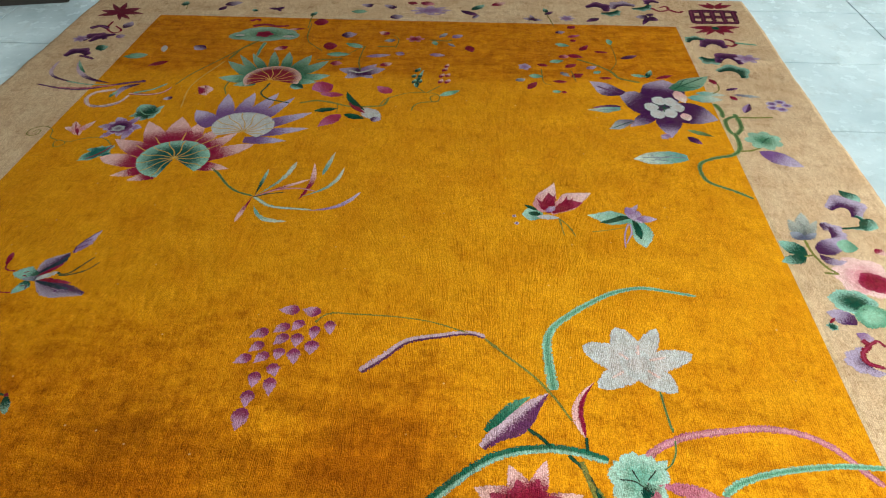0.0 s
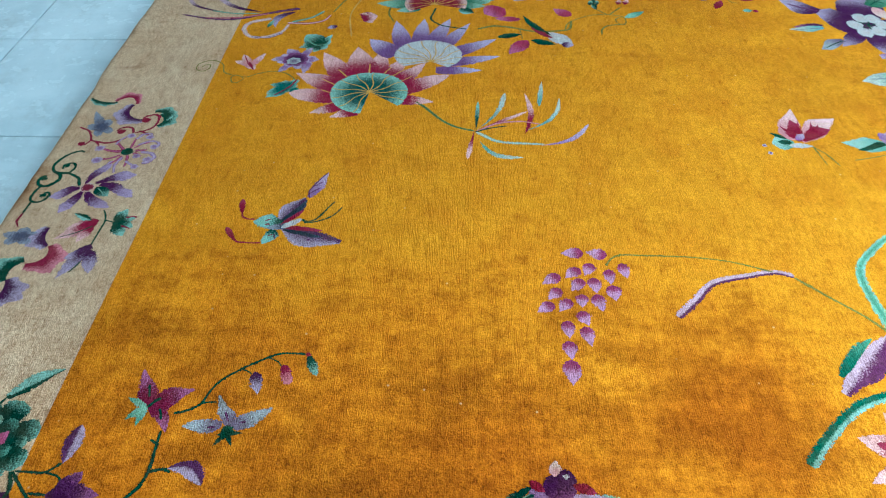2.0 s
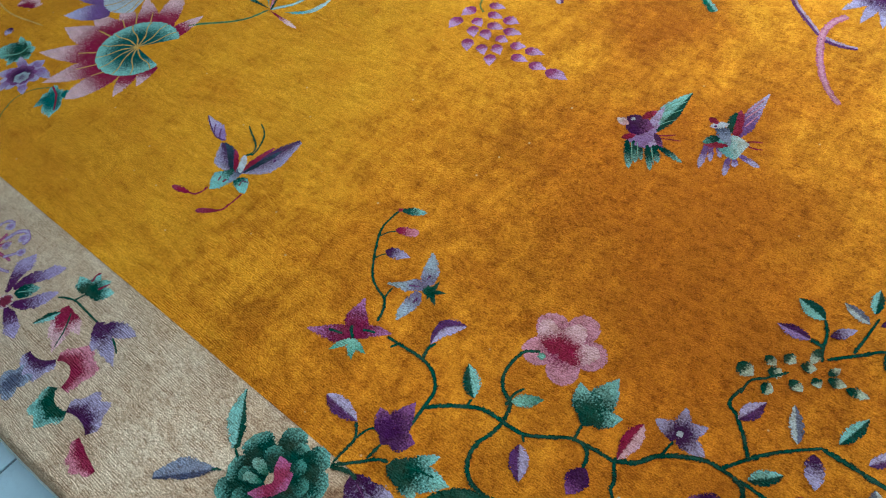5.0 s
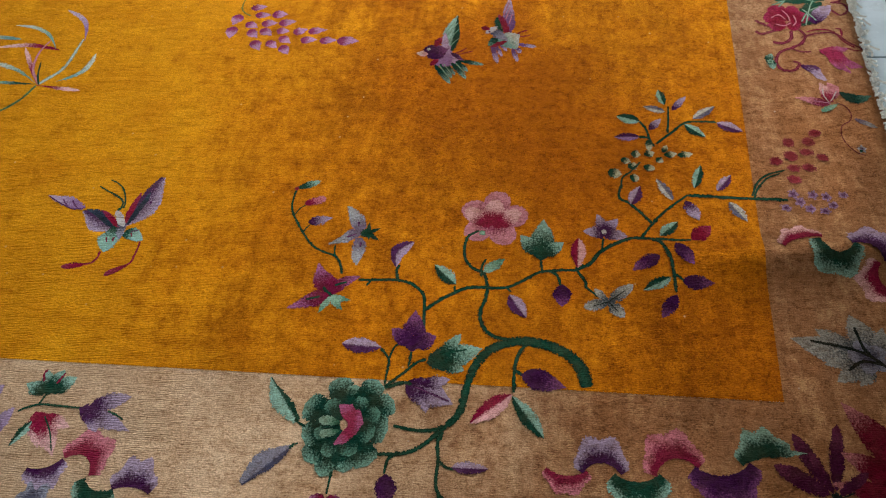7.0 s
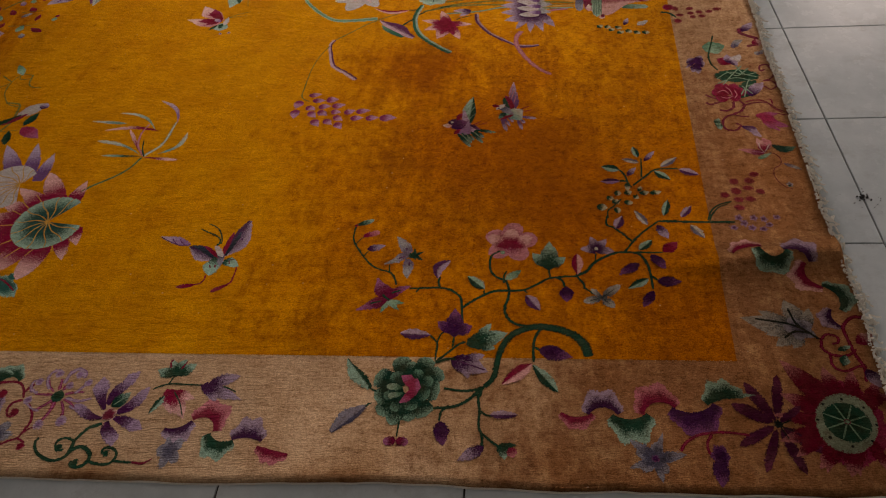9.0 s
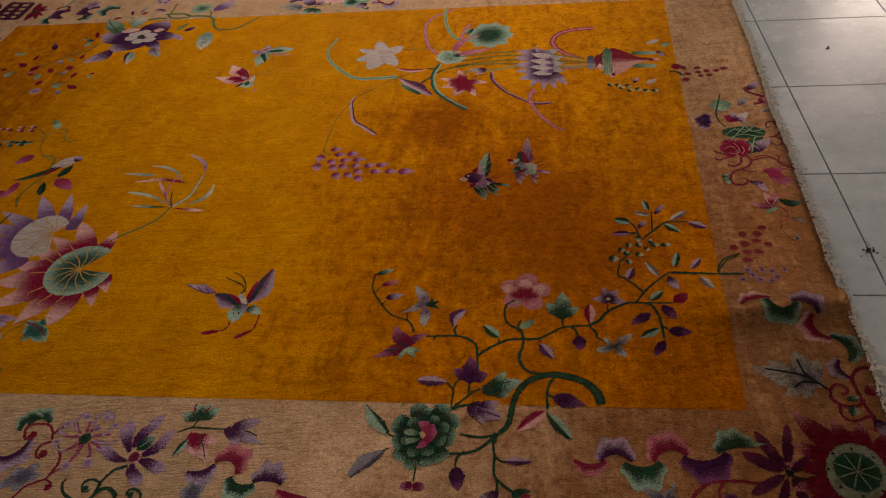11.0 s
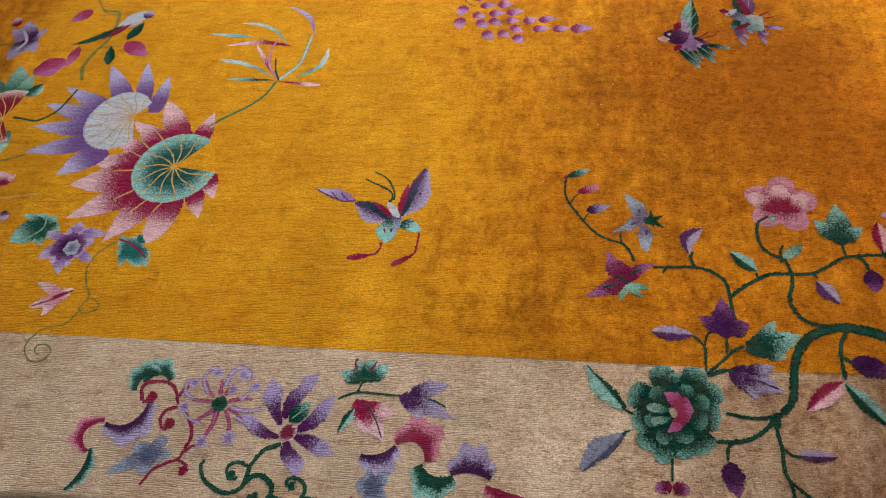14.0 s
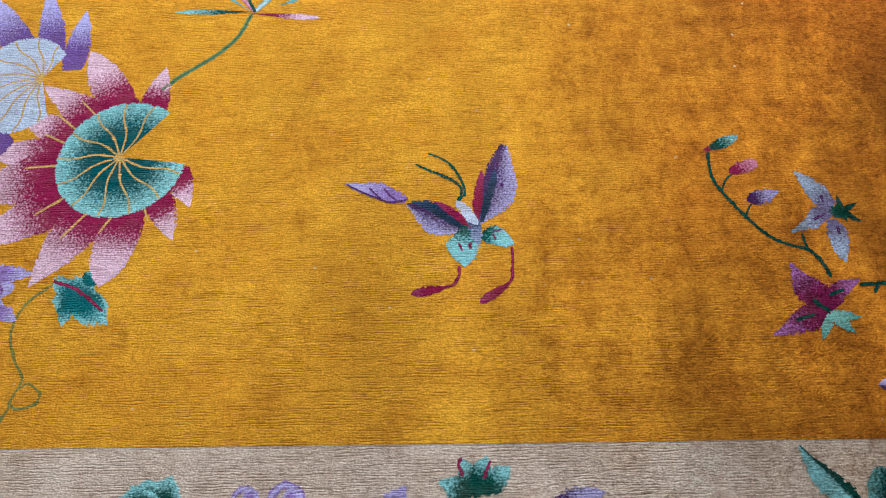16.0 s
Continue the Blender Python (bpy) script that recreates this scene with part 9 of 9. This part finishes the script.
CRUMB = matt("dark_crumbs", (0.05, 0.055, 0.06), 0.5, 200)
STRAND = matt("dry_strand", (0.50, 0.36, 0.18), 0.7, 200)
crumbs("dirt_crumbs", "small dark crumbs of dirt on the tile joint", -0.405, -1.80, 26, 0.016, 0.0048)
crumbs("dirt_crumbs", "few dark crumbs strewn on the tile", -0.43, -1.80, 14, 0.05, 0.0028)
crumbs("dirt_crumbs", "two dark specks of dirt on the tile", 0.915, -2.05, 5, 0.012, 0.006)
strand = [Vector((-1.440 + 0.012 * math.cos(a * 0.9) - 0.004 * a, -0.335 + 0.022 * a / 3 + 0.010 * math.sin(a * 1.3), 0.0018)) for a in (0, 0.7, 1.4, 2.1, 2.8, 3.5, 4.2, 4.9, 5.6)]
tagged(new("dry_strand", cord_mesh("dry_strand", [(strand, 0.0014)], STRAND)), "curled dry straw-coloured strand lying on the tiles", "litter")

# ---- a low dark plinth on the floor past the far corner of the rug ----
PLINTH = matt("dark_stained_wood", (0.030, 0.020, 0.015), 0.5, 14, 0.5)
bm = bmesh.new()
box(bm, -0.9, 0.0, 0.0, 0.0, 0.34, 0.09)
bmesh.ops.bevel(bm, geom=bm.edges[:], offset=0.006, segments=2, affect="EDGES")
bmesh.ops.transform(bm, matrix=pose(-1.565, 2.305, 0.0, 0, 0, 13), verts=bm.verts)
structure("trim", bm, PLINTH, "low dark-stained wooden plinth on the tiled floor", "trim")

# ---- floor tiles, 0.6 m, with open joints ----
GAP = 0.005
bm = bmesh.new()
box(bm, GAP / 2, GAP / 2, -0.012, 0.6 - GAP / 2, 0.6 - GAP / 2, 0.0)
bmesh.ops.bevel(bm, geom=[e for e in bm.edges if all(v.co.z > -0.005 for v in e.verts)], offset=0.0012, segments=2, affect="EDGES")
tile_mesh = mesh_of("floor_tile", bm, TILE)
for i in range(-7, 11):
    for j in range(-11, 10):
        x, y = 0.6 * i, 0.6 * j
        if ROOM_W - 0.01 <= x <= ROOM_E - 0.55 and ROOM_S - 0.01 <= y <= ROOM_N - 0.55:
            ob = new("floor_tile", tile_mesh)
            ob.location = (x, y, 0)
            ob.parent = floor
